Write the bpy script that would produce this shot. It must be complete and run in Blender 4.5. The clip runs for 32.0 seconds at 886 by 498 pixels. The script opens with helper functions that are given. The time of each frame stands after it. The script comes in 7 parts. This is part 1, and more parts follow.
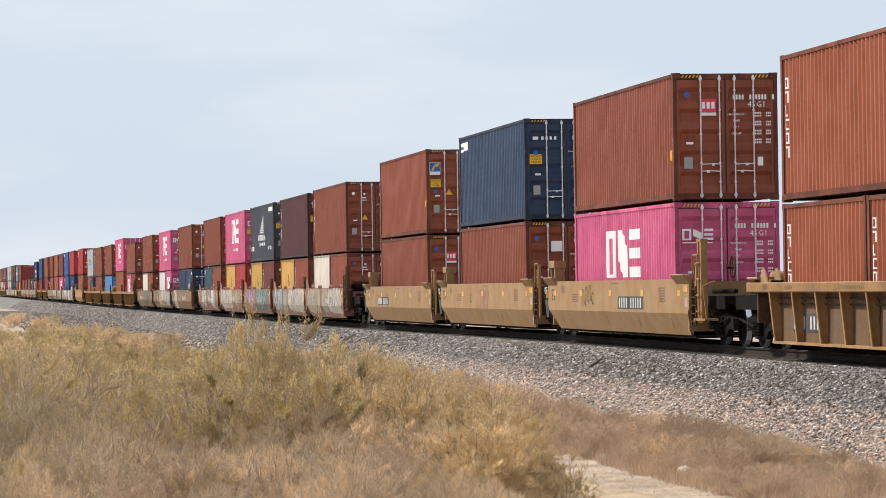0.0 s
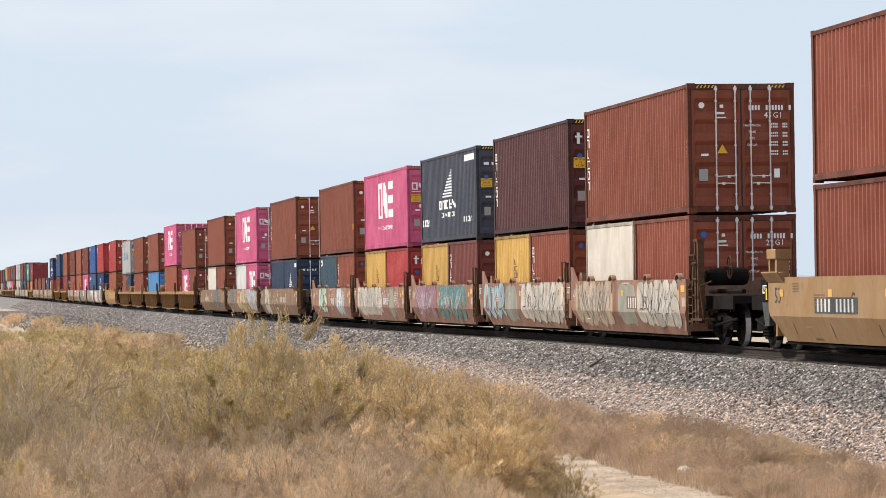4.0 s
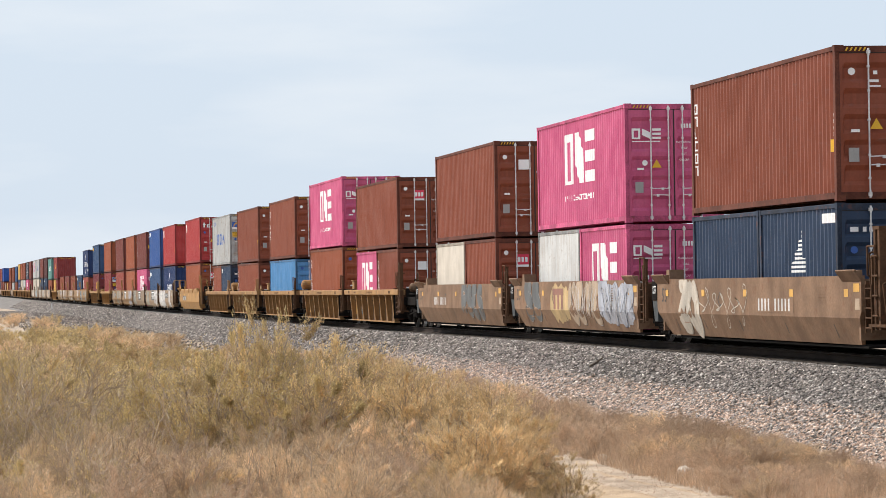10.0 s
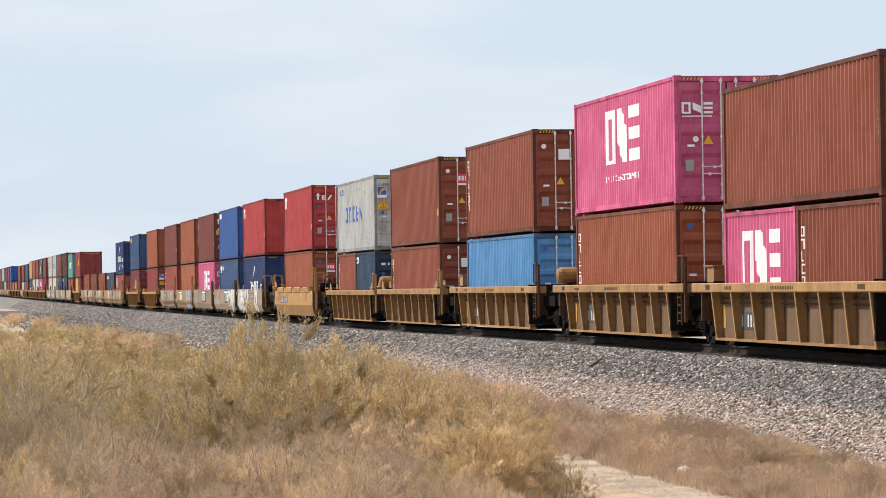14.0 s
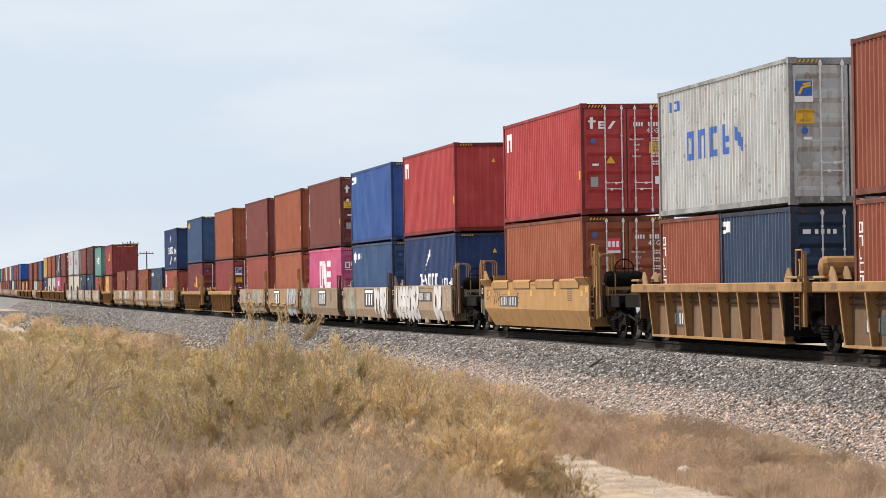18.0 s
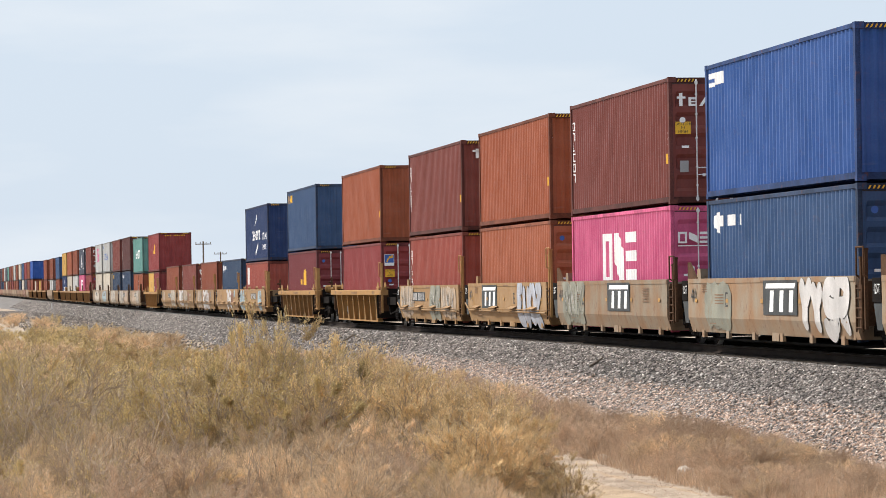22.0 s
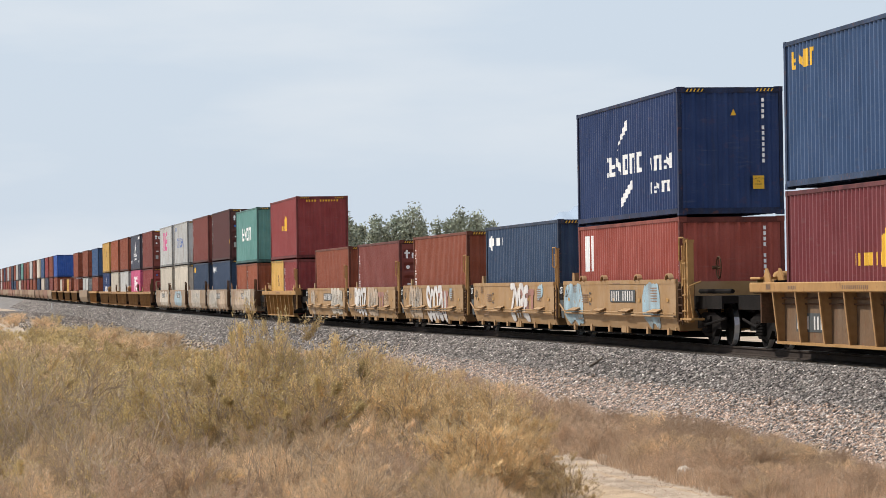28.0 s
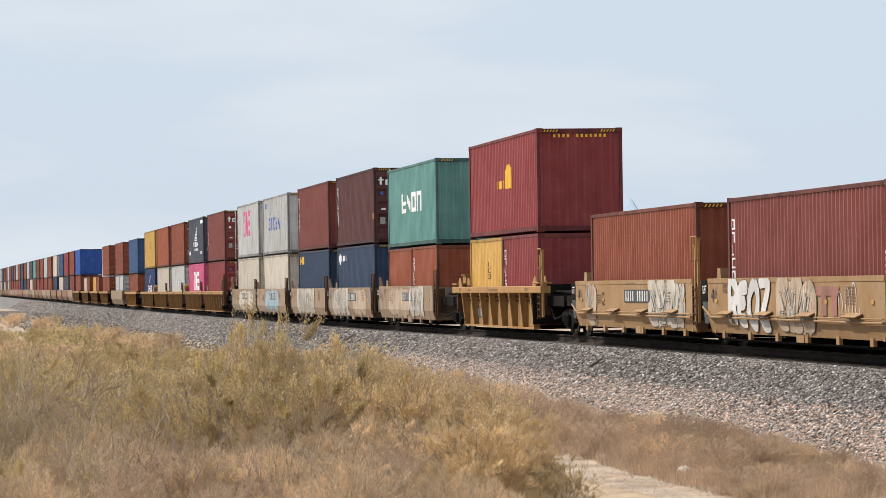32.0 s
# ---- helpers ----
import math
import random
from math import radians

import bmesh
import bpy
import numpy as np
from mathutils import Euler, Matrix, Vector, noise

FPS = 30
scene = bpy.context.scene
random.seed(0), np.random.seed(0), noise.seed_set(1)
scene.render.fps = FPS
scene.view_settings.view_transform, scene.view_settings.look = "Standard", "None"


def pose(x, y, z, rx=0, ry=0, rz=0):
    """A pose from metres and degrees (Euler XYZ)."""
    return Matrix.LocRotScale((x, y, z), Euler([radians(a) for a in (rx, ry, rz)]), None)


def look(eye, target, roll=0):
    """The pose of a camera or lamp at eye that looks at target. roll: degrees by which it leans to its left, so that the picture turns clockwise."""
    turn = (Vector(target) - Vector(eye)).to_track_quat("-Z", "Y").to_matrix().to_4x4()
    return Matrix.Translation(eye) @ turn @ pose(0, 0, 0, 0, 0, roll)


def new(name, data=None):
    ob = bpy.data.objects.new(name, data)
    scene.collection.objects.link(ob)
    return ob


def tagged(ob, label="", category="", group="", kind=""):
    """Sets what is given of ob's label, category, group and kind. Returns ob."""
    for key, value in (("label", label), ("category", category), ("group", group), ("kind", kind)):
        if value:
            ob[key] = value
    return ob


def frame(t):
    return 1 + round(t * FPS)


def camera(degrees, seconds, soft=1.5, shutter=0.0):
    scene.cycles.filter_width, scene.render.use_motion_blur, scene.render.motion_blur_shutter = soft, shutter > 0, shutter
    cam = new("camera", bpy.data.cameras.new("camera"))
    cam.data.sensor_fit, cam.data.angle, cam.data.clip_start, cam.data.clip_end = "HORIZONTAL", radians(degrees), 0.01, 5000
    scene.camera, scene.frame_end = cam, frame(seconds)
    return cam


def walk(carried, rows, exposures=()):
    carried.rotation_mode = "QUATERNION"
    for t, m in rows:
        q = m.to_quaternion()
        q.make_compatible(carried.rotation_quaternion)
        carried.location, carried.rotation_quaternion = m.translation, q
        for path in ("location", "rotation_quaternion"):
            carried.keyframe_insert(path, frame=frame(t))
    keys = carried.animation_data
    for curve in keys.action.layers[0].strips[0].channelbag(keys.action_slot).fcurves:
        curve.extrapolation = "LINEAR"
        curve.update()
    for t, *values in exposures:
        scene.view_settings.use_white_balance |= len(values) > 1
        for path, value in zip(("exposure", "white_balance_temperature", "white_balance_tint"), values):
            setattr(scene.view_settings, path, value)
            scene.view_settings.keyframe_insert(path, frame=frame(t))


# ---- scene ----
RAIL = 1.40                      # height of the rail top over the plain
EYE = Vector((0.0, 0.0, RAIL + 1.384))
YAW, PITCH, LEAN = radians(8.4305), radians(0.6284), -0.8427
AHEAD = Vector((math.sin(YAW) * math.cos(PITCH), math.cos(YAW) * math.cos(PITCH), math.sin(PITCH)))
AIM = look(EYE, EYE + AHEAD * 50, LEAN)
cam = camera(14.984, 32.0, soft=0.5)
walk(cam, [(0.0, AIM), (32.0, AIM)], exposures=[(0.0, -0.05), (2.0, 0.0), (25.0, 0.0), (28.0, -0.13), (29.0, -0.2), (31.0, -0.22), (32.0, -0.1)])

# ---- daylight ----
SUN_EL, SUN_AZ = radians(46), radians(-54)      # azimuth from +Y towards +X
sun_dir = Vector((math.sin(SUN_AZ) * math.cos(SUN_EL), math.cos(SUN_AZ) * math.cos(SUN_EL), math.sin(SUN_EL)))
sun = new("sun", bpy.data.lights.new("sun", "SUN"))
sun.data.energy, sun.data.angle, sun.data.color = 5.2, radians(1.0), (1.0, 0.95, 0.88)
sun.matrix_world = look(sun_dir * 200, (0, 0, 0))

world = bpy.data.worlds.new("world")
scene.world = world
world.use_nodes = True
wn, wl = world.node_tree.nodes, world.node_tree.links
wn.clear()
sky = wn.new("ShaderNodeTexSky")
sky.sky_type, sky.sun_disc, sky.sun_elevation, sky.sun_rotation = "NISHITA", False, SUN_EL, SUN_AZ
sky.air_density, sky.dust_density, sky.ozone_density = 1.0, 1.4, 1.2
wcoord = wn.new("ShaderNodeTexCoord")


def world_noise(scale, stretch, detail):
    mp = wn.new("ShaderNodeMapping")
    mp.inputs["Scale"].default_value = stretch
    t = wn.new("ShaderNodeTexNoise")
    t.inputs["Scale"].default_value, t.inputs["Detail"].default_value = scale, detail
    wl.new(wcoord.outputs["Generated"], mp.inputs["Vector"])
    wl.new(mp.outputs["Vector"], t.inputs["Vector"])
    return t.outputs["Fac"]


def world_range(sock, a, b, c, d):
    r = wn.new("ShaderNodeMapRange")
    for key, val in zip(("From Min", "From Max", "To Min", "To Max"), (a, b, c, d)):
        r.inputs[key].default_value = val
    wl.new(sock, r.inputs["Value"])
    return r.outputs["Result"]


def world_mix(fac, a, b):
    x = wn.new("ShaderNodeMix")
    x.data_type = "RGBA"
    wl.new(fac, x.inputs["Factor"])
    for key, val in (("A", a), ("B", b)):
        if isinstance(val, tuple):
            x.inputs[key].default_value = (*val, 1)
        else:
            wl.new(val, x.inputs[key])
    return x.outputs["Result"]


# thin high cloud: thick haze low over the plain, clearing to blue overhead, with pale wisps
parts = wn.new("ShaderNodeSeparateXYZ")
wl.new(wcoord.outputs["Generated"], parts.inputs["Vector"])
haze = world_range(parts.outputs["Z"], 0.085, 0.18, 0.93, 0.05)
hazy = world_mix(haze, sky.outputs["Color"], (6.95, 7.95, 9.15))
wisp = world_range(world_noise(6.0, (1.0, 1.0, 4.5), 7), 0.46, 0.72, 0.0, 0.8)
thin = wn.new("ShaderNodeMath")
thin.operation = "MULTIPLY"
wl.new(wisp, thin.inputs[0])
wl.new(haze, thin.inputs[1])
veil = world_range(parts.outputs["Z"], 0.12, 0.5, 0.0, 0.5)
clouded = world_mix(veil, world_mix(thin.outputs["Value"], hazy, (8.8, 9.2, 9.6)), (12.0, 12.4, 12.9))
wback = wn.new("ShaderNodeBackground")
wback.inputs["Strength"].default_value = 0.1
wout = wn.new("ShaderNodeOutputWorld")
wl.new(clouded, wback.inputs["Color"])
wl.new(wback.outputs["Background"], wout.inputs["Surface"])

# ---- materials ----
def material(name, rgb, rough=0.6, metal=0.0, grain=40.0, spread=0.18, streak=0.0, stain=(0.12, 0.08, 0.05), spots=0.0,
             spot_rgb=(0.16, 0.06, 0.03), bump=0.15, each=0.0, island=0.0, stretch=(1, 1, 1), second=None, shine=0.5, runs=9.0, scuff=0.0):
    """Painted, rusty, stony or dusty surface: tone at two scales, vertical streaks, spots of wear and fine relief."""
    m = bpy.data.materials.new(name)
    m.use_nodes = True
    n, l = m.node_tree.nodes, m.node_tree.links
    b = n["Principled BSDF"]
    b.inputs["Roughness"].default_value, b.inputs["Metallic"].default_value = rough, metal
    b.inputs["Specular IOR Level"].default_value = shine
    co = n.new("ShaderNodeTexCoord")
    mp = n.new("ShaderNodeMapping")
    mp.inputs["Scale"].default_value = stretch
    l.new(co.outputs["Object"], mp.inputs["Vector"])

    def noise_node(scale, detail=4, source=mp):
        t = n.new("ShaderNodeTexNoise")
        t.inputs["Scale"].default_value, t.inputs["Detail"].default_value = scale, detail
        l.new(source.outputs["Vector"], t.inputs["Vector"])
        return t

    def spread_of(sock, lo, hi, a, z):
        r = n.new("ShaderNodeMapRange")
        r.inputs["From Min"].default_value, r.inputs["From Max"].default_value = lo, hi
        r.inputs["To Min"].default_value, r.inputs["To Max"].default_value = a, z
        l.new(sock, r.inputs["Value"])
        return r.outputs["Result"]

    def mixed(fac, a, z, how="MIX"):
        x = n.new("ShaderNodeMix")
        x.data_type, x.blend_type = "RGBA", how
        if isinstance(fac, float):
            x.inputs["Factor"].default_value = fac
        else:
            l.new(fac, x.inputs["Factor"])
        for key, val in (("A", a), ("B", z)):
            if isinstance(val, tuple):
                x.inputs[key].default_value = (*val, 1)
            else:
                l.new(val, x.inputs[key])
        return x.outputs["Result"]

    wide, fine = noise_node(1.3), noise_node(grain, 6)
    dark = tuple(c * (1 - spread) for c in rgb)
    light = second or tuple(min(1.0, c * (1 + spread)) for c in rgb)
    colour = mixed(spread_of(wide.outputs["Fac"], 0.35, 0.65, 0.0, 1.0), dark, light)
    gray = spread_of(fine.outputs["Fac"], 0.3, 0.7, 1 - spread * 0.7, 1 + spread * 0.7)
    hsv = n.new("ShaderNodeHueSaturation")
    l.new(colour, hsv.inputs["Color"])
    l.new(gray, hsv.inputs["Value"])
    colour = hsv.outputs["Color"]
    if streak:
        ms = n.new("ShaderNodeMapping")
        ms.inputs["Scale"].default_value = (runs, runs, 0.06 * runs)
        l.new(co.outputs["Object"], ms.inputs["Vector"])
        st = noise_node(1.0, 5, ms)
        colour = mixed(spread_of(st.outputs["Fac"], 0.5, 0.78, 0.0, streak), colour, stain)
    if scuff:
        mc = n.new("ShaderNodeMapping")
        mc.inputs["Scale"].default_value = (1.1, 1.1, 7.0)
        l.new(co.outputs["Object"], mc.inputs["Vector"])
        sc = noise_node(1.6, 7, mc)
        colour = mixed(spread_of(sc.outputs["Fac"], 0.61, 0.7, 0.0, scuff), colour, tuple(0.72 * c + 0.06 for c in rgb))
    if spots:
        sp = noise_node(5.0, 8)
        colour = mixed(spread_of(sp.outputs["Fac"], 0.6, 0.67, 0.0, spots), colour, spot_rgb)
    if each or island:
        info = n.new("ShaderNodeObjectInfo") if each else n.new("ShaderNodeNewGeometry")
        sock = info.outputs["Random" if each else "Random Per Island"]
        k = each or island
        h2 = n.new("ShaderNodeHueSaturation")
        l.new(spread_of(sock, 0, 1, 1 - k, 1 + k), h2.inputs["Value"])
        l.new(colour, h2.inputs["Color"])
        colour = h2.outputs["Color"]
    l.new(colour, b.inputs["Base Color"])
    if bump:
        bp = n.new("ShaderNodeBump")
        bp.inputs["Strength"].default_value, bp.inputs["Distance"].default_value = bump, 0.01
        l.new(fine.outputs["Fac"], bp.inputs["Height"])
        l.new(bp.outputs["Normal"], b.inputs["Normal"])
    return m


def paint(name, rgb, wear=0.4, spots=0.1, stain=None):
    """Container paint: slightly faded in patches, with run-off streaks and a few rust specks."""
    grey = sum(rgb) / 3
    faded = tuple(0.9 * c * 1.12 + 0.1 * (grey + 0.05) for c in rgb)
    return material(name, rgb, rough=0.5, grain=25, spread=0.1, streak=wear, spots=spots, bump=0.12, each=0.1,
                    stain=stain or tuple(0.45 * c + 0.012 for c in rgb), second=faded, shine=0.27, scuff=0.4)


HUES = {
    "or": ("orange_brown_paint", (0.31, 0.08, 0.032)),
    "rs": ("rosy_brown_paint", (0.27, 0.067, 0.032)),
    "oo": ("faded_orange_paint", (0.42, 0.122, 0.055)),
    "rb": ("warm_red_paint", (0.32, 0.066, 0.045)),
    "br": ("red_brown_paint", (0.245, 0.061, 0.028)),
    "dk": ("dark_brown_paint", (0.2, 0.048, 0.036)),
    "db": ("blackish_brown_paint", (0.10, 0.032, 0.03)),
    "mr": ("maroon_paint", (0.26, 0.04, 0.04)),
    "pk": ("magenta_paint", (0.57, 0.096, 0.215), 0.3, 0.05),
    "nv": ("navy_paint", (0.026, 0.051, 0.102)),
    "cb": ("deep_blue_paint", (0.012, 0.036, 0.125)),
    "gy": ("slate_paint", (0.06, 0.067, 0.094)),
    "bl": ("blue_paint", (0.03, 0.1, 0.33)),
    "eb": ("bright_blue_paint", (0.02, 0.09, 0.38), 0.2, 0.1),
    "sb": ("steel_blue_paint", (0.034, 0.082, 0.19)),
    "wn": ("wine_red_paint", (0.18, 0.03, 0.036)),
    "dn": ("dull_blue_paint", (0.03, 0.062, 0.125)),
    "ts": ("faded_teal_blue_paint", (0.04, 0.088, 0.125)),
    "lb": ("light_blue_paint", (0.085, 0.28, 0.56)),
    "rd": ("red_paint", (0.42, 0.04, 0.04)),
    "wh": ("white_paint", (0.50, 0.51, 0.50), 0.75, 0.4, (0.27, 0.18, 0.11)),
    "cr": ("cream_paint", (0.58, 0.52, 0.43), 0.3, 0.1),
    "yl": ("mustard_paint", (0.62, 0.37, 0.085), 0.35, 0.2),
    "tl": ("teal_paint", (0.11, 0.27, 0.245)),
}
PAINT = {k: paint(*given) for k, given in HUES.items()}
# Panel colour darkened to take in shade on the rails, with grime and rust.
RIM = {k: material(given[0].replace("paint", "shaded_grimy_frame_paint"), tuple((0.8 if k == "pk" else 0.42) * c + 0.016 for c in given[1]), rough=0.7, grain=30, spread=0.3, streak=0.5,
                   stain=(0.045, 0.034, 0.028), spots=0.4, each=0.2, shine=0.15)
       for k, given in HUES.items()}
TAN = material("tan_car_paint", (0.325, 0.193, 0.086), grain=6, spread=0.07, streak=0.15, stain=(0.25, 0.14, 0.075), spots=0.2, each=0.08, shine=0.1, runs=3.2, bump=0.25, second=(0.34, 0.222, 0.122))
UMBER = material("brown_car_paint", (0.215, 0.135, 0.086), grain=18, spread=0.2, streak=0.5, stain=(0.14, 0.08, 0.05), spots=0.4, each=0.12, shine=0.1, runs=3.2, bump=0.25)
GOLD = material("yellow_ochre_car_paint", (0.36, 0.205, 0.08), grain=6, spread=0.08, streak=0.3, stain=(0.24, 0.13, 0.06), spots=0.35, each=0.08, shine=0.1, runs=3.2, bump=0.25)
SLATE = material("slate_grey_steel_paint", (0.06, 0.066, 0.068), rough=0.7, grain=20, spread=0.25, streak=0.4, stain=(0.03, 0.026, 0.022), shine=0.2)
DUST = material("dusty_patched_car_paint", (0.325, 0.2, 0.115), grain=18, spread=0.1, streak=0.45, stain=(0.2, 0.115, 0.07), spots=0.4, each=0.1, second=(0.29, 0.245, 0.185), shine=0.1, runs=3.2, bump=0.25)
RUST = material("rusty_red_car_paint", (0.27, 0.15, 0.105), grain=18, spread=0.22, streak=0.6, stain=(0.15, 0.08, 0.06), spots=0.5, each=0.12, shine=0.1, runs=3.2, bump=0.25)
POSTS = material("dark_brown_post_paint", (0.085, 0.046, 0.026), rough=0.8, grain=20, spread=0.3, spots=0.4, shine=0.1)
STEEL = material("dark_running_gear_steel", (0.014, 0.012, 0.011), rough=0.9, spread=0.3, shine=0.04)
BRIGHT = material("polished_rail_steel", (0.7, 0.7, 0.7), rough=0.38, metal=1.0, spread=0.1, bump=0.03)
RAILSTEEL = material("brown_rail_steel", (0.035, 0.026, 0.021), rough=0.85, spread=0.3, shine=0.1)
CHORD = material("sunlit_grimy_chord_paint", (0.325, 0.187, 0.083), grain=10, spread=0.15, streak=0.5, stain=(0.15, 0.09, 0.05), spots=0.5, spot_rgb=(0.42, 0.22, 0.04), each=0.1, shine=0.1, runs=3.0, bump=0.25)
# Web paints: shade under the sunlit chord put into darker tones, plus grime.
WEB = material("shaded_grimy_web_paint", (0.195, 0.113, 0.06), grain=12, spread=0.2, streak=0.65, stain=(0.085, 0.055, 0.038), spots=0.5, each=0.15, shine=0.1, runs=3.5, second=(0.17, 0.115, 0.075))
OCHRE = material("shaded_stained_ochre_web_paint", (0.27, 0.16, 0.07), grain=12, spread=0.15, streak=0.45, stain=(0.15, 0.09, 0.045), spots=0.4, each=0.1, shine=0.1, runs=3.5)
GALV = material("galvanised_rod_steel", (0.72, 0.72, 0.72), rough=0.4, metal=0.0, spread=0.2)
RUBBER = material("black_seal_rubber", (0.02, 0.02, 0.02), rough=0.7)
WHITE = material("white_marking_paint", (0.88, 0.88, 0.87), grain=30, spread=0.08, bump=0.05)
AMBER = material("faded_amber_marking_paint", (0.60, 0.33, 0.07), spread=0.15, bump=0.05)
YELLOW = material("yellow_marking_paint", (0.80, 0.46, 0.03), spread=0.1, bump=0.05)
BLACK = material("black_marking_paint", (0.025, 0.025, 0.025), spread=0.1, bump=0.05)
REDM = material("red_marking_paint", (0.72, 0.05, 0.10), spread=0.1, bump=0.05)
BLUEM = material("blue_marking_paint", (0.04, 0.12, 0.42), spread=0.1, bump=0.05)
PINKM = material("pink_marking_paint", (0.65, 0.09, 0.27), spread=0.1, bump=0.05)
GREYM = material("grey_placard_metal", (0.36, 0.36, 0.35), rough=0.45, spread=0.15, bump=0.05)
SPRAY = {
    "w": material("white_spray_paint", (0.55, 0.53, 0.51), spread=0.15, bump=0.05, streak=0.3, stain=(0.42, 0.38, 0.35), spots=0.3, spot_rgb=(0.4, 0.33, 0.27), runs=4.0),
    "t": material("teal_spray_paint", (0.035, 0.15, 0.15), spread=0.22, bump=0.05, streak=0.35, stain=(0.24, 0.16, 0.1), spots=0.5, spot_rgb=(0.27, 0.17, 0.09), runs=4.0),
    "p": material("purple_spray_paint", (0.26, 0.115, 0.18), spread=0.22, bump=0.05, streak=0.35, stain=(0.24, 0.16, 0.1), spots=0.5, spot_rgb=(0.27, 0.17, 0.09), runs=4.0),
    "b": material("pale_blue_spray_paint", (0.24, 0.34, 0.39), spread=0.3, bump=0.05, streak=0.6, stain=(0.27, 0.18, 0.11), spots=0.85, spot_rgb=(0.27, 0.17, 0.09), runs=4.0),
    "k": BLACK,
    "c": material("cream_spray_paint", (0.46, 0.41, 0.34), spread=0.22, bump=0.05, streak=0.35, stain=(0.24, 0.16, 0.1), spots=0.5, spot_rgb=(0.27, 0.17, 0.09), runs=4.0),
    "g": material("grey_green_spray_paint", (0.235, 0.235, 0.185), spread=0.22, bump=0.05, streak=0.35, stain=(0.24, 0.16, 0.1), spots=0.5, spot_rgb=(0.27, 0.17, 0.09), runs=4.0),
    "s": material("sandy_spray_paint", (0.395, 0.295, 0.205), spread=0.22, bump=0.05, streak=0.35, stain=(0.24, 0.16, 0.1), spots=0.5, spot_rgb=(0.27, 0.17, 0.09), runs=4.0),
    "r": material("dull_red_spray_paint", (0.26, 0.11, 0.08), spread=0.22, bump=0.05, streak=0.35, stain=(0.24, 0.16, 0.1), spots=0.5, spot_rgb=(0.27, 0.17, 0.09), runs=4.0),
    "a": material("grey_blue_spray_paint", (0.36, 0.38, 0.43), spread=0.22, bump=0.05, streak=0.35, stain=(0.24, 0.16, 0.1), spots=0.5, spot_rgb=(0.27, 0.17, 0.09), runs=4.0),
    "m": material("mauve_spray_paint", (0.42, 0.26, 0.28), spread=0.22, bump=0.05, streak=0.35, stain=(0.24, 0.16, 0.1), spots=0.5, spot_rgb=(0.27, 0.17, 0.09), runs=4.0),
    "o": material("faded_orange_spray_paint", (0.45, 0.24, 0.06), spread=0.2, bump=0.05),
    "d": material("drab_green_spray_paint", (0.105, 0.11, 0.085), spread=0.25, bump=0.05, streak=0.3, stain=(0.24, 0.16, 0.1), runs=4.0),
    "h": material("slate_spray_paint", (0.095, 0.1, 0.1), spread=0.25, bump=0.05, streak=0.3, stain=(0.2, 0.14, 0.1), runs=4.0),
    "v": material("violet_grey_spray_paint", (0.1, 0.09, 0.17), spread=0.25, bump=0.05),
    "n": material("mint_spray_paint", (0.36, 0.5, 0.38), spread=0.25, bump=0.05, streak=0.3, stain=(0.24, 0.16, 0.1), runs=4.0),
    "y": material("straw_spray_paint", (0.48, 0.34, 0.16), spread=0.22, bump=0.05, streak=0.35, stain=(0.24, 0.16, 0.1), spots=0.5, spot_rgb=(0.27, 0.17, 0.09), runs=4.0),
}
EARTH = material("dry_sandy_earth", (0.34, 0.26, 0.185), rough=0.95, grain=14, spread=0.22, bump=0.5, second=(0.44, 0.35, 0.26))
ROAD = material("pale_dirt_track", (0.40, 0.305, 0.21), rough=0.95, grain=30, spread=0.16, bump=0.8, shine=0.1)
BALLAST = material("grey_ballast_bed", (0.15, 0.138, 0.128), rough=0.95, grain=24, spread=0.5, bump=1.0)


def stone_material(name, tones):
    """Broken stones, each of its own tone along a ramp."""
    m = material(name, (0.3, 0.3, 0.3), rough=0.9, grain=40, spread=0.15, bump=0.3)
    n, l = m.node_tree.nodes, m.node_tree.links
    geo, ramp, mul = n.new("ShaderNodeNewGeometry"), n.new("ShaderNodeValToRGB"), n.new("ShaderNodeMix")
    mul.data_type, mul.blend_type = "RGBA", "SOFT_LIGHT"
    mul.inputs["Factor"].default_value = 0.5
    while len(ramp.color_ramp.elements) < len(tones):
        ramp.color_ramp.elements.new(0.5)
    for e, (at, rgb) in zip(ramp.color_ramp.elements, tones):
        e.position, e.color = at, (*rgb, 1)
    b = n["Principled BSDF"]
    old = b.inputs["Base Color"].links[0].from_socket
    l.new(geo.outputs["Random Per Island"], ramp.inputs["Fac"])
    l.new(ramp.outputs["Color"], mul.inputs["A"])
    l.new(old, mul.inputs["B"])
    l.new(mul.outputs["Result"], b.inputs["Base Color"])
    return m


STONE = stone_material("crushed_grey_stone", [(0.0, (0.072, 0.064, 0.059)), (0.4, (0.21, 0.187, 0.17)), (0.75, (0.345, 0.303, 0.274)), (0.9, (0.47, 0.415, 0.375)), (1.0, (0.75, 0.71, 0.66))])
PALESTONE = stone_material("pale_pinkish_stone", [(0.0, (0.25, 0.17, 0.125)), (0.4, (0.46, 0.325, 0.245)), (0.75, (0.6, 0.44, 0.34)), (1.0, (0.85, 0.7, 0.6))])
TIE = material("weathered_tie_timber", (0.09, 0.07, 0.055), rough=0.9, grain=30, spread=0.3, each=0.25)
TWIG = material("grey_dead_twigs", (0.44, 0.35, 0.26), rough=0.9, spread=0.25, island=0.3)


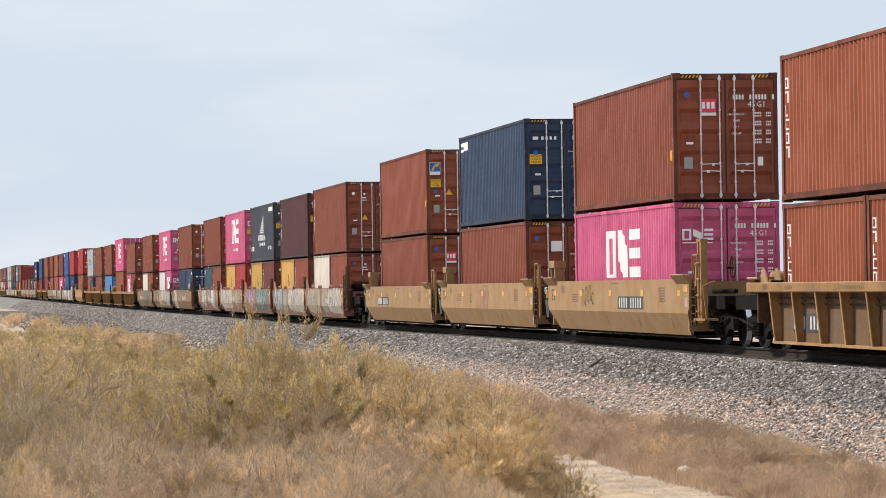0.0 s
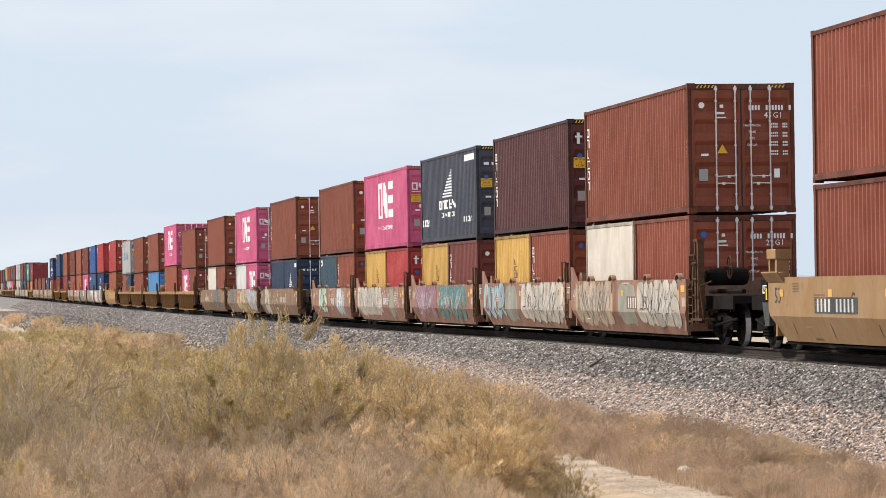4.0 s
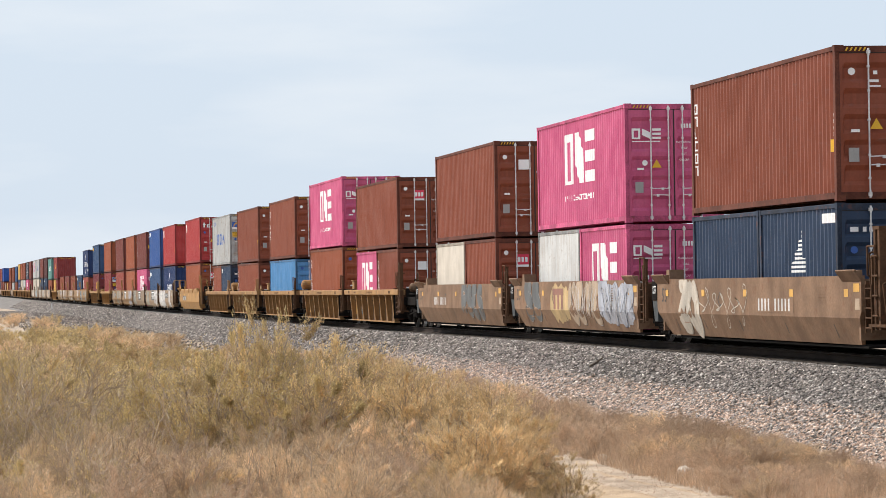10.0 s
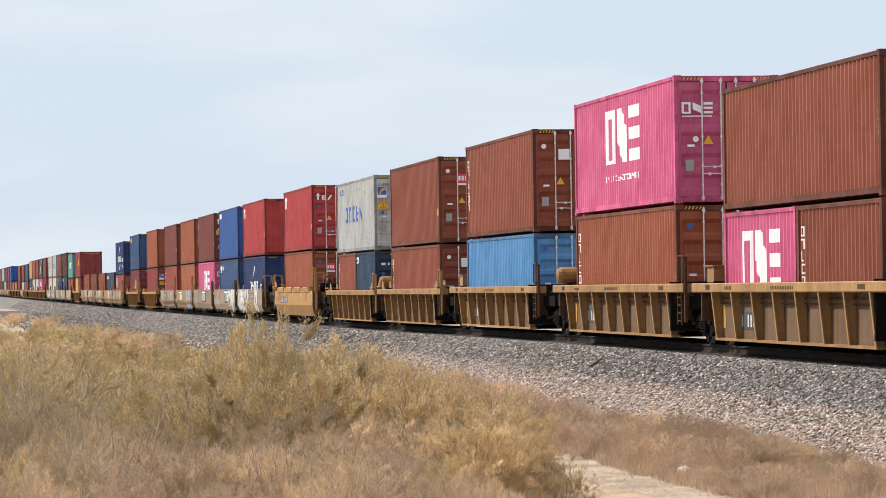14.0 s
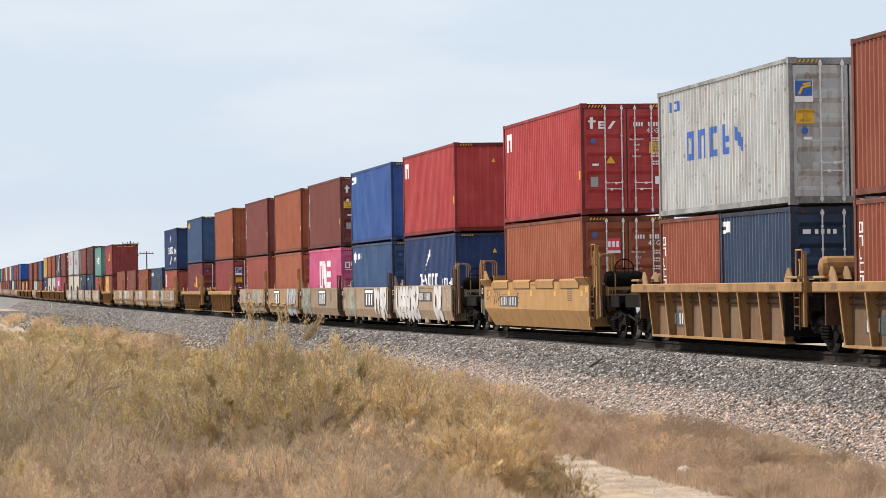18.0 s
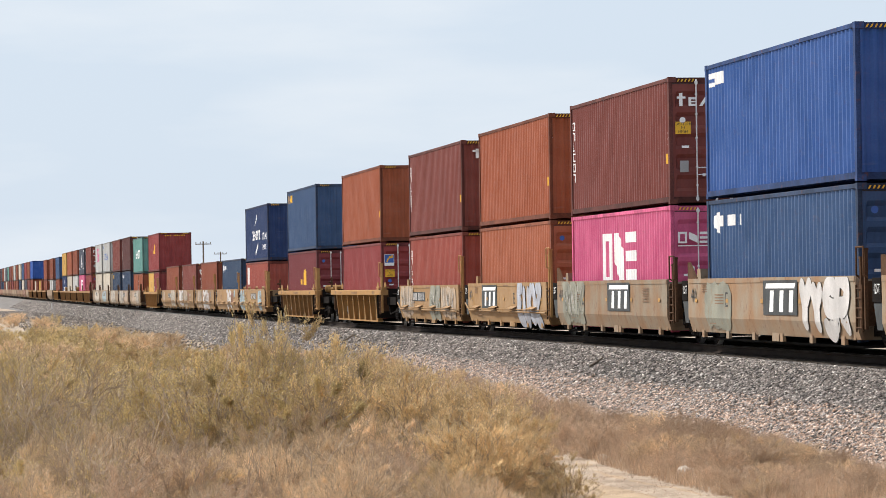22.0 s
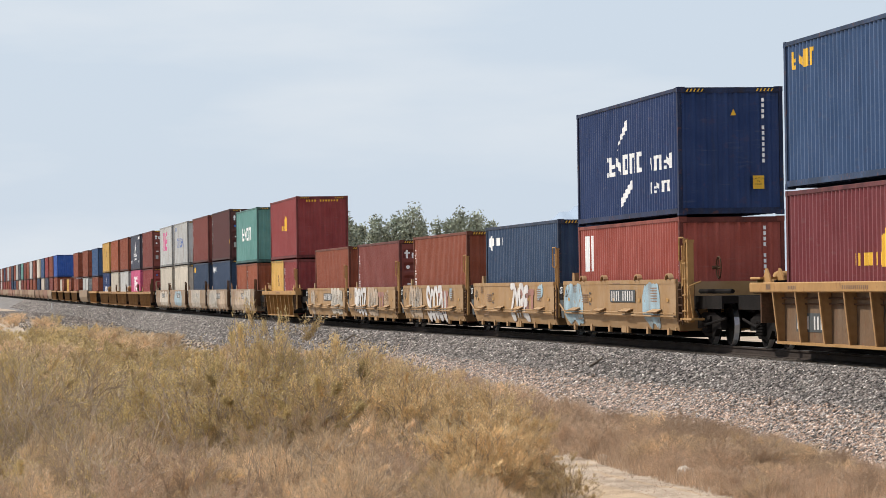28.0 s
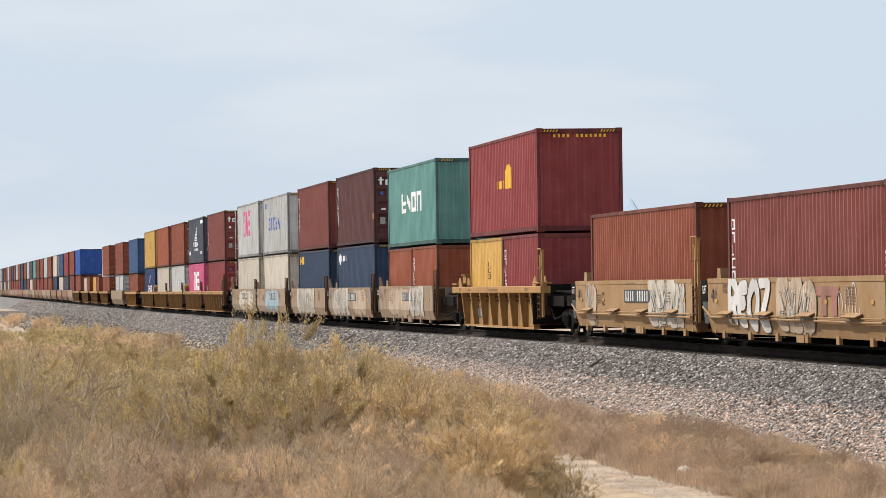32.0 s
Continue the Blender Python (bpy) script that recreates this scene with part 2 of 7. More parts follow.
def scrub_material(name, rgb):
    """Thin dry leaves that let some light through."""
    m = material(name, rgb, rough=0.9, grain=3, spread=0.2, island=0.2, bump=0, shine=0.03)
    n, l = m.node_tree.nodes, m.node_tree.links
    b, out = n["Principled BSDF"], n["Material Output"]
    own, tone = n.new("ShaderNodeObjectInfo"), n.new("ShaderNodeMapRange")
    shift = n.new("ShaderNodeHueSaturation")
    tone.inputs["To Min"].default_value, tone.inputs["To Max"].default_value = 0.7, 1.15
    old = b.inputs["Base Color"].links[0].from_socket
    l.new(own.outputs["Random"], tone.inputs["Value"])
    l.new(tone.outputs["Result"], shift.inputs["Value"])
    l.new(old, shift.inputs["Color"])
    l.new(shift.outputs["Color"], b.inputs["Base Color"])
    thin = n.new("ShaderNodeBsdfTranslucent")
    both = n.new("ShaderNodeMixShader")
    both.inputs["Fac"].default_value = 0.2
    l.new(b.inputs["Base Color"].links[0].from_socket, thin.inputs["Color"])
    l.new(b.outputs["BSDF"], both.inputs[1])
    l.new(thin.outputs["BSDF"], both.inputs[2])
    l.new(both.outputs["Shader"], out.inputs["Surface"])
    return m


SCRUB = [
    scrub_material("straw_scrub_leaves", (0.71, 0.54, 0.29)),
    scrub_material("olive_scrub_leaves", (0.61, 0.48, 0.245)),
    scrub_material("brown_dry_scrub", (0.78, 0.595, 0.39)),
    scrub_material("grey_brown_dry_scrub", (0.60, 0.44, 0.31)),
    scrub_material("bright_straw_leaves", (0.80, 0.61, 0.35)),
]
# Leaf green lightened: distance haze is put into the base colour.
LEAF = material("hazy_dusty_green_leaves", (0.33, 0.355, 0.27), rough=0.8, spread=0.3, island=0.4, bump=0)
BARK = material("grey_bark", (0.16, 0.125, 0.095), rough=0.9, spread=0.3)
HILL = material("hazy_far_hills", (0.285, 0.35, 0.435), rough=1.0, grain=0.02, spread=0.08, bump=0)

# ---- mesh helpers ----
class Mesher:
    """Collects vertices and faces of one part."""

    def __init__(self):
        self.v, self.f = [], []

    def add(self, vs, fs):
        k = len(self.v)
        self.v += [tuple(p) for p in vs]
        self.f += [tuple(i + k for i in q) for q in fs]
        return self

    def box(self, x0, y0, z0, x1, y1, z1):
        return self.add([(x, y, z) for z in (z0, z1) for y in (y0, y1) for x in (x0, x1)],
                        [(0, 2, 3, 1), (4, 5, 7, 6), (0, 1, 5, 4), (2, 6, 7, 3), (0, 4, 6, 2), (1, 3, 7, 5)])

    def chamfered(self, x0, y0, z0, x1, y1, z1, c):
        """A box with its four edges along y cut off."""
        ring = [(x0 + c, z0), (x1 - c, z0), (x1, z0 + c), (x1, z1 - c), (x1 - c, z1), (x0 + c, z1), (x0, z1 - c), (x0, z0 + c)]
        return self.prism(ring, "y", y0, y1)

    def prism(self, ring, axis, a, b):
        put = {"x": lambda p, t: (t, p[0], p[1]), "y": lambda p, t: (p[0], t, p[1]), "z": lambda p, t: (p[0], p[1], t)}[axis]
        k = len(ring)
        vs = [put(p, a) for p in ring] + [put(p, b) for p in ring]
        fs = [(i, (i + 1) % k, k + (i + 1) % k, k + i) for i in range(k)] + [tuple(range(k))[::-1], tuple(range(k, 2 * k))]
        return self.add(vs, fs)

    def tube(self, p, q, r, n=6, r2=None):
        p, q = Vector(p), Vector(q)
        u = (q - p).orthogonal().normalized()
        w = (q - p).normalized().cross(u)
        r2 = r if r2 is None else r2
        vs = [p + (u * math.cos(a) + w * math.sin(a)) * r for a in (2 * math.pi * i / n for i in range(n))]
        vs += [q + (u * math.cos(a) + w * math.sin(a)) * r2 for a in (2 * math.pi * i / n for i in range(n))]
        return self.add(vs, [(i, (i + 1) % n, n + (i + 1) % n, n + i) for i in range(n)] + [tuple(range(n))[::-1], tuple(range(n, 2 * n))])

    def pipe(self, pts, r, n=6):
        for p, q in zip(pts, pts[1:]):
            self.tube(p, q, r, n)
        return self

    def lathe(self, rings, axis="x", n=20, at=(0, 0, 0)):
        """rings of (along, radius) turned round an axis."""
        vs = []
        for a, r in rings:
            for i in range(n):
                c, s = r * math.cos(2 * math.pi * i / n), r * math.sin(2 * math.pi * i / n)
                p = {"x": (a, c, s), "y": (c, a, s), "z": (c, s, a)}[axis]
                vs.append((p[0] + at[0], p[1] + at[1], p[2] + at[2]))
        fs = [(j * n + i, j * n + (i + 1) % n, (j + 1) * n + (i + 1) % n, (j + 1) * n + i) for j in range(len(rings) - 1) for i in range(n)]
        return self.add(vs, fs + [tuple(range(n))[::-1], tuple(range((len(rings) - 1) * n, len(rings) * n))])

    def mesh(self, name, smooth=False):
        me = bpy.data.meshes.new(name)
        me.from_pydata(self.v, [], self.f)
        if smooth:
            me.polygons.foreach_set("use_smooth", [True] * len(self.f))
        return me


def part(name, shape, mat, parent=None, label="", at=None):
    """Links a Mesher or a mesh as one object under parent, in the given material."""
    me = shape.mesh(name) if isinstance(shape, Mesher) else shape
    if not me.materials:
        me.materials.append(mat)
    ob = new(name, me)
    if ob.material_slots[0].material != mat:
        ob.material_slots[0].link = "OBJECT"
        ob.material_slots[0].material = mat
    if parent:
        ob.parent = parent
    if at is not None:
        ob.matrix_basis = at
    return tagged(ob, label)


CACHE = {}


def once(key, make):
    """A mesh made once and shared by all alike parts."""
    if key not in CACHE:
        got = make()
        CACHE[key] = got.mesh(str(key)) if isinstance(got, Mesher) else got
    return CACHE[key]


# ---- the railway's line ----
FACE, HALF = 16.384, 1.219       # near container face and half a container's width
BEND, EASE = 0.3483e-4, -0.8128e-7


def grade(s):
    """Height of the rails against a level line: a shallow sag, then a slow climb far off."""
    q = min(max((s - 85.0) / 55.0, 0.0), 1.0)
    far = max(s - 230.0, 0.0)
    return -0.09 * q * q * (3 - 2 * q) + 0.00145 * (far * far / 200 if far < 100 else far - 50)


def line(s, off=0.0, z=0.0):
    """Place and heading at s metres along the track, off metres to its right."""
    d = max(s - 70.0, 0.0)
    a = -BEND * d - EASE * d * d / 2
    x = FACE + HALF - BEND * d * d / 2 - EASE * d ** 3 / 6
    return Vector((x + off * math.cos(a), s - off * math.sin(a), RAIL + z + grade(s))), a


def on_line(s, z=0.0):
    p, a = line(s, 0, z)
    return Matrix.Translation(p) @ Matrix.Rotation(-a, 4, "Z")


SPEED = 15.9525

# ---- plain, embankment, dirt track ----
def rise(x, y):
    """Height of the plain: gentle hummocks under the scrub, a bank far down the line."""
    h = 0.10 * noise.noise((x * 0.21, y * 0.21, 1.7)) + 0.03 * noise.noise((x * 1.1, y * 1.1, 4.2))
    road = max(0.0, 1 - abs(x - road_x(y)) / 2.2)
    h *= 1 - 0.8 * road
    bank = math.exp(-((y - 330) / 120) ** 2) * math.exp(-((x - 9.0) / 4.2) ** 2)
    return h - 0.06 * road + 0.55 * bank


def road_x(y):
    return 8.72 + 0.008 * (y - 44)


def sheet(name, xs, ys, height, mat, label="", category="", kind="structure"):
    vs = [(x, y, height(x, y)) for y in ys for x in xs]
    w = len(xs)
    fs = [(j * w + i, j * w + i + 1, (j + 1) * w + i + 1, (j + 1) * w + i) for j in range(len(ys) - 1) for i in range(w - 1)]
    me = bpy.data.meshes.new(name)
    me.from_pydata(vs, [], fs)
    me.polygons.foreach_set("use_smooth", [True] * len(fs))
    me.materials.append(mat)
    return tagged(new(name, me), label, category, "", kind)


fine_x = [-6 + 0.35 * i for i in range(78)]
fine_y = [24 + 0.5 * i for i in range(200)] + [124 + 4 * i for i in range(110)]
xs = [-2400, -1200, -600, -300, -120, -60, -30, -15] + fine_x + [25, 35, 60, 120, 300, 600, 1200, 2400]
ys = [-2400, -1200, -500, -200, -60, 0, 12] + fine_y + [600, 800, 1200, 1800, 2600, 3600, 4700]
sheet("ground", xs, ys, rise, EARTH, "dry sandy desert plain with scrub and a dirt track", "ground")

road_ys = [20 + 1.0 * i for i in range(120)]
vs, fs = [], []
for j, y in enumerate(road_ys):
    for i, o in enumerate((-1.35, -1.0, -0.7, -0.35, 0, 0.35, 0.7, 1.0, 1.35)):
        x = road_x(y) + o + 0.25 * noise.noise((y * 0.2, o, 0.3))
        rut = -0.03 * math.exp(-((abs(o) - 0.75) / 0.25) ** 2)
        vs.append((x, y, rise(x, y) + 0.012 + rut + 0.012 * noise.noise((x * 4, y * 4, 0)) - (0.035 if abs(o) > 1.3 else 0)))
        if i and j:
            fs.append((j * 9 + i - 1 - 9, j * 9 + i - 9, j * 9 + i, j * 9 + i - 1))
me = bpy.data.meshes.new("dirt_track")
me.from_pydata(vs, [], fs)
me.polygons.foreach_set("use_smooth", [True] * len(fs))
me.materials.append(ROAD)
tagged(new("dirt_track", me), "pale rutted dirt track beside the railway", "road", "", "structure")

# embankment of crushed stone: crown under the track, slopes of about one in two
CROWN = [(-6.4, -RAIL - 1.0), (-4.6, -RAIL - 0.12), (-4.05, -RAIL + 0.1), (-2.05, -0.30), (-1.75, -0.20), (-0.9, -0.19), (0.9, -0.19), (1.75, -0.20), (2.05, -0.30), (4.6, -RAIL - 0.12), (6.4, -RAIL - 1.0)]
embank_s = [-420, -200, -80, 0, 30] + [40 + 1.5 * i for i in range(80)] + [160 + 8 * i for i in range(180)]
m = Mesher()
w = len(CROWN)
for j, s in enumerate(embank_s):
    for i, (o, z) in enumerate(CROWN):
        wob = 0.05 * noise.noise((s * 0.4, o, 0)) if i in (1, 2, 3) else 0
        m.v.append(tuple(line(s, o + wob, z)[0]))
        if i and j:
            m.f.append((j * w + i - 1 - w, j * w + i - w, j * w + i, j * w + i - 1))
tagged(part("embankment", m.mesh("embankment", True), BALLAST), "grey crushed stone railway embankment", "embankment", "", "structure")

def broken_stones(name, centres, size, mat, label, rng):
    """A sharp five-cornered stone at each centre."""
    n = len(centres)
    base = np.array([(1, 0, 0), (-0.5, 0.87, 0.1), (-0.5, -0.87, -0.1), (0.1, 0.1, 0.8), (0.0, -0.1, -0.8)])
    tri = np.array([(0, 1, 3), (1, 2, 3), (2, 0, 3), (1, 0, 4), (2, 1, 4), (0, 2, 4)])
    r = size * rng.uniform(0.6, 1.45, n)
    q = rng.normal(size=(n, 3, 3))
    q, _ = np.linalg.qr(q)
    pts = base[None] * rng.uniform(0.55, 1.2, (n, 5, 3)) * r[:, None, None]
    pts = np.einsum("nij,nkj->nki", q, pts)
    slope = np.array((-0.4, 0.0, 0.917))                 # stones settle flat on the slope
    pts = pts - 0.5 * (pts @ slope)[:, :, None] * slope + centres[:, None]
    flip = np.linalg.det(q) < 0
    fs = tri[None] + 5 * np.arange(n)[:, None, None]
    fs[flip] = fs[flip][:, :, ::-1]
    me = bpy.data.meshes.new(name)
    me.vertices.add(5 * n)
    me.vertices.foreach_set("co", pts.ravel())
    me.loops.add(18 * n)
    me.loops.foreach_set("vertex_index", fs.ravel().astype(np.int32))
    me.polygons.add(6 * n)
    me.polygons.foreach_set("loop_start", np.arange(0, 18 * n, 3, dtype=np.int32))
    me.update(calc_edges=True)
    me.materials.append(mat)
    tagged(new(name, me), label, "ballast", "", "stuff")


# loose stones on the near slope, thinning out with distance
def stones(name, s0, s1, per_metre, size, mat, outer, label, seed):
    rng = np.random.default_rng(seed)
    n = int((s1 - s0) * per_metre)
    s = rng.uniform(s0, s1, n)
    f = outer[0] + (outer[1] - outer[0]) * rng.random(n) ** (0.7 if outer[0] else 1.0)            # 0 at the crown's edge, 1 at the toe
    o = -1.7 - 2.65 * f
    z = np.interp(-o, [1.7, 2.05, 4.05, 4.6], [-0.20, -0.30, -RAIL + 0.1, -RAIL - 0.05]) + 0.025
    d = np.maximum(s - 70, 0)
    x = FACE + HALF - BEND * d * d / 2 - EASE * d ** 3 / 6 + o
    z += np.array([grade(v) for v in s])
    broken_stones(name, np.stack([x, s, RAIL + z], 1), size, mat, label, rng)


stones("ballast_stones", 42, 66, 1150, 0.043, STONE, (0.0, 1.0), "grey crushed ballast stones on the embankment", 3)
stones("ballast_stones", 66, 110, 680, 0.05, STONE, (0.0, 1.0), "grey crushed ballast stones on the embankment", 4)
stones("ballast_stones", 110, 260, 230, 0.072, STONE, (0.0, 1.0), "grey crushed ballast stones on the embankment", 5)
stones("ballast_stones", 260, 560, 70, 0.1, STONE, (0.0, 1.0), "grey crushed ballast stones on the embankment", 8)
stones("toe_stones", 40, 110, 560, 0.046, PALESTONE, (0.45, 1.12), "pale stones spilled at the foot of the embankment", 6)

# grey gravel spread over the flat beside the line, far off
dice = np.random.default_rng(29)
spots_ = list(zip(dice.uniform(5.5, 13.5, 16000), 130 + 330 * dice.random(16000)))
broken_stones("strewn_gravel", np.array([(x, y, rise(x, y) + 0.02) for x, y in spots_]), 0.1, STONE, "grey gravel spread over the flat ground", dice)

# gravel strewn over the dirt track
dice = np.random.default_rng(17)
spots_ = list(zip(dice.uniform(7.3, 10.3, 9000), dice.uniform(40, 64, 9000)))
broken_stones("track_gravel", np.array([(x, y, rise(x, y) + 0.012) for x, y in spots_]), 0.011, PALESTONE, "pale gravel strewn over the dirt track", dice)

# rails and ties
RAILHEAD = [(-0.036, 0), (0.036, 0), (0.036, -0.035), (0.009, -0.05), (0.009, -0.145), (0.07, -0.165), (0.07, -0.18), (-0.07, -0.18), (-0.07, -0.165), (-0.009, -0.145), (-0.009, -0.05), (-0.036, -0.035)]
track = tagged(new("railway_track"), "rusty steel rails on dark timber ties", "railway track", "", "structure")
for side in (-0.755, 0.755):
    m, top = Mesher(), Mesher()
    span = [-420, -100, 0] + [30 + 10 * i for i in range(60)] + [640 + 30 * i for i in range(32)]
    for j, s in enumerate(span):
        for i, (o, z) in enumerate(RAILHEAD):
            m.v.append(tuple(line(s, side + o, z)[0]))
            if j:
                a, b = len(RAILHEAD) * j + i, len(RAILHEAD) * j + (i + 1) % 12
                m.f.append((a - 12, b - 12, b, a))
        for i, o in enumerate((-0.03, 0.03)):
            top.v.append(tuple(line(s, side + o, 0.0015)[0]))
        if j:
            top.f.append((2 * j - 2, 2 * j - 1, 2 * j + 1, 2 * j))
    rail = part("rail", m, RAILSTEEL, track)
    part("running_surface", top, BRIGHT, rail, "shiny worn rail top")
tie = once("tie", lambda: Mesher().chamfered(-1.3, -0.115, -0.36, 1.3, 0.115, -0.182, 0.015))
for i in range(240):
    part("tie", tie, TIE, track, at=on_line(45 + 0.52 * i))

# driftwood on the slope, and two pale rocks beside the dirt track
def stick(s, off, length, turn, r=0.045):
    p = line(s, off, np.interp(-off, [1.7, 2.05, 4.05], [-0.20, -0.30, -RAIL + 0.1]) + 0.07)[0]
    d = Vector((math.cos(radians(turn)), math.sin(radians(turn)), 0.5 * math.cos(radians(turn)))).normalized() * length / 2
    m = Mesher().tube(p - d, p, r, 7, r * 0.9).tube(p, p + d + Vector((0, 0, 0.03)), r * 0.9, 7, r * 0.6)
    tagged(part("dead_stick", m.mesh("dead_stick", True), BARK), "dark weathered stick lying on the stones", "stick")


stick(126, -2.75, 1.0, 6)
stick(131, -2.95, 0.35, 20, 0.035)
stick(77.6, -2.5, 0.42, 25, 0.03)
stick(75.5, -3.0, 0.35, 80, 0.03)
stick(58.5, -3.1, 0.6, 75, 0.03)


def rock(x, y, r, seed):
    g = random.Random(seed)
    bm = bmesh.new()
    bmesh.ops.create_icosphere(bm, subdivisions=2, radius=r)
    for v in bm.verts:
        v.co *= 0.85 + 0.35 * noise.noise(v.co * (2.2 / r) + Vector((seed, 0, 0)))
        v.co.z *= 0.75
    me = bpy.data.meshes.new("rock")
    bm.to_mesh(me)
    bm.free()
    ob = part("rock", me, PALEROCK, at=pose(x, y, rise(x, y) + 0.45 * r, 0, 0, g.uniform(0, 360)))
    tagged(ob, "pale weathered rock beside the dirt track", "rock")


PALEROCK = material("pale_rock", (0.62, 0.56, 0.48), rough=0.9, grain=12, spread=0.2, bump=0.4)
rock(11.2, 55.6, 0.12, 3)
rock(10.5, 47.4, 0.15, 8)
rock(10.2, 52.0, 0.10, 12)

# a white marker post far down the slope
post = tagged(new("marker_post"), "small white marker post beside the railway", "marker post")
post.matrix_basis = pose(12.9, 412, 0.35)
part("post", Mesher().box(-0.07, -0.03, 0, 0.07, 0.03, 1.05), WHITE, post)
part("cap", Mesher().box(-0.08, -0.04, 1.05, 0.08, 0.04, 1.1), GREYM, post)

# ---- shipping containers ----
LONG, SHORT, TALL, LOW = 12.192, 6.058, 2.896, 2.591
PITCH_Y, DEEP = 0.278, 0.040


def ridge(length, pitch=PITCH_Y, deep=DEEP):
    """Points (along, depth) of a corrugated wall, depth 0 on the outer flats."""
    n = max(1, round(length / pitch))
    p = length / n
    pts = []
    for i in range(n):
        a = -length / 2 + i * p
        pts += [(a, 0), (a + 0.18 * p, 0), (a + 0.42 * p, deep), (a + 0.76 * p, deep)]
    return pts + [(length / 2, 0)]


def wall_side(length, tall, flat=False):
    m = Mesher()
    pts = ridge(length - 0.26, 1.2, 0.008) if flat else ridge(length - 0.26)
    for y, d in pts:
        m.v += [(-HALF + 0.012 + d, y, 0.15), (-HALF + 0.012 + d, y, tall - 0.09)]
    m.f = [(2 * i + 2, 2 * i, 2 * i + 1, 2 * i + 3) for i in range(len(pts) - 1)]
    k = len(m.v)
    m.v += [(x + 0.006, y, z) for x, y, z in m.v]
    m.f += [(k + 2 * i, k + 2 * i + 2, k + 2 * i + 3, k + 2 * i + 1) for i in range(len(pts) - 1)]
    return m


def wall_end(length, tall):
    m = Mesher()
    pts = ridge(2.438 - 0.2, 0.25, 0.045)
    for x, d in pts:
        m.v += [(x, -length / 2 + 0.02 + d, 0.15), (x, -length / 2 + 0.02 + d, tall - 0.1)]
    m.f = [(2 * i, 2 * i + 2, 2 * i + 3, 2 * i + 1) for i in range(len(pts) - 1)]
    k = len(m.v)
    m.v += [(x, y + 0.006, z) for x, y, z in m.v]
    m.f += [(k + 2 * i + 2, k + 2 * i, k + 2 * i + 1, k + 2 * i + 3) for i in range(len(pts) - 1)]
    return m


def roof_sheet(length, tall):
    m = Mesher()
    pts = ridge(length - 0.3, 0.21, 0.02)
    for y, d in pts:
        m.v += [(-HALF + 0.06, y, tall - 0.03 - d), (HALF - 0.06, y, tall - 0.03 - d)]
    m.f = [(2 * i, 2 * i + 1, 2 * i + 3, 2 * i + 2) for i in range(len(pts) - 1)]
    m.box(-HALF + 0.07, -length / 2 + 0.1, 0.1, HALF - 0.07, length / 2 - 0.1, 0.14)
    return m


def corner_post(length, tall, foot=0.11):
    """The post at the near corner of the wall towards -x."""
    m = Mesher()
    x, y = -HALF + 0.004, -length / 2 + 0.006
    return m.prism([(x, y), (x + 0.085, y), (x + 0.085, y + 0.05), (x + 0.05, y + 0.07), (x + 0.05, y + 0.15), (x, y + 0.15)], "z", foot, tall - foot)


def mirrored(m):
    """The same piece at the other end."""
    m.v = [(x, -y, z) for x, y, z in m.v]
    m.f = [tuple(f)[::-1] for f in m.f]
    return m


def top_rail(length, tall):
    return Mesher().chamfered(-HALF + 0.003, -length / 2 + 0.17, tall - 0.1, -HALF + 0.065, length / 2 - 0.17, tall - 0.012, 0.008)


def steel_frame(length, tall, plain=False):
    """Bottom rails, sills, headers and cross members; with its posts and top rails too when plain."""
    m = Mesher()
    if plain:
        for piece in (corner_post(length, tall, 0.0), top_rail(length, tall)):
            for sx in (-1, 1):
                for sy in (-1, 1) if piece.v[0][2] == 0 else (1,):
                    m.add([(sx * x, sy * y, z) for x, y, z in piece.v], piece.f if sx * sy > 0 else [f[::-1] for f in piece.f])
    for sx in (-1, 1):
        a, b = sorted((sx * (HALF - 0.002), sx * (HALF - 0.05)))
        m.box(a, -length / 2 + 0.17, 0.05, b, length / 2 - 0.17, 0.165)
    for sy in (-1, 1):
        a, b = sorted((sy * (length / 2 - 0.01), sy * (length / 2 - 0.08)))
        m.box(-HALF + 0.09, a, tall - 0.14, HALF - 0.09, b, tall - 0.015)
        m.box(-HALF + 0.09, a, 0.03, HALF - 0.09, b, 0.16)
    n = int(length / 0.6)
    for i in range(n):
        y = -length / 2 + (i + 0.5) * length / n
        m.box(-HALF + 0.05, y - 0.03, 0.03, HALF - 0.05, y + 0.03, 0.11)
    return m


def casting():
    m = Mesher()
    m.box(-0.089, -0.081, -0.059, 0.089, 0.081, 0.059)
    m.lathe([(0.0, 0.036), (0.004, 0.036)], "y", 8, (0, -0.085, 0))
    return m


def door_leaf(tall):
    """A leaf of the rear doors, its face towards -y, hinged edge at x = 0, with five pressed bands."""
    m = Mesher()
    w, z0, z1 = 1.12, 0.16, tall - 0.15
    bands = 5
    step = (z1 - z0 - 0.2) / bands
    rows = [(z0, 0)]
    for i in range(bands):
        a = z0 + 0.1 + i * step
        rows += [(a + 0.06 * step, 0), (a + 0.22 * step, 0.055), (a + 0.64 * step, 0.055), (a + 0.84 * step, 0)]
    rows.append((z1, 0))
    for z, d in rows:
        m.v += [(0, 0, z), (0.06, 0, z), (0.1, d, z), (w - 0.1, d, z), (w - 0.06, 0, z), (w, 0, z)]
    for j in range(len(rows) - 1):
        m.f += [(6 * j + i, 6 * j + i + 1, 6 * j + i + 7, 6 * j + i + 6) for i in range(5)]
    m.box(0, 0.056, z0, w, 0.072, z1)
    return m


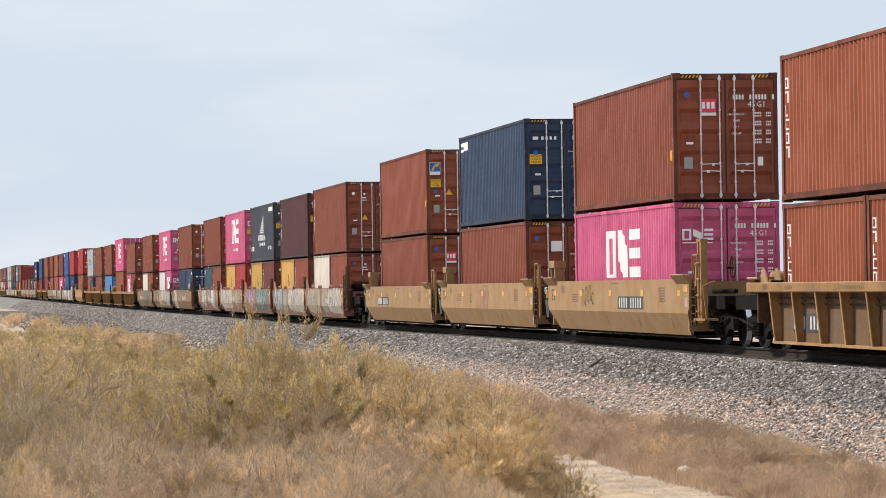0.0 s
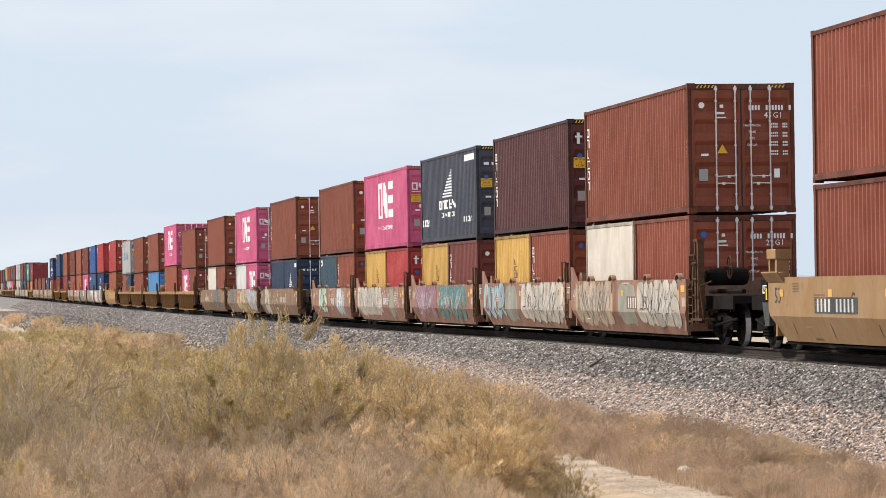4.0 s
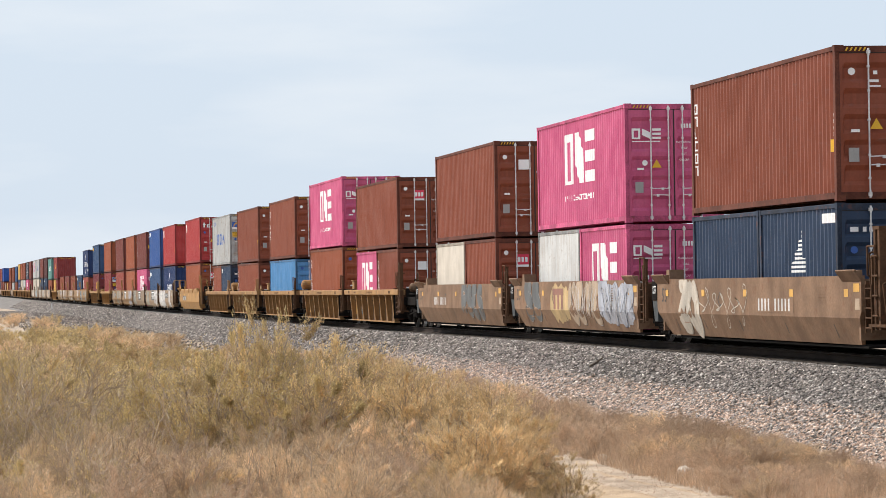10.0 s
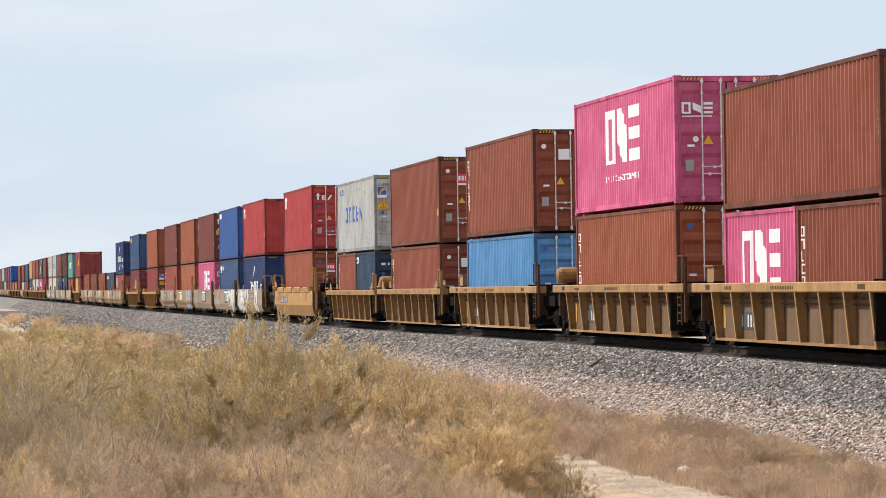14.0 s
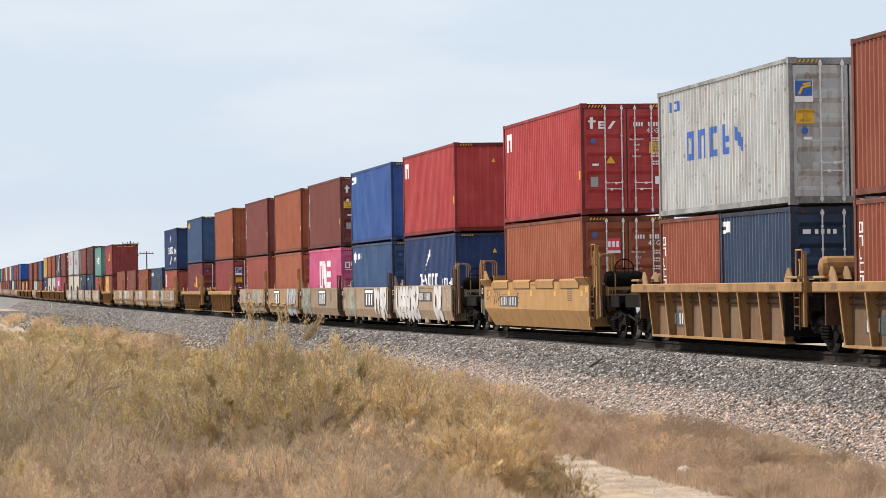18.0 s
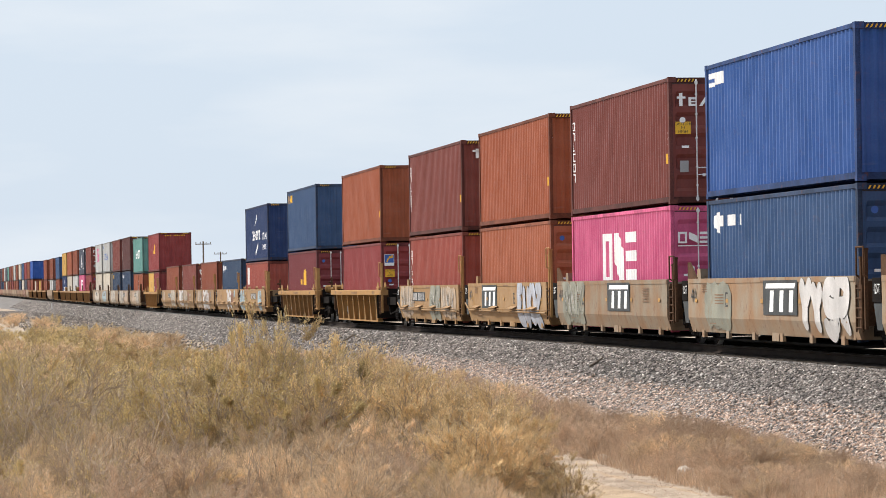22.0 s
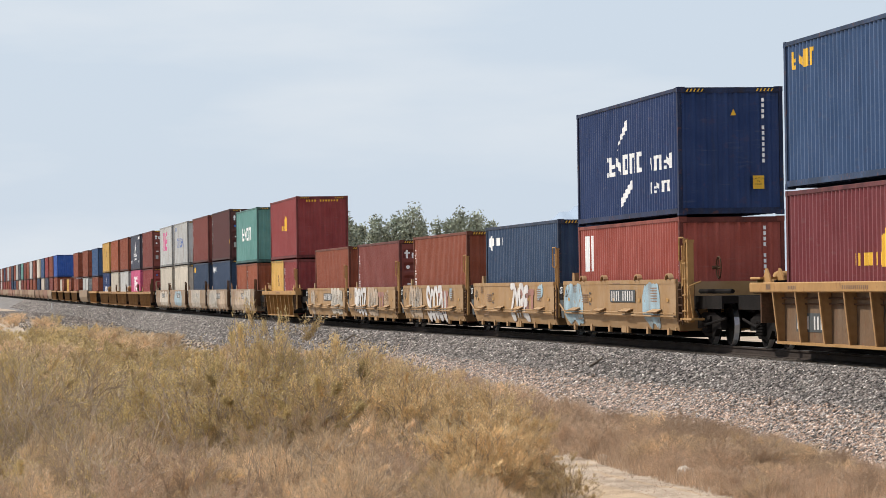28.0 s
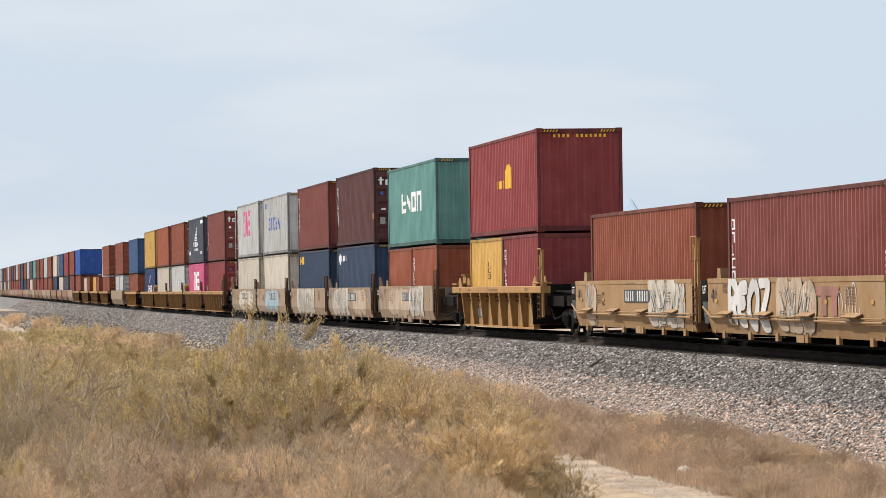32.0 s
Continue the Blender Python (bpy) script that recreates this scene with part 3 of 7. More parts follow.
def door_seal(tall):
    """Black rubber round both leaves and down the gap between them, its face towards -y."""
    m = Mesher()
    for x in (-1.14, 0.0, 1.14):
        m.box(x - 0.016, -0.004, 0.15, x + 0.016, 0.03, tall - 0.14)
    for z in (0.155, tall - 0.146):
        m.box(-1.12, -0.004, z - 0.008, 1.12, 0.03, z + 0.008)
    return m


def lock_rod(tall, hand):
    m = Mesher()
    m.tube((0, -0.04, 0.1), (0, -0.04, tall - 0.06), 0.0165, 8)
    for z in (0.42, 0.85, tall * 0.52, tall - 0.85, tall - 0.4):
        m.box(-0.024, -0.056, z - 0.018, 0.024, 0.0, z + 0.018)
    for z in (0.12, tall - 0.13):
        m.box(-0.034, -0.066, z - 0.03, 0.034, -0.01, z + 0.03)
        m.box(-0.016, -0.072, z - 0.065, 0.016, -0.03, z + 0.065)
    zh = 0.82 if hand > 0 else 0.66
    m.prism([(0, zh - 0.012), (hand * 0.2, zh - 0.002), (hand * 0.42, zh - 0.004), (hand * 0.42, zh + 0.016), (hand * 0.2, zh + 0.018), (0, zh + 0.012)][::hand], "y", -0.066, -0.052)
    m.box(hand * 0.28 - 0.03, -0.06, zh - 0.034, hand * 0.28 + 0.03, -0.01, zh + 0.026)
    return m


def on_side(length, spans, y0, y1):
    """Paint on the near corrugated wall, following its ridges. spans(v) gives painted heights at v in 0..1 along y0..y1 (seen left to right)."""
    m = Mesher()
    pts = ridge(length - 0.26)
    fine = []
    for (a, da), (b, db) in zip(pts, pts[1:]):
        k = max(1, round((b - a) / 0.03))
        fine += [(a + (b - a) * i / k, da + (db - da) * i / k) for i in range(k)]
    fine.append(pts[-1])
    for (a, da), (b, db) in zip(fine, fine[1:]):
        if a < y0 - 1e-6 or b > y1 + 1e-6:
            continue
        for z0, z1 in spans(1 - (0.5 * (a + b) - y0) / (y1 - y0)):
            xa, xb = -HALF + 0.008 + da, -HALF + 0.008 + db
            m.add([(xb, b, z0), (xa, a, z0), (xa, a, z1), (xb, b, z1)], [(0, 1, 2, 3)])
    return m


def big_mark(z0, z1, low=None):
    """Three broad shapes in a row: a hollow block, a slanted slab, a stack of three bars."""
    h = z1 - z0

    def spans(v):
        got = []
        if v < 0.29:
            got = [(z0, z1)] if v < 0.085 or v > 0.205 else [(z1 - 0.16 * h, z1), (z0, z0 + 0.07 * h)]
        elif 0.345 < v < 0.655:
            q = (v - 0.345) / 0.31
            top, bot = min(1.0, 1.5 - 1.0 * q), max(0.0, 0.5 - 1.0 * q)
            got = [(z0 + bot * h, z0 + top * h)]
        elif v > 0.71:
            got = [(z0, z0 + 0.22 * h), (z0 + 0.39 * h, z0 + 0.61 * h), (z1 - 0.22 * h, z1)]
        if low and 0.02 < v < 0.98 and math.sin(v * 75) > -0.55:
            got.append(low)
        return got
    return spans


def row_mark(z0, z1, n, fill=0.7):
    """A row of plain shapes (open blocks, slabs, bars), in place of writing."""
    h = z1 - z0

    def spans(v):
        i, q = int(v * n), v * n % 1 / fill
        if q > 1:
            return []
        k, foot, head = (i * 3 + n) % 5, (z0, z0 + 0.22 * h), (z1 - 0.22 * h, z1)
        if k == 0:
            return [(z0, z1)] if q < 0.3 or q > 0.7 else [foot, head]
        if k == 1:
            return [(z0, z1)] if q < 0.35 else [foot, head]
        if k == 2:
            return [(z0 + 0.55 * h * (1 - q), z1 - 0.55 * h * q)]
        if k == 3:
            return [(z0, z1)] if q < 0.35 or q > 0.7 else [head]
        return [(z0, z1)] if q < 0.35 else [foot, (z0 + 0.4 * h, z0 + 0.6 * h)]
    return spans


def column_mark(z0, z1, n):
    """A column of hooked and open plain shapes, in place of writing set upright."""
    h = (z1 - z0) / n

    def spans(v):
        got = []
        for i in range(n):
            z, k = z0 + i * h, (i * 5 + n) % 4
            ends = [(z, z + 0.14 * h), (z + 0.68 * h, z + 0.82 * h)]
            if k == 0:
                got += [(z, z + 0.82 * h)] if v < 0.32 else ends
            elif k == 1:
                got += [(z, z + 0.82 * h)] if v < 0.32 else ([ends[0]] if v < 0.75 else [])
            elif k == 2:
                got += [(z, z + 0.82 * h)] if v > 0.68 else ends[1:]
            else:
                got += [(z, z + 0.82 * h)] if v < 0.3 or v > 0.7 else ends
        return got
    return spans


def swoosh_mark(z0, z1):
    """A broken curl with a block row in its middle."""
    h = z1 - z0

    def spans(v):
        got = []
        if 0.36 < v < 0.60:
            c = (v - 0.36) / 0.24
            got.append((z0 + h * (0.66 + 0.26 * c ** 0.8 - 0.05 * c), z0 + h * (0.67 + 0.26 * c ** 0.8 + 0.06 * c)))
        if 0.45 < v < 0.72:
            c = (v - 0.45) / 0.27
            got.append((z0 + h * max(0.0, 0.02 + 0.2 * c), z0 + h * (0.12 + 0.2 * c)))
        if 0.1 < v < 0.95:
            got += row_mark(z0 + 0.38 * h, z0 + 0.6 * h, 6, 0.8)(v)
        return got
    return spans


def sail_mark(z0, z1):
    """A striped sail over two short rows."""
    h = z1 - z0

    def spans(v):
        got = []
        if 0.2 < v < 0.8:
            peak = z0 + h * (0.45 + 0.55 * (v - 0.2) / 0.55 if v < 0.75 else 0.62)
            z = z0 + 0.42 * h
            while z < peak:
                got.append((z, min(peak, z + 0.035 * h)))
                z += 0.06 * h
        got += row_mark(z0 + 0.17 * h, z0 + 0.36 * h, 5, 0.84)(v)
        if 0.15 < v < 0.9:
            got += row_mark(z0, z0 + 0.1 * h, 8, 0.7)(v)
        return got
    return spans


def flat_on_end(length, shapes):
    """Flat stickers on the near end: shapes of (x, z, w, h) or polygons, just proud of the doors or the ridges."""
    m = Mesher()
    y = -length / 2 - 0.002
    for sh in shapes:
        if isinstance(sh[0], tuple):
            m.add([(x, y, z) for x, z in sh], [tuple(range(len(sh)))])
        else:
            x, z, w, h = sh
            m.add([(x, y, z), (x + w, y, z), (x + w, y, z + h), (x, y, z + h)], [(0, 1, 2, 3)])
    return m


WORDS = {}


def words(text, size, mat, parent, at, name="lettering"):
    """Readable words in the built-in font, 1 mm thick, facing -y."""
    if text not in WORDS:
        cu = bpy.data.curves.new("text", "FONT")
        cu.body, cu.size, cu.align_x, cu.resolution_u = text, 1.0, "CENTER", 1
        ob = bpy.data.objects.new("text", cu)
        scene.collection.objects.link(ob)
        WORDS[text] = bpy.data.meshes.new_from_object(ob.evaluated_get(bpy.context.evaluated_depsgraph_get()))
        WORDS[text].materials.clear()
        bpy.data.objects.remove(ob)
        bpy.data.curves.remove(cu)
    return part(name, WORDS[text], mat, parent, at=Matrix.Translation(at) @ Matrix.Rotation(radians(90), 4, "X") @ Matrix.Diagonal((size, size, size, 1)))


HUE = {"or": "orange-brown", "oo": "faded orange", "rs": "rosy brown", "rb": "warm red", "br": "red-brown", "dk": "dark brown", "db": "blackish brown", "mr": "maroon", "pk": "bright magenta", "nv": "navy blue", "cb": "deep blue", "gy": "slate grey",
       "bl": "blue", "eb": "bright blue", "sb": "steel blue", "wn": "dark wine-red", "dn": "dull blue", "ts": "faded teal-blue", "lb": "light blue", "rd": "red", "wh": "grimy white", "cr": "cream", "yl": "mustard yellow", "tl": "teal green"}


def door_marks(box, length, tall, k, marks):
    """Stickers and stencils of a door end: code bars, data rows, plates and warnings."""
    def x_of(u):                                   # 0..1 across the end, seen left to right
        return -HALF + 2 * HALF * u

    t = tall
    dark_on = WHITE
    rows = [(x_of(0.57) + 0.07 * i, t * 0.79, 0.045, 0.11) for i in range(4)] + [(x_of(0.73) + 0.07 * i, t * 0.79, 0.045, 0.11) for i in range(6)] + [(x_of(0.945), t * 0.79, 0.05, 0.11)]
    for i in range(4):
        z = t * (0.665 - 0.07 * i)
        for d in (0.035, -0.03):
            rows += [(x_of(0.76) + 0.042 * j, z + d, 0.028, 0.04) for j in range(5)] + [(x_of(0.885) + 0.042 * j, z + d, 0.028, 0.04) for j in range(3)]
    part("stencil", flat_on_end(length, rows), dark_on, box, "white stencilled code and data rows")
    words("MAX.GROSS\n\nTARE\n\nNET\n\nCU.CAP", 0.072, WHITE, box, (x_of(0.6), -length / 2 - 0.004, t * 0.665), "weight_stencil")
    words({TALL: "45G1", LOW: "42G1"}.get(tall, "22G1") if length == LONG else "22G1", 0.19, WHITE, box, (x_of(0.8), -length / 2 - 0.004, t * 0.73), "size_stencil")
    part("data_plate", flat_on_end(length, [(x_of(0.1), t * 0.25, 0.2, 0.26)]), GREYM, box, "dull grey metal data plate")
    part("small_label", flat_on_end(length, [(x_of(0.12), t * 0.44, 0.17, 0.055), (x_of(0.8), t * 0.27, 0.13, 0.2)]), WHITE, box, "small white labels")
    if "T" in marks:
        part("owner_sticker", flat_on_end(length, [(x_of(0.26), t * 0.69, 0.37, 0.31)]), REDM, box, "red and white owner's sticker")
        part("owner_sticker_foot", flat_on_end(length, [(x_of(0.26), t * 0.665, 0.37, 0.068)]), WHITE, box)
        m = flat_on_end(length, [(x_of(0.275) + 0.11 * i, t * 0.72, 0.075, 0.15) for i in range(3)])
        m.v = [(a, b - 0.003, c) for a, b, c in m.v]
        tagged(part("owner_sticker_mark", m, WHITE, box), kind="stuff")
    if "F" in marks:
        part("sticker_border", flat_on_end(length, [(x_of(0.05), t * 0.695, 0.37, 0.43)]), WHITE, box, "white border of the owner's sticker")
        m = flat_on_end(length, [(x_of(0.055), t * 0.735, 0.345, 0.305)])
        m.v = [(a, b - 0.0015, c) for a, b, c in m.v]
        part("owner_sticker", m, BLUEM, box, "blue and yellow owner's sticker")
        y_, z_ = -length / 2 - 0.005, t * 0.735
        part("owner_emblem", Mesher().add([(x_of(0.075), y_, z_ + 0.03), (x_of(0.1), y_, z_ + 0.03), (x_of(0.12), y_, z_ + 0.15), (x_of(0.185), y_, z_ + 0.19), (x_of(0.185), y_, z_ + 0.24), (x_of(0.105), y_, z_ + 0.18)], [(0, 1, 2, 3, 4, 5)])
             .add([(x_of(0.125), y_, z_ + 0.2), (x_of(0.185), y_, z_ + 0.25), (x_of(0.185), y_, z_ + 0.285), (x_of(0.115), y_, z_ + 0.24)], [(0, 1, 2, 3)]), YELLOW, box, "yellow waves of the owner's sticker")
    if "P" in marks:
        part("owner_sticker", flat_on_end(length, [(x_of(0.27), t * 0.76, 0.18, 0.05), (x_of(0.3), t * 0.81, 0.08, 0.07), (x_of(0.26), t * 0.73, 0.24, 0.03)]), WHITE, box, "small white owner's emblem")
    if "W" in marks:
        part("blank_sticker", flat_on_end(length, [(x_of(0.3), t * 0.7, 0.32, 0.3)]), WHITE, box, "blank white sticker")
    if "A" in marks:
        part("warning_triangle", flat_on_end(length, [((x_of(0.27), t * 0.46), (x_of(0.37), t * 0.46), (x_of(0.32), t * 0.53))]), YELLOW, box, "yellow warning triangle")
    if "C" in marks:
        c = 0.06 if "c" not in marks else 0.74
        part("caution_sticker", flat_on_end(length, [(x_of(c), t * 0.55, 0.36, 0.28)]), YELLOW, box, "yellow caution sticker")
        for i, w_ in enumerate(("CAUTION", "HIGH", "TRAILER") if "N" in marks else ("CAUTION", "9'6", "HIGH")):
            words(w_, 0.092 if i != 2 or "N" not in marks else 0.08, BLACK, box, (x_of(c) + 0.18, -length / 2 - 0.005, t * 0.55 + 0.2 - 0.085 * i), "caution_word")
    if "N" in marks:
        part("owner_mark", flat_on_end(length, [(x_of(0.1), t * 0.79, 0.16, 0.09)] + [(x_of(0.2 + 0.05 * i), t * 0.79, 0.07, 0.09) for i in range(4)]), WHITE, box, "white owner's mark")
    if "B" in marks:
        z_, w_, h_ = t * 0.7, 0.21, 0.26
        x_ = [x_of(0.07) + 0.255 * i for i in range(3)]
        part("owner_mark", flat_on_end(length, [(x_[0], z_ + 0.04, 0.05, h_ - 0.09), (x_[0] + 0.16, z_ + 0.04, 0.05, h_ - 0.09), (x_[0], z_ + h_ - 0.05, w_, 0.05), (x_[0], z_, w_, 0.04),
                                                ((x_[1], z_ + 0.1), (x_[1] + w_, z_), (x_[1] + w_, z_ + 0.16), (x_[1], z_ + h_)),
                                                (x_[2], z_, w_, 0.055), (x_[2], z_ + 0.1, w_, 0.055), (x_[2], z_ + 0.2, w_, 0.06), (x_[0], z_ - 0.07, 0.7, 0.025)]), WHITE, box, "white block owner's mark")
    if "X" in marks:
        part("owner_mark", flat_on_end(length, [(x_of(0.1), t * 0.77, 0.08, 0.3), (x_of(0.1) + 0.08, t * 0.77 + 0.17, 0.07, 0.05), (x_of(0.1) - 0.05, t * 0.77 + 0.17, 0.05, 0.05), (x_of(0.19), t * 0.77, 0.06, 0.2), (x_of(0.19) + 0.06, t * 0.77, 0.12, 0.05), (x_of(0.19) + 0.06, t * 0.77 + 0.15, 0.12, 0.05), (x_of(0.19) + 0.06, t * 0.77 + 0.085, 0.12, 0.03),
                                                ((x_of(0.29), t * 0.77), (x_of(0.29) + 0.08, t * 0.77), (x_of(0.29) + 0.22, t * 0.77 + 0.2), (x_of(0.29) + 0.14, t * 0.77 + 0.2))]), WHITE, box, "bold white owner's mark")
    part("round_seal", flat_on_end(length, [tuple((x_of(0.13 if "B" not in marks else 0.2) + 0.07 * math.cos(a), t * (0.5 if "F" in marks or "B" in marks else 0.66 if "N" in marks or "X" in marks else 0.83) + 0.07 * math.sin(a)) for a in (2 * math.pi * i / 12 for i in range(12)))]), WHITE if k in ("pk", "br", "dk") else BLUEM, box, "round approval sticker")


def container(hue, length=LONG, tall=TALL, near="door", marks="", full=True):
    """A freight container, origin under its middle, its near end towards -y."""
    size = "forty-foot" if length == LONG else "twenty-foot"
    end = "double doors" if near == "door" else "plain end wall"
    logo = ", white block logo" if "1" in marks else (", faded blue logo" if "5" in marks else "")
    box = tagged(new("shipping_container"), f"{HUE[hue]} {size} corrugated container{logo}, {end}", "shipping container", "containers on the train")
    p = PAINT[hue]
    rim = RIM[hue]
    g = (length, tall)
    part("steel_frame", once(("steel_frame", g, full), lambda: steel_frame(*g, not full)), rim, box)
    if full:
        half_turn = Matrix.Rotation(math.pi, 4, "Z")
        for at in (Matrix.Identity(4), half_turn):
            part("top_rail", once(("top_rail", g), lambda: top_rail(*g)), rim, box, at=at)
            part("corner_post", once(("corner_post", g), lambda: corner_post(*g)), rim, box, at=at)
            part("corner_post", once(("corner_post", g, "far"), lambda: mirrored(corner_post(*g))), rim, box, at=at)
    part("side_wall", once(("side_wall", g, "f" in marks), lambda: wall_side(*g, "f" in marks)), p, box)
    part("side_wall", once(("side_wall", g, "f" in marks), lambda: wall_side(*g, "f" in marks)), p, box, at=Matrix.Rotation(math.pi, 4, "Z"))
    part("roof", once(("roof", g), lambda: roof_sheet(*g)), p, box)
    turn = Matrix.Identity(4) if near == "door" else Matrix.Rotation(math.pi, 4, "Z")
    part("end_wall", once(("end_wall", g), lambda: wall_end(*g)), p, box, at=Matrix.Rotation(math.pi, 4, "Z") @ turn)
    leaf = once(("door", tall), lambda: door_leaf(tall))
    if full and near == "door":
        part("door_seal", once(("door_seal", tall), lambda: door_seal(tall)), RUBBER, box, "black rubber door seal", at=Matrix.Translation((0, -length / 2 + 0.022, 0)))
    for sx in (-1, 1):
        m = turn @ Matrix.Translation((-1.13 if sx < 0 else 0.01, -length / 2 + 0.025, 0))
        door = part("door", leaf, p, box, at=m)
        if full and near == "door":
            for x, hand in ((0.55, 1), (0.99, -1)) if sx < 0 else ((0.2, 1), (0.64, -1)):
                part("lock_rod", once(("lock_rod", tall, hand), lambda: lock_rod(tall, hand)), GALV, door, "galvanised locking rod with handle", at=Matrix.Translation((x, 0, 0)))
    if full:
        for sx in (-1, 1):
            for sy in (-1, 1):
                for z in (0.059, tall - 0.059):
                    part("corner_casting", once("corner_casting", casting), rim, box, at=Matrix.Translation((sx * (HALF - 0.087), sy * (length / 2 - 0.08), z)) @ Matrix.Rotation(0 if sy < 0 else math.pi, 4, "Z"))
        if tall == TALL:
            for x in (-HALF + 0.2, HALF - 0.62):
                m = flat_on_end(length, [((x + 0.085 * i, tall - 0.11), (x + 0.085 * i + 0.035, tall - 0.11), (x + 0.085 * i + 0.07, tall - 0.045), (x + 0.085 * i + 0.035, tall - 0.045)) for i in range(5)])
                m.v = [(a, -length / 2 + 0.006, c) for a, b, c in m.v]
                part("hazard_stripe", m, YELLOW, box, "yellow and dark hazard stripes")
    if full and near == "door":
        door_marks(box, length, tall, hue, marks)
    if near != "door" and full:
        if "A" in marks:
            part("warning_triangle", flat_on_end(length, [((0.0, tall * 0.775), (0.14, tall * 0.775), (0.07, tall * 0.825))]), YELLOW, box, "yellow warning triangle")
        if "Y" in marks:
            part("caution_sticker", flat_on_end(length, [(0.5, tall * 0.2, 0.26, 0.3)]), YELLOW, box, "yellow caution sticker")
            words("CAUTION\n9'6\nHIGH", 0.062, BLACK, box, (0.63, -length / 2 - 0.005, tall * 0.2 + 0.21), "caution_word")
        if "X" in marks:
            part("owner_mark", flat_on_end(length, [(-0.75, tall * 0.8, 0.1, 0.3), (-0.85, tall * 0.87, 0.3, 0.06), (-0.45, tall * 0.8, 0.28, 0.22), (-0.05, tall * 0.8, 0.28, 0.22), (0.35, tall * 0.8, 0.28, 0.22)]), WHITE, box, "bold white owner's mark")
        if "V" in marks:
            part("code_column", flat_on_end(length, [(0.72, tall * 0.88 - 0.125 * i, 0.06, 0.085) for i in range(12) if i != 4]), WHITE, box, "column of small white code bars")
        if "H" in marks:
            part("code_row", flat_on_end(length, [(-0.75 + 0.13 * i, tall * 0.91, 0.07, 0.09) for i in range(12) if i != 4]), YELLOW, box, "row of small pale code bars")
    for o in box.children:
        if o.name.split(".")[0] in ("stencil", "owner_mark", "code_column", "code_row", "small_label"):
            tagged(o, kind="stuff")
    a, b, h = -length / 2, length / 2, tall

    def mark(name, spans, y0, y1, mat=WHITE, label="white painted mark"):
        tagged(part(name, on_side(length, spans, y0, y1), mat, box, label), kind="stuff")

    def blocks(z0, z1, y0, y1, mat, label, low=None):
        for lo, hi, bar in ((0, 0.32, None), (0.32, 0.68, None), (0.68, 1.01, 0), (0.68, 1.01, 1), (0.68, 1.01, 2)):
            part("logo_block", on_side(length, lambda v: (big_mark(z0, z1)(v) if bar is None else big_mark(z0, z1)(v)[bar:bar + 1]) if lo <= v < hi else [], y0, y1), mat, box, label)
        if low:
            mark("slogan", row_mark(*low, 14), y0, y1, mat, label)


    if "1" in marks:
        blocks(h * 0.40, h * 0.86, a + 0.325 * length, a + 0.67 * length, WHITE, "big white block shape", (h * 0.25, h * 0.30))
    if "2" in marks:
        blocks(h * 0.42, h * 0.82, a + 0.325 * length, a + 0.67 * length, WHITE, "big white block shape")
    if "3" in marks:
        blocks(h * 0.36, h * 0.84, a + 0.2 * length, a + 0.75 * length, WHITE, "big white block shape")
    if "4" in marks:
        blocks(h * 0.4, h * 0.86, a + 0.4 * length, a + 0.7 * length, PINKM, "pink block shape")
    if "w" in marks:
        mark("owner_logo", row_mark(h * 0.42, h * 0.66, 4, 0.8), a + 0.28 * length, a + 0.7 * length, WHITE, "white block row")
    if "q" in marks:
        mark("white_panel", lambda v: [(h * 0.55, h * 0.9)] if v < 0.6 or v > 0.75 else [], b - 0.16 * length, b - 0.07 * length, WHITE, "white sticker panel")
    if "5" in marks:
        mark("owner_logo", row_mark(h * 0.42, h * 0.64, 5), a + 0.3 * length, a + 0.76 * length, BLUEM, "faded blue block row")
        mark("small_mark", row_mark(h * 0.82, h * 0.9, 3), a + 0.8 * length, a + 0.9 * length, BLUEM, "faded blue small mark")
    if "6" in marks:
        mark("owner_logo", swoosh_mark(h * 0.1, h * 0.86), a + 0.32 * length, a + 0.72 * length, WHITE, "white curl with a block row")
        mark("slogan", row_mark(h * 0.38, h * 0.5, 7), a + 0.05 * length, a + 0.26 * length)
        mark("slogan", row_mark(h * 0.2, h * 0.29, 6), a + 0.07 * length, a + 0.26 * length)
    if "7" in marks:
        mark("owner_logo", sail_mark(h * 0.28, h * 0.82), a + 0.36 * length, a + 0.66 * length, WHITE, "white striped sail over block rows")
        mark("small_mark", row_mark(h * 0.2, h * 0.28, 5), a + 0.82 * length, a + 0.97 * length)
        mark("small_mark", row_mark(h * 0.2, h * 0.26, 5), a + 0.07 * length, a + 0.22 * length)
        mark("code_block", lambda v: [(h * 0.86, h * 0.93)], a + 0.04 * length, a + 0.2 * length)
    if "8" in marks:
        mark("code_column", column_mark(h * 0.3, h * 0.86, 6), b - 0.49, b - 0.35, WHITE, "upright row of white bars")
    if "9" in marks:
        mark("owner_logo", lambda v: [(h * (0.82 - 0.12 * math.sin(v * 3.1)), h * (0.86 + 0.05 * math.sin(v * 6)))] if v < 0.25 else ([(h * 0.80, h * 0.88)] if v * 12 % 1 < 0.6 else []), b - 0.26 * length, b - 0.04 * length, WHITE, "white flower emblem and small bars")
    if "0" in marks:
        mark("owner_logo", lambda v: [(h * 0.47, h * (0.66 + 0.06 * math.sin((v - 0.7) * 10.4)))] if v > 0.7 else ([(h * 0.48, h * 0.56)] if v > 0.15 and v * 9 % 1 < 0.6 else []), a + 0.36 * length, a + 0.64 * length, YELLOW, "yellow emblem with block bars")
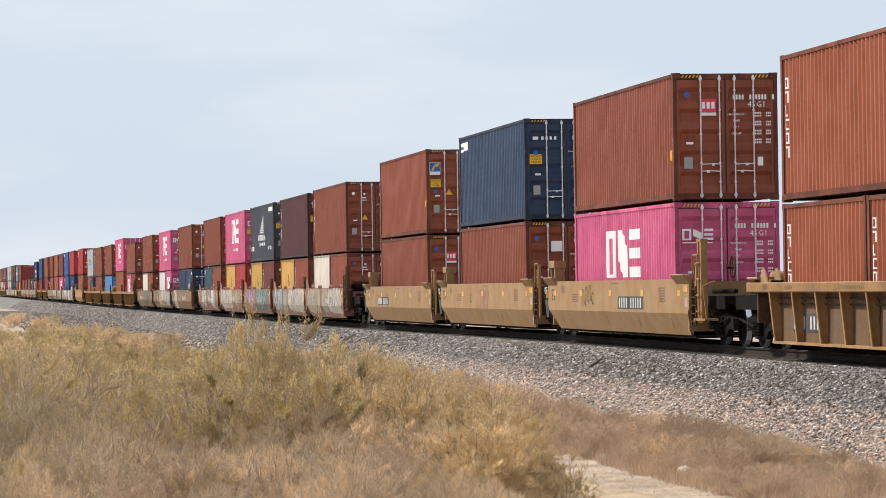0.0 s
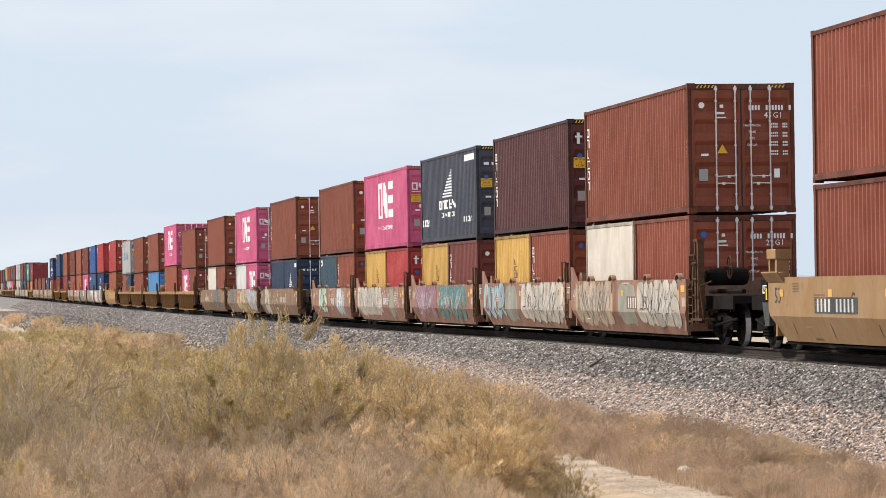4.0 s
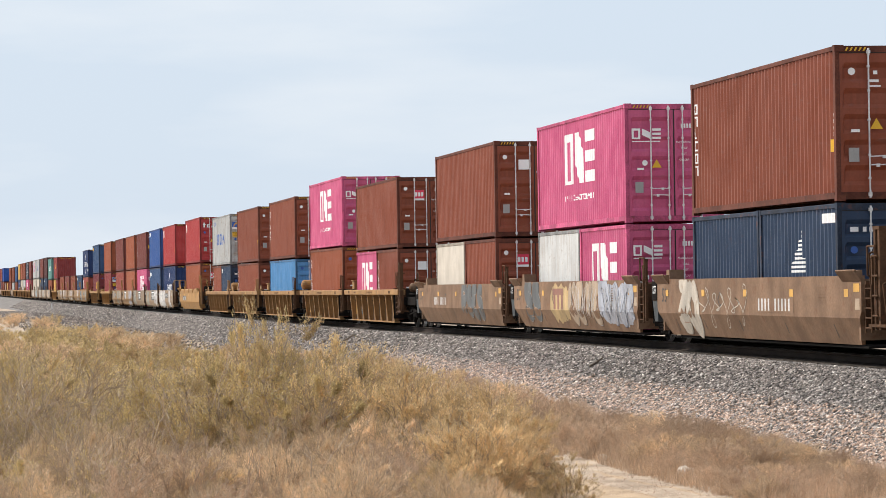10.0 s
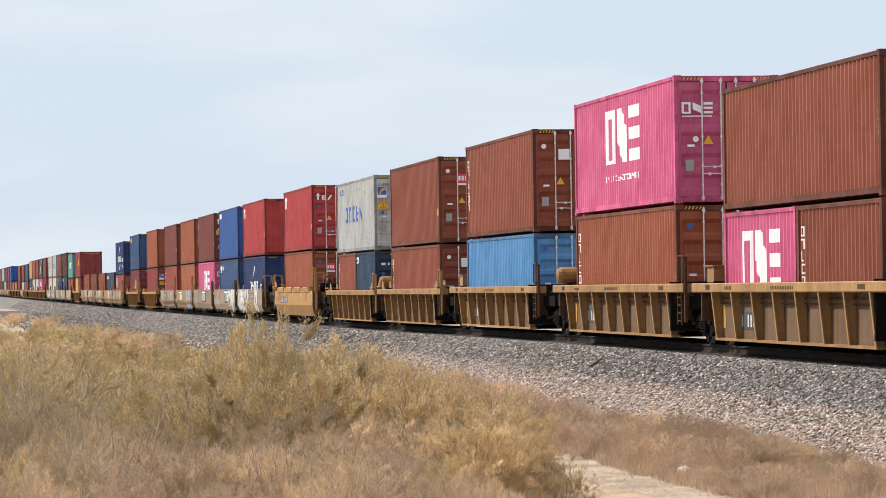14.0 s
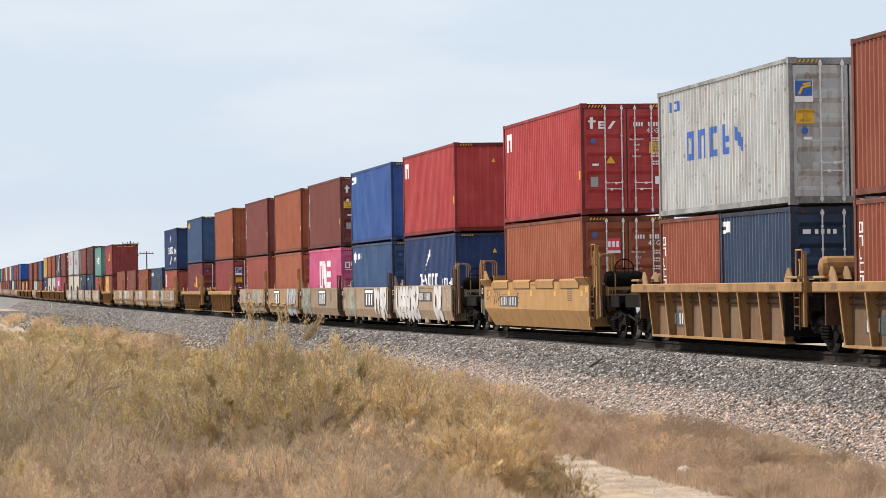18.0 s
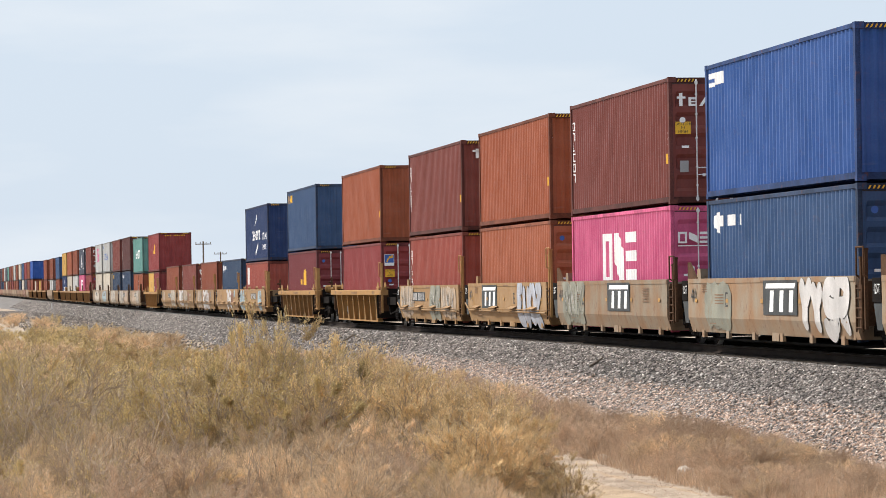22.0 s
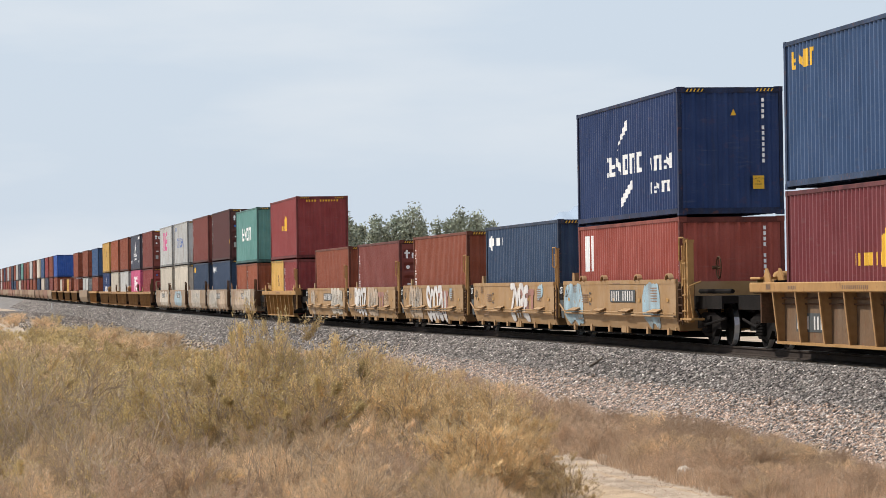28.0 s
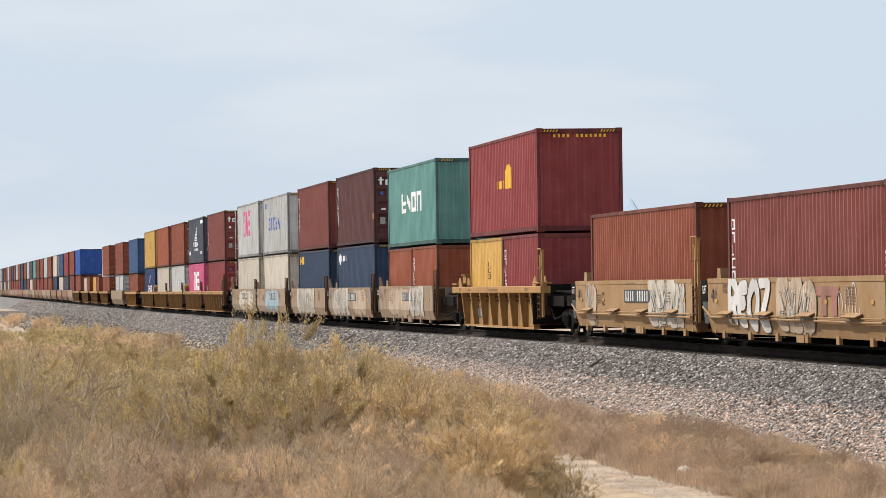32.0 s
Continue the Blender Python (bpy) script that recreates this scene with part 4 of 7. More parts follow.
    if "s" in marks:
        mark("owner_logo", row_mark(h * 0.8, h * 0.92, 4), b - 0.2 * length, b - 0.05 * length, YELLOW, "yellow block row")
    if "u" in marks:
        mark("owner_logo", lambda v: [(h * 0.72, h * 0.9)] if v < 0.35 or v > 0.75 else [(h * 0.84, h * 0.9)], b - 0.12 * length, b - 0.05 * length, WHITE, "bold white emblem")
    if "n" in marks:
        mark("owner_logo", lambda v: [(h * 0.84, h * 0.93)] if v > 0.5 else [(h * 0.83, h * 0.86), (h * 0.89, h * 0.93)], b - 0.13 * length, b - 0.02 * length, WHITE, "small white and red owner's mark")
    if "k" in marks:
        mark("code_column", column_mark(h * 0.52, h * 0.74, 3), b - 0.64 * length, b - 0.54 * length, UMBER, "faded upright block marks")
    if full and "y" in marks:
        mark("caution_tag", lambda v: [(h * 0.32, h * 0.40)], a + 0.16, a + 0.42, YELLOW, "yellow caution tag")
    if full and hue in ("or", "rs", "oo", "rb", "br", "dk", "mr", "rd") and length == LONG:
        mark("code_mark", lambda v: [(h * 0.42 + 0.12 * i, h * 0.42 + 0.07 + 0.12 * i) for i in range(4)], a + 0.14, a + 0.24, WHITE, "small white code ticks")
    return box

# ---- well cars ----
WIDE, LIP, FOLD, FLOOR = 1.49, 1.46, 0.70, 0.21      # half width, top of the side, fold of the tub, underside
DECK = 0.25                                          # floor of the well on which containers stand


def tub_x(z):
    return WIDE if z >= FOLD else WIDE - (FOLD - z) * 0.42


def tub_side(length):
    m = Mesher()
    h = length / 2
    outer = [(h, LIP), (h, FOLD + 0.12), (h - 0.12, FOLD), (h - 0.55, FLOOR + 0.12), (h - 0.75, FLOOR), (-h + 0.75, FLOOR), (-h + 0.55, FLOOR + 0.12), (-h + 0.12, FOLD), (-h, FOLD + 0.12), (-h, LIP)]
    for inset in (0, 0.07):
        m.v += [(-tub_x(z) + inset, y, z) for y, z in outer]
    m.f += [(0, 1, 8, 9)[::-1], (1, 2, 7, 8)[::-1], (2, 3, 6, 7)[::-1], (3, 4, 5, 6)[::-1]]
    m.f += [(10, 11, 18, 19), (11, 12, 17, 18), (12, 13, 16, 17), (13, 14, 15, 16)]
    m.f += [(i, (i + 1) % 10, 10 + (i + 1) % 10, 10 + i) for i in range(10)]
    return m


STEP = 0.62                                          # fold of a flat-sided car


def box_x(z):
    return WIDE if z >= STEP else WIDE - (STEP - z) * 0.3


def box_side(length):
    m = Mesher()
    h = length / 2
    m.prism([(-WIDE, LIP), (-WIDE, STEP), (-box_x(0.31), 0.31), (-box_x(0.31) + 0.06, 0.31), (-WIDE + 0.06, STEP), (-WIDE + 0.06, LIP)], "y", -h, h)
    m.box(-WIDE - 0.012, -h + 0.03, LIP - 0.1, -WIDE, h - 0.03, LIP - 0.005)
    n = int(length / 2.2)
    for i in range(n):
        y = -h + (i + 0.5) * length / n
        m.box(-box_x(0.31) - 0.03, y - 0.11, 0.2, -box_x(0.31) + 0.04, y + 0.11, 0.36)
    m.box(-box_x(0.3) - 0.02, -0.9, 0.2, -box_x(0.3) + 0.03, -0.35, 0.5)
    return m


def flap():
    """A sloping steel hood over a tie-down opening."""
    m = Mesher()
    a = [(-0.52, 0.0), (0.52, 0.0), (0.48, 0.065), (-0.48, 0.065)]
    m.add([(-WIDE - (0.17 if z == 0 else 0.02), y, 0.72 + z) for y, z in a] + [(-WIDE - (0.16 if z == 0 else 0.0), y, 0.705 + z) for y, z in a],
          [(3, 2, 1, 0), (4, 5, 6, 7), (0, 1, 5, 4), (1, 2, 6, 5), (2, 3, 7, 6), (3, 0, 4, 7)])
    return m


def hatch():
    """A rounded cover lying over the lip of the tub."""
    m = Mesher()
    prof = [(-WIDE - 0.03, LIP - 0.17), (-WIDE - 0.035, LIP + 0.02), (-WIDE + 0.02, LIP + 0.07), (-WIDE + 0.12, LIP + 0.05), (-WIDE + 0.12, LIP + 0.02), (-WIDE + 0.02, LIP + 0.01), (-WIDE - 0.006, LIP - 0.17)]
    return m.prism(prof[::-1], "y", -1.35, 1.35)


def rib():
    m = Mesher()
    ring = [(-WIDE, 1.17), (-WIDE + 0.24, 1.17), (-WIDE + 0.24, 0.2), (-WIDE + 0.1, 0.2)]
    m.prism(ring, "y", -0.012, 0.012)
    m.prism([(-WIDE - 0.006, 1.17), (-WIDE + 0.03, 1.17), (-WIDE + 0.13, 0.2), (-WIDE + 0.094, 0.2)], "y", -0.045, 0.045)
    return m


def side_frame():
    m = Mesher()
    ring = [(-1.15, 0.36), (-1.12, 0.6), (-0.55, 0.72), (0.55, 0.72), (1.12, 0.6), (1.15, 0.36), (0.72, 0.38), (0.42, 0.2), (-0.42, 0.2), (-0.72, 0.38)]
    m.prism(ring, "x", -1.08, -0.96)
    m.box(-1.12, -0.24, 0.3, -0.94, 0.24, 0.64)
    return m


def springs():
    m = Mesher()
    for y in (-0.17, 0.0, 0.17):
        m.lathe([(0.27 + 0.03 * i, 0.075 if i % 2 else 0.06) for i in range(11)], "z", 8, (-1.13, y, 0))
    return m


def wheelset():
    m, bright = Mesher(), []
    m.tube((-0.98, 0, 0), (0.98, 0, 0), 0.08, 10)
    for s in (-1, 1):
        k = len(m.f)
        m.lathe([(s * 0.69, 0.46), (s * 0.70, 0.475), (s * 0.72, 0.455), (s * 0.83, 0.445), (s * 0.83, 0.37), (s * 0.79, 0.35), (s * 0.79, 0.15), (s * 0.86, 0.06)], "x", 16)
        bright += list(range(k + 32, k + 48))
        m.tube((s * 0.92, 0, 0), (s * 1.0, 0, 0), 0.12, 8)
    for i in range(3):
        a = 2 * math.pi * i / 3
        m.box(-1.02, 0.07 * math.cos(a) - 0.02, 0.07 * math.sin(a) - 0.02, -0.99, 0.07 * math.cos(a) + 0.02, 0.07 * math.sin(a) + 0.02)
    me = m.mesh("wheelset")
    me.materials.append(STEEL)
    me.materials.append(BRIGHT)
    index = [0] * len(m.f)
    for i in bright:
        index[i] = 1
    me.polygons.foreach_set("material_index", index)
    return me


WHEELSETS = []


def truck(car, y, full):
    t = part("truck", once("truck", lambda: Mesher().chamfered(-1.0, -0.22, 0.42, 1.0, 0.22, 0.72, 0.05)), STEEL, car, "dark cast steel truck", at=Matrix.Translation((0, y, 0)))
    part("side_frame", once("side_frame", side_frame), STEEL, t)
    part("side_frame", once("side_frame", side_frame), STEEL, t, at=Matrix.Rotation(math.pi, 4, "Z"))
    if full:
        tagged(part("spring", once("springs", springs), STEEL, t), kind="stuff")
    for d in (-0.89, 0.89):
        ws = part("wheelset", once("wheelset", wheelset), STEEL, t, "wheels on an axle, bright worn treads", at=Matrix.Translation((0, d, 0.46)))
        WHEELSETS.append((ws, d, full))
    return t


def ladder(top, rungs=5, low=0.45):
    m = Mesher()
    for y in (-0.2, 0.2):
        m.tube((-WIDE - 0.03, y, low), (-WIDE - 0.03, y, top), 0.018, 6)
    for i in range(rungs):
        z = low + 0.08 + (top - low - 0.15) * i / (rungs - 1)
        m.tube((-WIDE - 0.03, -0.2, z), (-WIDE - 0.03, 0.2, z), 0.014, 6)
    return m


def tall_post(top):
    m = Mesher().chamfered(-WIDE + 0.02, -0.035, 0.5, -WIDE + 0.08, 0.035, top, 0.01)
    return m.box(-WIDE + 0.01, -0.05, top - 0.04, -WIDE + 0.09, 0.05, top)


def grab_iron(top):
    return Mesher().pipe([(-WIDE + 0.05, -0.24, top - 0.55), (-WIDE - 0.02, -0.24, top - 0.5), (-WIDE - 0.02, -0.24, top), (-WIDE - 0.02, 0.24, top), (-WIDE - 0.02, 0.24, top - 0.5), (-WIDE + 0.05, 0.24, top - 0.55)], 0.018)


def guard_rail():
    return Mesher().pipe([(-WIDE + 0.05, 0, 1.06), (-WIDE + 0.05, 0, 2.05), (-WIDE + 0.12, 0, 2.12), (-WIDE + 0.38, 0, 2.12), (-WIDE + 0.45, 0, 2.05), (-WIDE + 0.45, 0, 1.06)], 0.017)


def end_bolster():
    """The sloped end of a platform beside its truck, tapering downwards."""
    return Mesher().add([(-WIDE + 0.01, 0.0, 0.5), (-WIDE + 0.01, 0.34, 0.5), (-WIDE + 0.01, 0.55, 0.95), (-WIDE + 0.01, 0.55, 1.42), (-WIDE + 0.01, 0.0, 1.42),
                         (-WIDE + 0.3, 0.0, 0.5), (-WIDE + 0.3, 0.34, 0.5), (-WIDE + 0.3, 0.55, 0.95), (-WIDE + 0.3, 0.55, 1.42), (-WIDE + 0.3, 0.0, 1.42)],
                        [(0, 4, 3, 2, 1), (5, 6, 7, 8, 9), (0, 1, 6, 5), (1, 2, 7, 6), (2, 3, 8, 7), (3, 4, 9, 8), (4, 0, 5, 9)])


def portal():
    """A squat welded frame over the end platform."""
    m = Mesher()
    for y in (0.0, 0.55):
        m.chamfered(-1.25, y, 1.08, -1.0, y + 0.12, 1.98, 0.01)
    m.chamfered(-1.28, -0.03, 1.82, -0.95, 0.7, 2.02, 0.015)
    m.tube((-1.2, 0.25, 1.1), (-1.2, 0.25, 1.85), 0.025)
    return m


def chord_bracket():
    """A triangular gusset with a small shelf, standing on the end of a top chord."""
    m = Mesher()
    m.prism([(0.0, 1.36), (0.62, 1.36), (0.5, 1.5), (0.28, 1.64), (0.2, 1.64), (0.0, 1.44)][::-1], "x", -WIDE + 0.03, -WIDE + 0.06)
    m.prism([(0.0, 1.36), (0.62, 1.36), (0.5, 1.5), (0.28, 1.64), (0.2, 1.64), (0.0, 1.44)][::-1], "x", -WIDE + 0.3, -WIDE + 0.33)
    m.chamfered(-WIDE - 0.06, -0.75, 1.42, -WIDE + 0.34, 0.1, 1.47, 0.012)
    m.box(-WIDE + 0.06, -0.7, 1.36, -WIDE + 0.2, -0.6, 1.42)
    return m


def chord_stencil(length):
    """Rows of worn small bars along the chord, in place of writing."""
    m = Mesher()
    for a, n, w, t in ((-0.42, 4, 0.1, 0.09), (-0.06, 14, 0.075, 0.07), (0.3, 5, 0.09, 0.07), (0.44, 3, 0.12, 0.1)):
        for i in range(n):
            y = a * length + 0.13 * i
            m.add([(-WIDE - 0.023, y + w, 1.22), (-WIDE - 0.023, y, 1.22), (-WIDE - 0.023, y, 1.22 + t), (-WIDE - 0.023, y + w, 1.22 + t)], [(0, 1, 2, 3)])
    return m


def cover_box():
    return Mesher().chamfered(-1.15, 0.0, 1.08, -0.75, 0.5, 1.3, 0.01).prism([(0.02, 1.3), (0.48, 1.3), (0.4, 1.68), (0.1, 1.68)][::-1], "x", -1.12, -0.78)


def end_wing(sy):
    """A plate leaning out over the end of the tub's lip."""
    a, b = sorted((sy * 0.05, -sy * 1.25))
    m = Mesher()
    m.prism([(-WIDE - 0.14, LIP + 0.08), (-WIDE - 0.01, LIP - 0.1), (-WIDE + 0.02, LIP - 0.1), (-WIDE + 0.01, LIP + 0.1)], "y", a, b)
    m.tube((-WIDE - 0.12, a, LIP + 0.09), (-WIDE - 0.12, b, LIP + 0.09), 0.02)
    return m


def lip_bracket():
    """A small hooped bracket riding on the lip."""
    ring = [(0.26 * math.cos(math.pi * i / 8), LIP - 0.02 + 0.15 * math.sin(math.pi * i / 8)) for i in range(9)]
    inner = [(0.84 * y, LIP - 0.02 + 0.78 * (z - LIP + 0.02)) for y, z in ring]
    return Mesher().prism(ring + inner[::-1], "x", -WIDE - 0.05, -WIDE + 0.06)


def brake_wheel(cx=-0.9):
    m = Mesher()
    n = 16
    pts = [(cx + 0.24 * math.cos(2 * math.pi * i / n), 0, 0.24 * math.sin(2 * math.pi * i / n)) for i in range(n + 1)]
    m.pipe(pts, 0.016)
    for i in range(0, n, 4):
        m.tube((cx, 0.02, 0), pts[i], 0.012)
    m.tube((cx, -0.02, 0), (cx, 0.14, 0), 0.04, 8)
    return m


def step_frame():
    """Two tall posts with a cap, grab bars and rods, beside the coupler."""
    m = Mesher()
    for y in (-0.16, 0.1):
        m.chamfered(-WIDE + 0.02, y, 0.5, -WIDE + 0.16, y + 0.12, 2.3, 0.012)
    m.box(-WIDE + 0.01, -0.18, 2.26, -WIDE + 0.17, 0.24, 2.32)
    for z in (0.75, 1.1, 1.45, 1.8):
        m.tube((-WIDE - 0.02, -0.16, z), (-WIDE - 0.02, 0.18, z), 0.018)
    m.pipe([(-WIDE + 0.06, 0.5, 0.7), (-WIDE + 0.02, 0.5, 1.85), (-WIDE + 0.3, 0.5, 1.95)], 0.02)
    m.pipe([(-WIDE + 0.06, -0.5, 0.6), (-WIDE - 0.02, -0.5, 1.3), (-WIDE + 0.25, -0.45, 1.4)], 0.022)
    m.box(-WIDE, -0.55, 0.55, -WIDE + 0.3, 0.55, 0.6)
    return m


def air_tank():
    return Mesher().lathe([(-0.5, 0.05), (-0.46, 0.16), (-0.38, 0.2), (0.38, 0.2), (0.46, 0.16), (0.5, 0.05)], "x", 14, (-0.75, 0, 0))


def coupler():
    m = Mesher()
    m.box(-0.1, -0.5, 0.72, 0.1, 0.5, 0.96)
    m.box(-0.2, -0.2, 0.68, 0.2, 0.2, 1.0)
    return m


LOOPS = [
    [((0.88, 0.84), (0.5, 1.0), (0.14, 0.8), (0.32, 0.55), (0.76, 0.45), (0.88, 0.2), (0.5, 0.0), (0.1, 0.16))],
    [((0.08, 0.0), (0.12, 0.7), (0.5, 1.0), (0.88, 0.7), (0.92, 0.0)), ((0.15, 0.4), (0.85, 0.42))],
    [((0.5, 1.0), (0.1, 0.72), (0.1, 0.28), (0.5, 0.0), (0.9, 0.28), (0.9, 0.72), (0.5, 1.0))],
    [((0.08, 0.98), (0.92, 0.94), (0.12, 0.08), (0.94, 0.04))],
    [((0.5, 0.0), (0.5, 0.5), (0.1, 1.0)), ((0.5, 0.5), (0.92, 1.0))],
    [((0.12, 1.0), (0.16, 0.25), (0.5, 0.0), (0.86, 0.3), (0.88, 1.0))],
    [((0.9, 0.95), (0.2, 0.9), (0.1, 0.5), (0.2, 0.08), (0.92, 0.04)), ((0.12, 0.5), (0.75, 0.54))],
    [((0.1, 0.0), (0.12, 1.0), (0.7, 0.98), (0.86, 0.72), (0.6, 0.5), (0.15, 0.5)), ((0.5, 0.5), (0.92, 0.0))],
]


def spray_letter(form, a, w, z0, z1, rng, fat):
    """One sprayed shape of thick rounded ribbons on the near wall of a car: its fill, and after it the outline, with the count of fill faces."""
    fill, ink = Mesher(), Mesher()
    px = {"tub": lambda z: -tub_x(z) - 0.005, "box": lambda z: -box_x(z) - 0.016, "rib": lambda z: -WIDE + 0.235}[form]
    lean, drop, top = rng.uniform(-0.16, 0.16), rng.uniform(0, 0.12), 1 - rng.uniform(0, 0.12)
    stem = w * fat

    def ribbon(mesh, pts, half, lift):
        n = len(pts)
        along = [0.0]
        for p, q in zip(pts, pts[1:]):
            along.append(along[-1] + (q - p).length)
        for i, p in enumerate(pts):
            d = (pts[min(i + 1, n - 1)] - pts[max(i - 1, 0)]).normalized()
            end = min(along[i], along[-1] - along[i])
            r = half * math.sqrt(max(0.08, 1 - max(0.0, 1 - end / half) ** 2))
            for k in (-1, 1):
                y, z = p.x - k * d.y * r, min(p.y + k * d.x * r, LIP - 0.015)
                mesh.v.append((px(z) - lift - 0.00004 * i, y, z))
            if i:
                k = len(mesh.v)
                mesh.f.append((k - 4, k - 2, k - 1, k - 3))

    for j, path in enumerate(rng.choice(LOOPS)):
        ctrl = []
        for u, v in path:
            u, v = u + rng.uniform(-0.07, 0.07), drop + (top - drop) * v
            ctrl.append(Vector((a + w * (1 - u - lean * (v - 0.5)), z0 + (z1 - z0) * v)))
        ctrl = [ctrl[0]] + ctrl + [ctrl[-1]]
        pts = []
        for p0, p1, p2, p3 in zip(ctrl, ctrl[1:], ctrl[2:], ctrl[3:]):
            for i in range(6):
                t = i / 6
                pts.append(0.5 * (2 * p1 + (p2 - p0) * t + (2 * p0 - 5 * p1 + 4 * p2 - p3) * t * t + (3 * p1 - p0 - 3 * p2 + p3) * t ** 3))
        pts.append(ctrl[-1])
        ribbon(fill, pts, stem / 2, 0.006 + 0.0018 * j)
        ribbon(ink, pts, stem / 2 + 0.014, 0.0018 * j)
    k = len(fill.f)
    fill.add(ink.v, ink.f)
    return fill, k


def spray_coat(form, y0, y1, z0, z1, rng):
    """An uneven patch of sprayed paint with a ragged edge."""
    m = Mesher()
    px = {"tub": lambda z: -tub_x(z) - 0.002, "box": lambda z: -box_x(z) - 0.0135, "rib": lambda z: -WIDE + 0.237}[form]
    fold = {"tub": FOLD, "box": STEP, "rib": z0}[form]
    n, seed = max(4, round((y1 - y0) / 0.09)), rng.uniform(0, 50)
    for i in range(n + 1):
        y = y0 + (y1 - y0) * i / n
        edge = min(i, n - i) / n
        sink = 0.3 * max(0.0, 1 - edge * 9) * (z1 - z0)
        lo = z0 + sink + 0.14 * noise.noise((y * 2.4, seed, 0)) + 0.05 * noise.noise((y * 9, seed, 3))
        hi = min(LIP - 0.02, z1 - sink + 0.12 * noise.noise((y * 2.1, seed, 7)) + 0.05 * noise.noise((y * 8, seed, 9)))
        mid = min(max(fold, lo), hi)
        m.v += [(px(z), y, z) for z in (lo, mid, hi)]
        if i:
            m.f += [(3 * i - 3 + k, 3 * i + k, 3 * i + k + 1, 3 * i - 2 + k) for k in (0, 1)]
    return m


def strokes(form, y0, y1, z0, z1, rng, count, wide):
    """A fan of thin bowed spray lines that run up the side of a car."""
    px = {"tub": lambda z: -tub_x(z) - 0.017, "box": lambda z: -box_x(z) - 0.028, "rib": lambda z: -WIDE + 0.22}[form]
    m = Mesher()
    for i in range(count):
        foot, head = y0 + (y1 - y0) * rng.uniform(0.25, 0.75), y0 + (y1 - y0) * (i + rng.uniform(0.1, 0.9)) / count
        low, high, bow = z0 + rng.uniform(0, 0.25) * (z1 - z0), z1 - rng.uniform(0, 0.2) * (z1 - z0), rng.uniform(-0.12, 0.12)
        foot = 0.5 * (foot + head)
        for k in range(9):
            t = k / 8
            y, z = foot + (head - foot) * t + bow * math.sin(3.14 * t), low + (high - low) * t
            r = wide * (0.35 + 0.65 * math.sin(3.14 * min(0.92, max(0.08, t))))
            m.v += [(px(z) - 0.0002 * i, y + r, z), (px(z) - 0.0002 * i, y - r, z)]
            if k:
                n = len(m.v)
                m.f.append((n - 4, n - 3, n - 1, n - 2))
    return m


def scrawl(form, y0, y1, z0, z1, seed, turns=5):
    """One thin looping spray line."""
    rng = random.Random(seed)
    px = {"tub": lambda z: -tub_x(z) - 0.006, "box": lambda z: -box_x(z) - 0.017, "rib": lambda z: -WIDE + 0.235}[form]
    m = Mesher()
    pts = []
    k = 14 * turns
    ph = rng.uniform(0, 6)
    for i in range(k):
        q = i / (k - 1)
        y = y0 + (y1 - y0) * (q + 0.06 * math.sin(q * turns * 12.6 + ph))
        z = 0.5 * (z0 + z1) + 0.5 * (z1 - z0) * math.sin(q * turns * 6.28 + ph) * (0.6 + 0.4 * math.sin(q * 17 + ph))
        pts.append((y, z))
    for (ya, za), (yb, zb) in zip(pts, pts[1:]):
        d = Vector((yb - ya, zb - za))
        if d.length < 1e-4:
            continue
        nrm = Vector((-d.y, d.x)).normalized() * 0.013
        ring = [(ya - nrm.x, za - nrm.y), (yb - nrm.x, zb - nrm.y), (yb + nrm.x, zb + nrm.y), (ya + nrm.x, za + nrm.y)]
        m.add([(px(z), y, z) for y, z in ring], [(3, 2, 1, 0)])
    return m


CAR_LABEL = {"tub": "articulated well car with folded tub sides", "box": "well car with flat steel sides", "flap": "well car with hooded side openings",
             "rib": "well car with ribbed sides under a top chord", "hatch": "well car with rounded side covers"}
HUE_CAR = {"TAN": "tan", "UMBER": "dull brown", "GOLD": "yellow ochre", "DUST": "dusty grey-tan", "RUST": "rusty red-brown"}


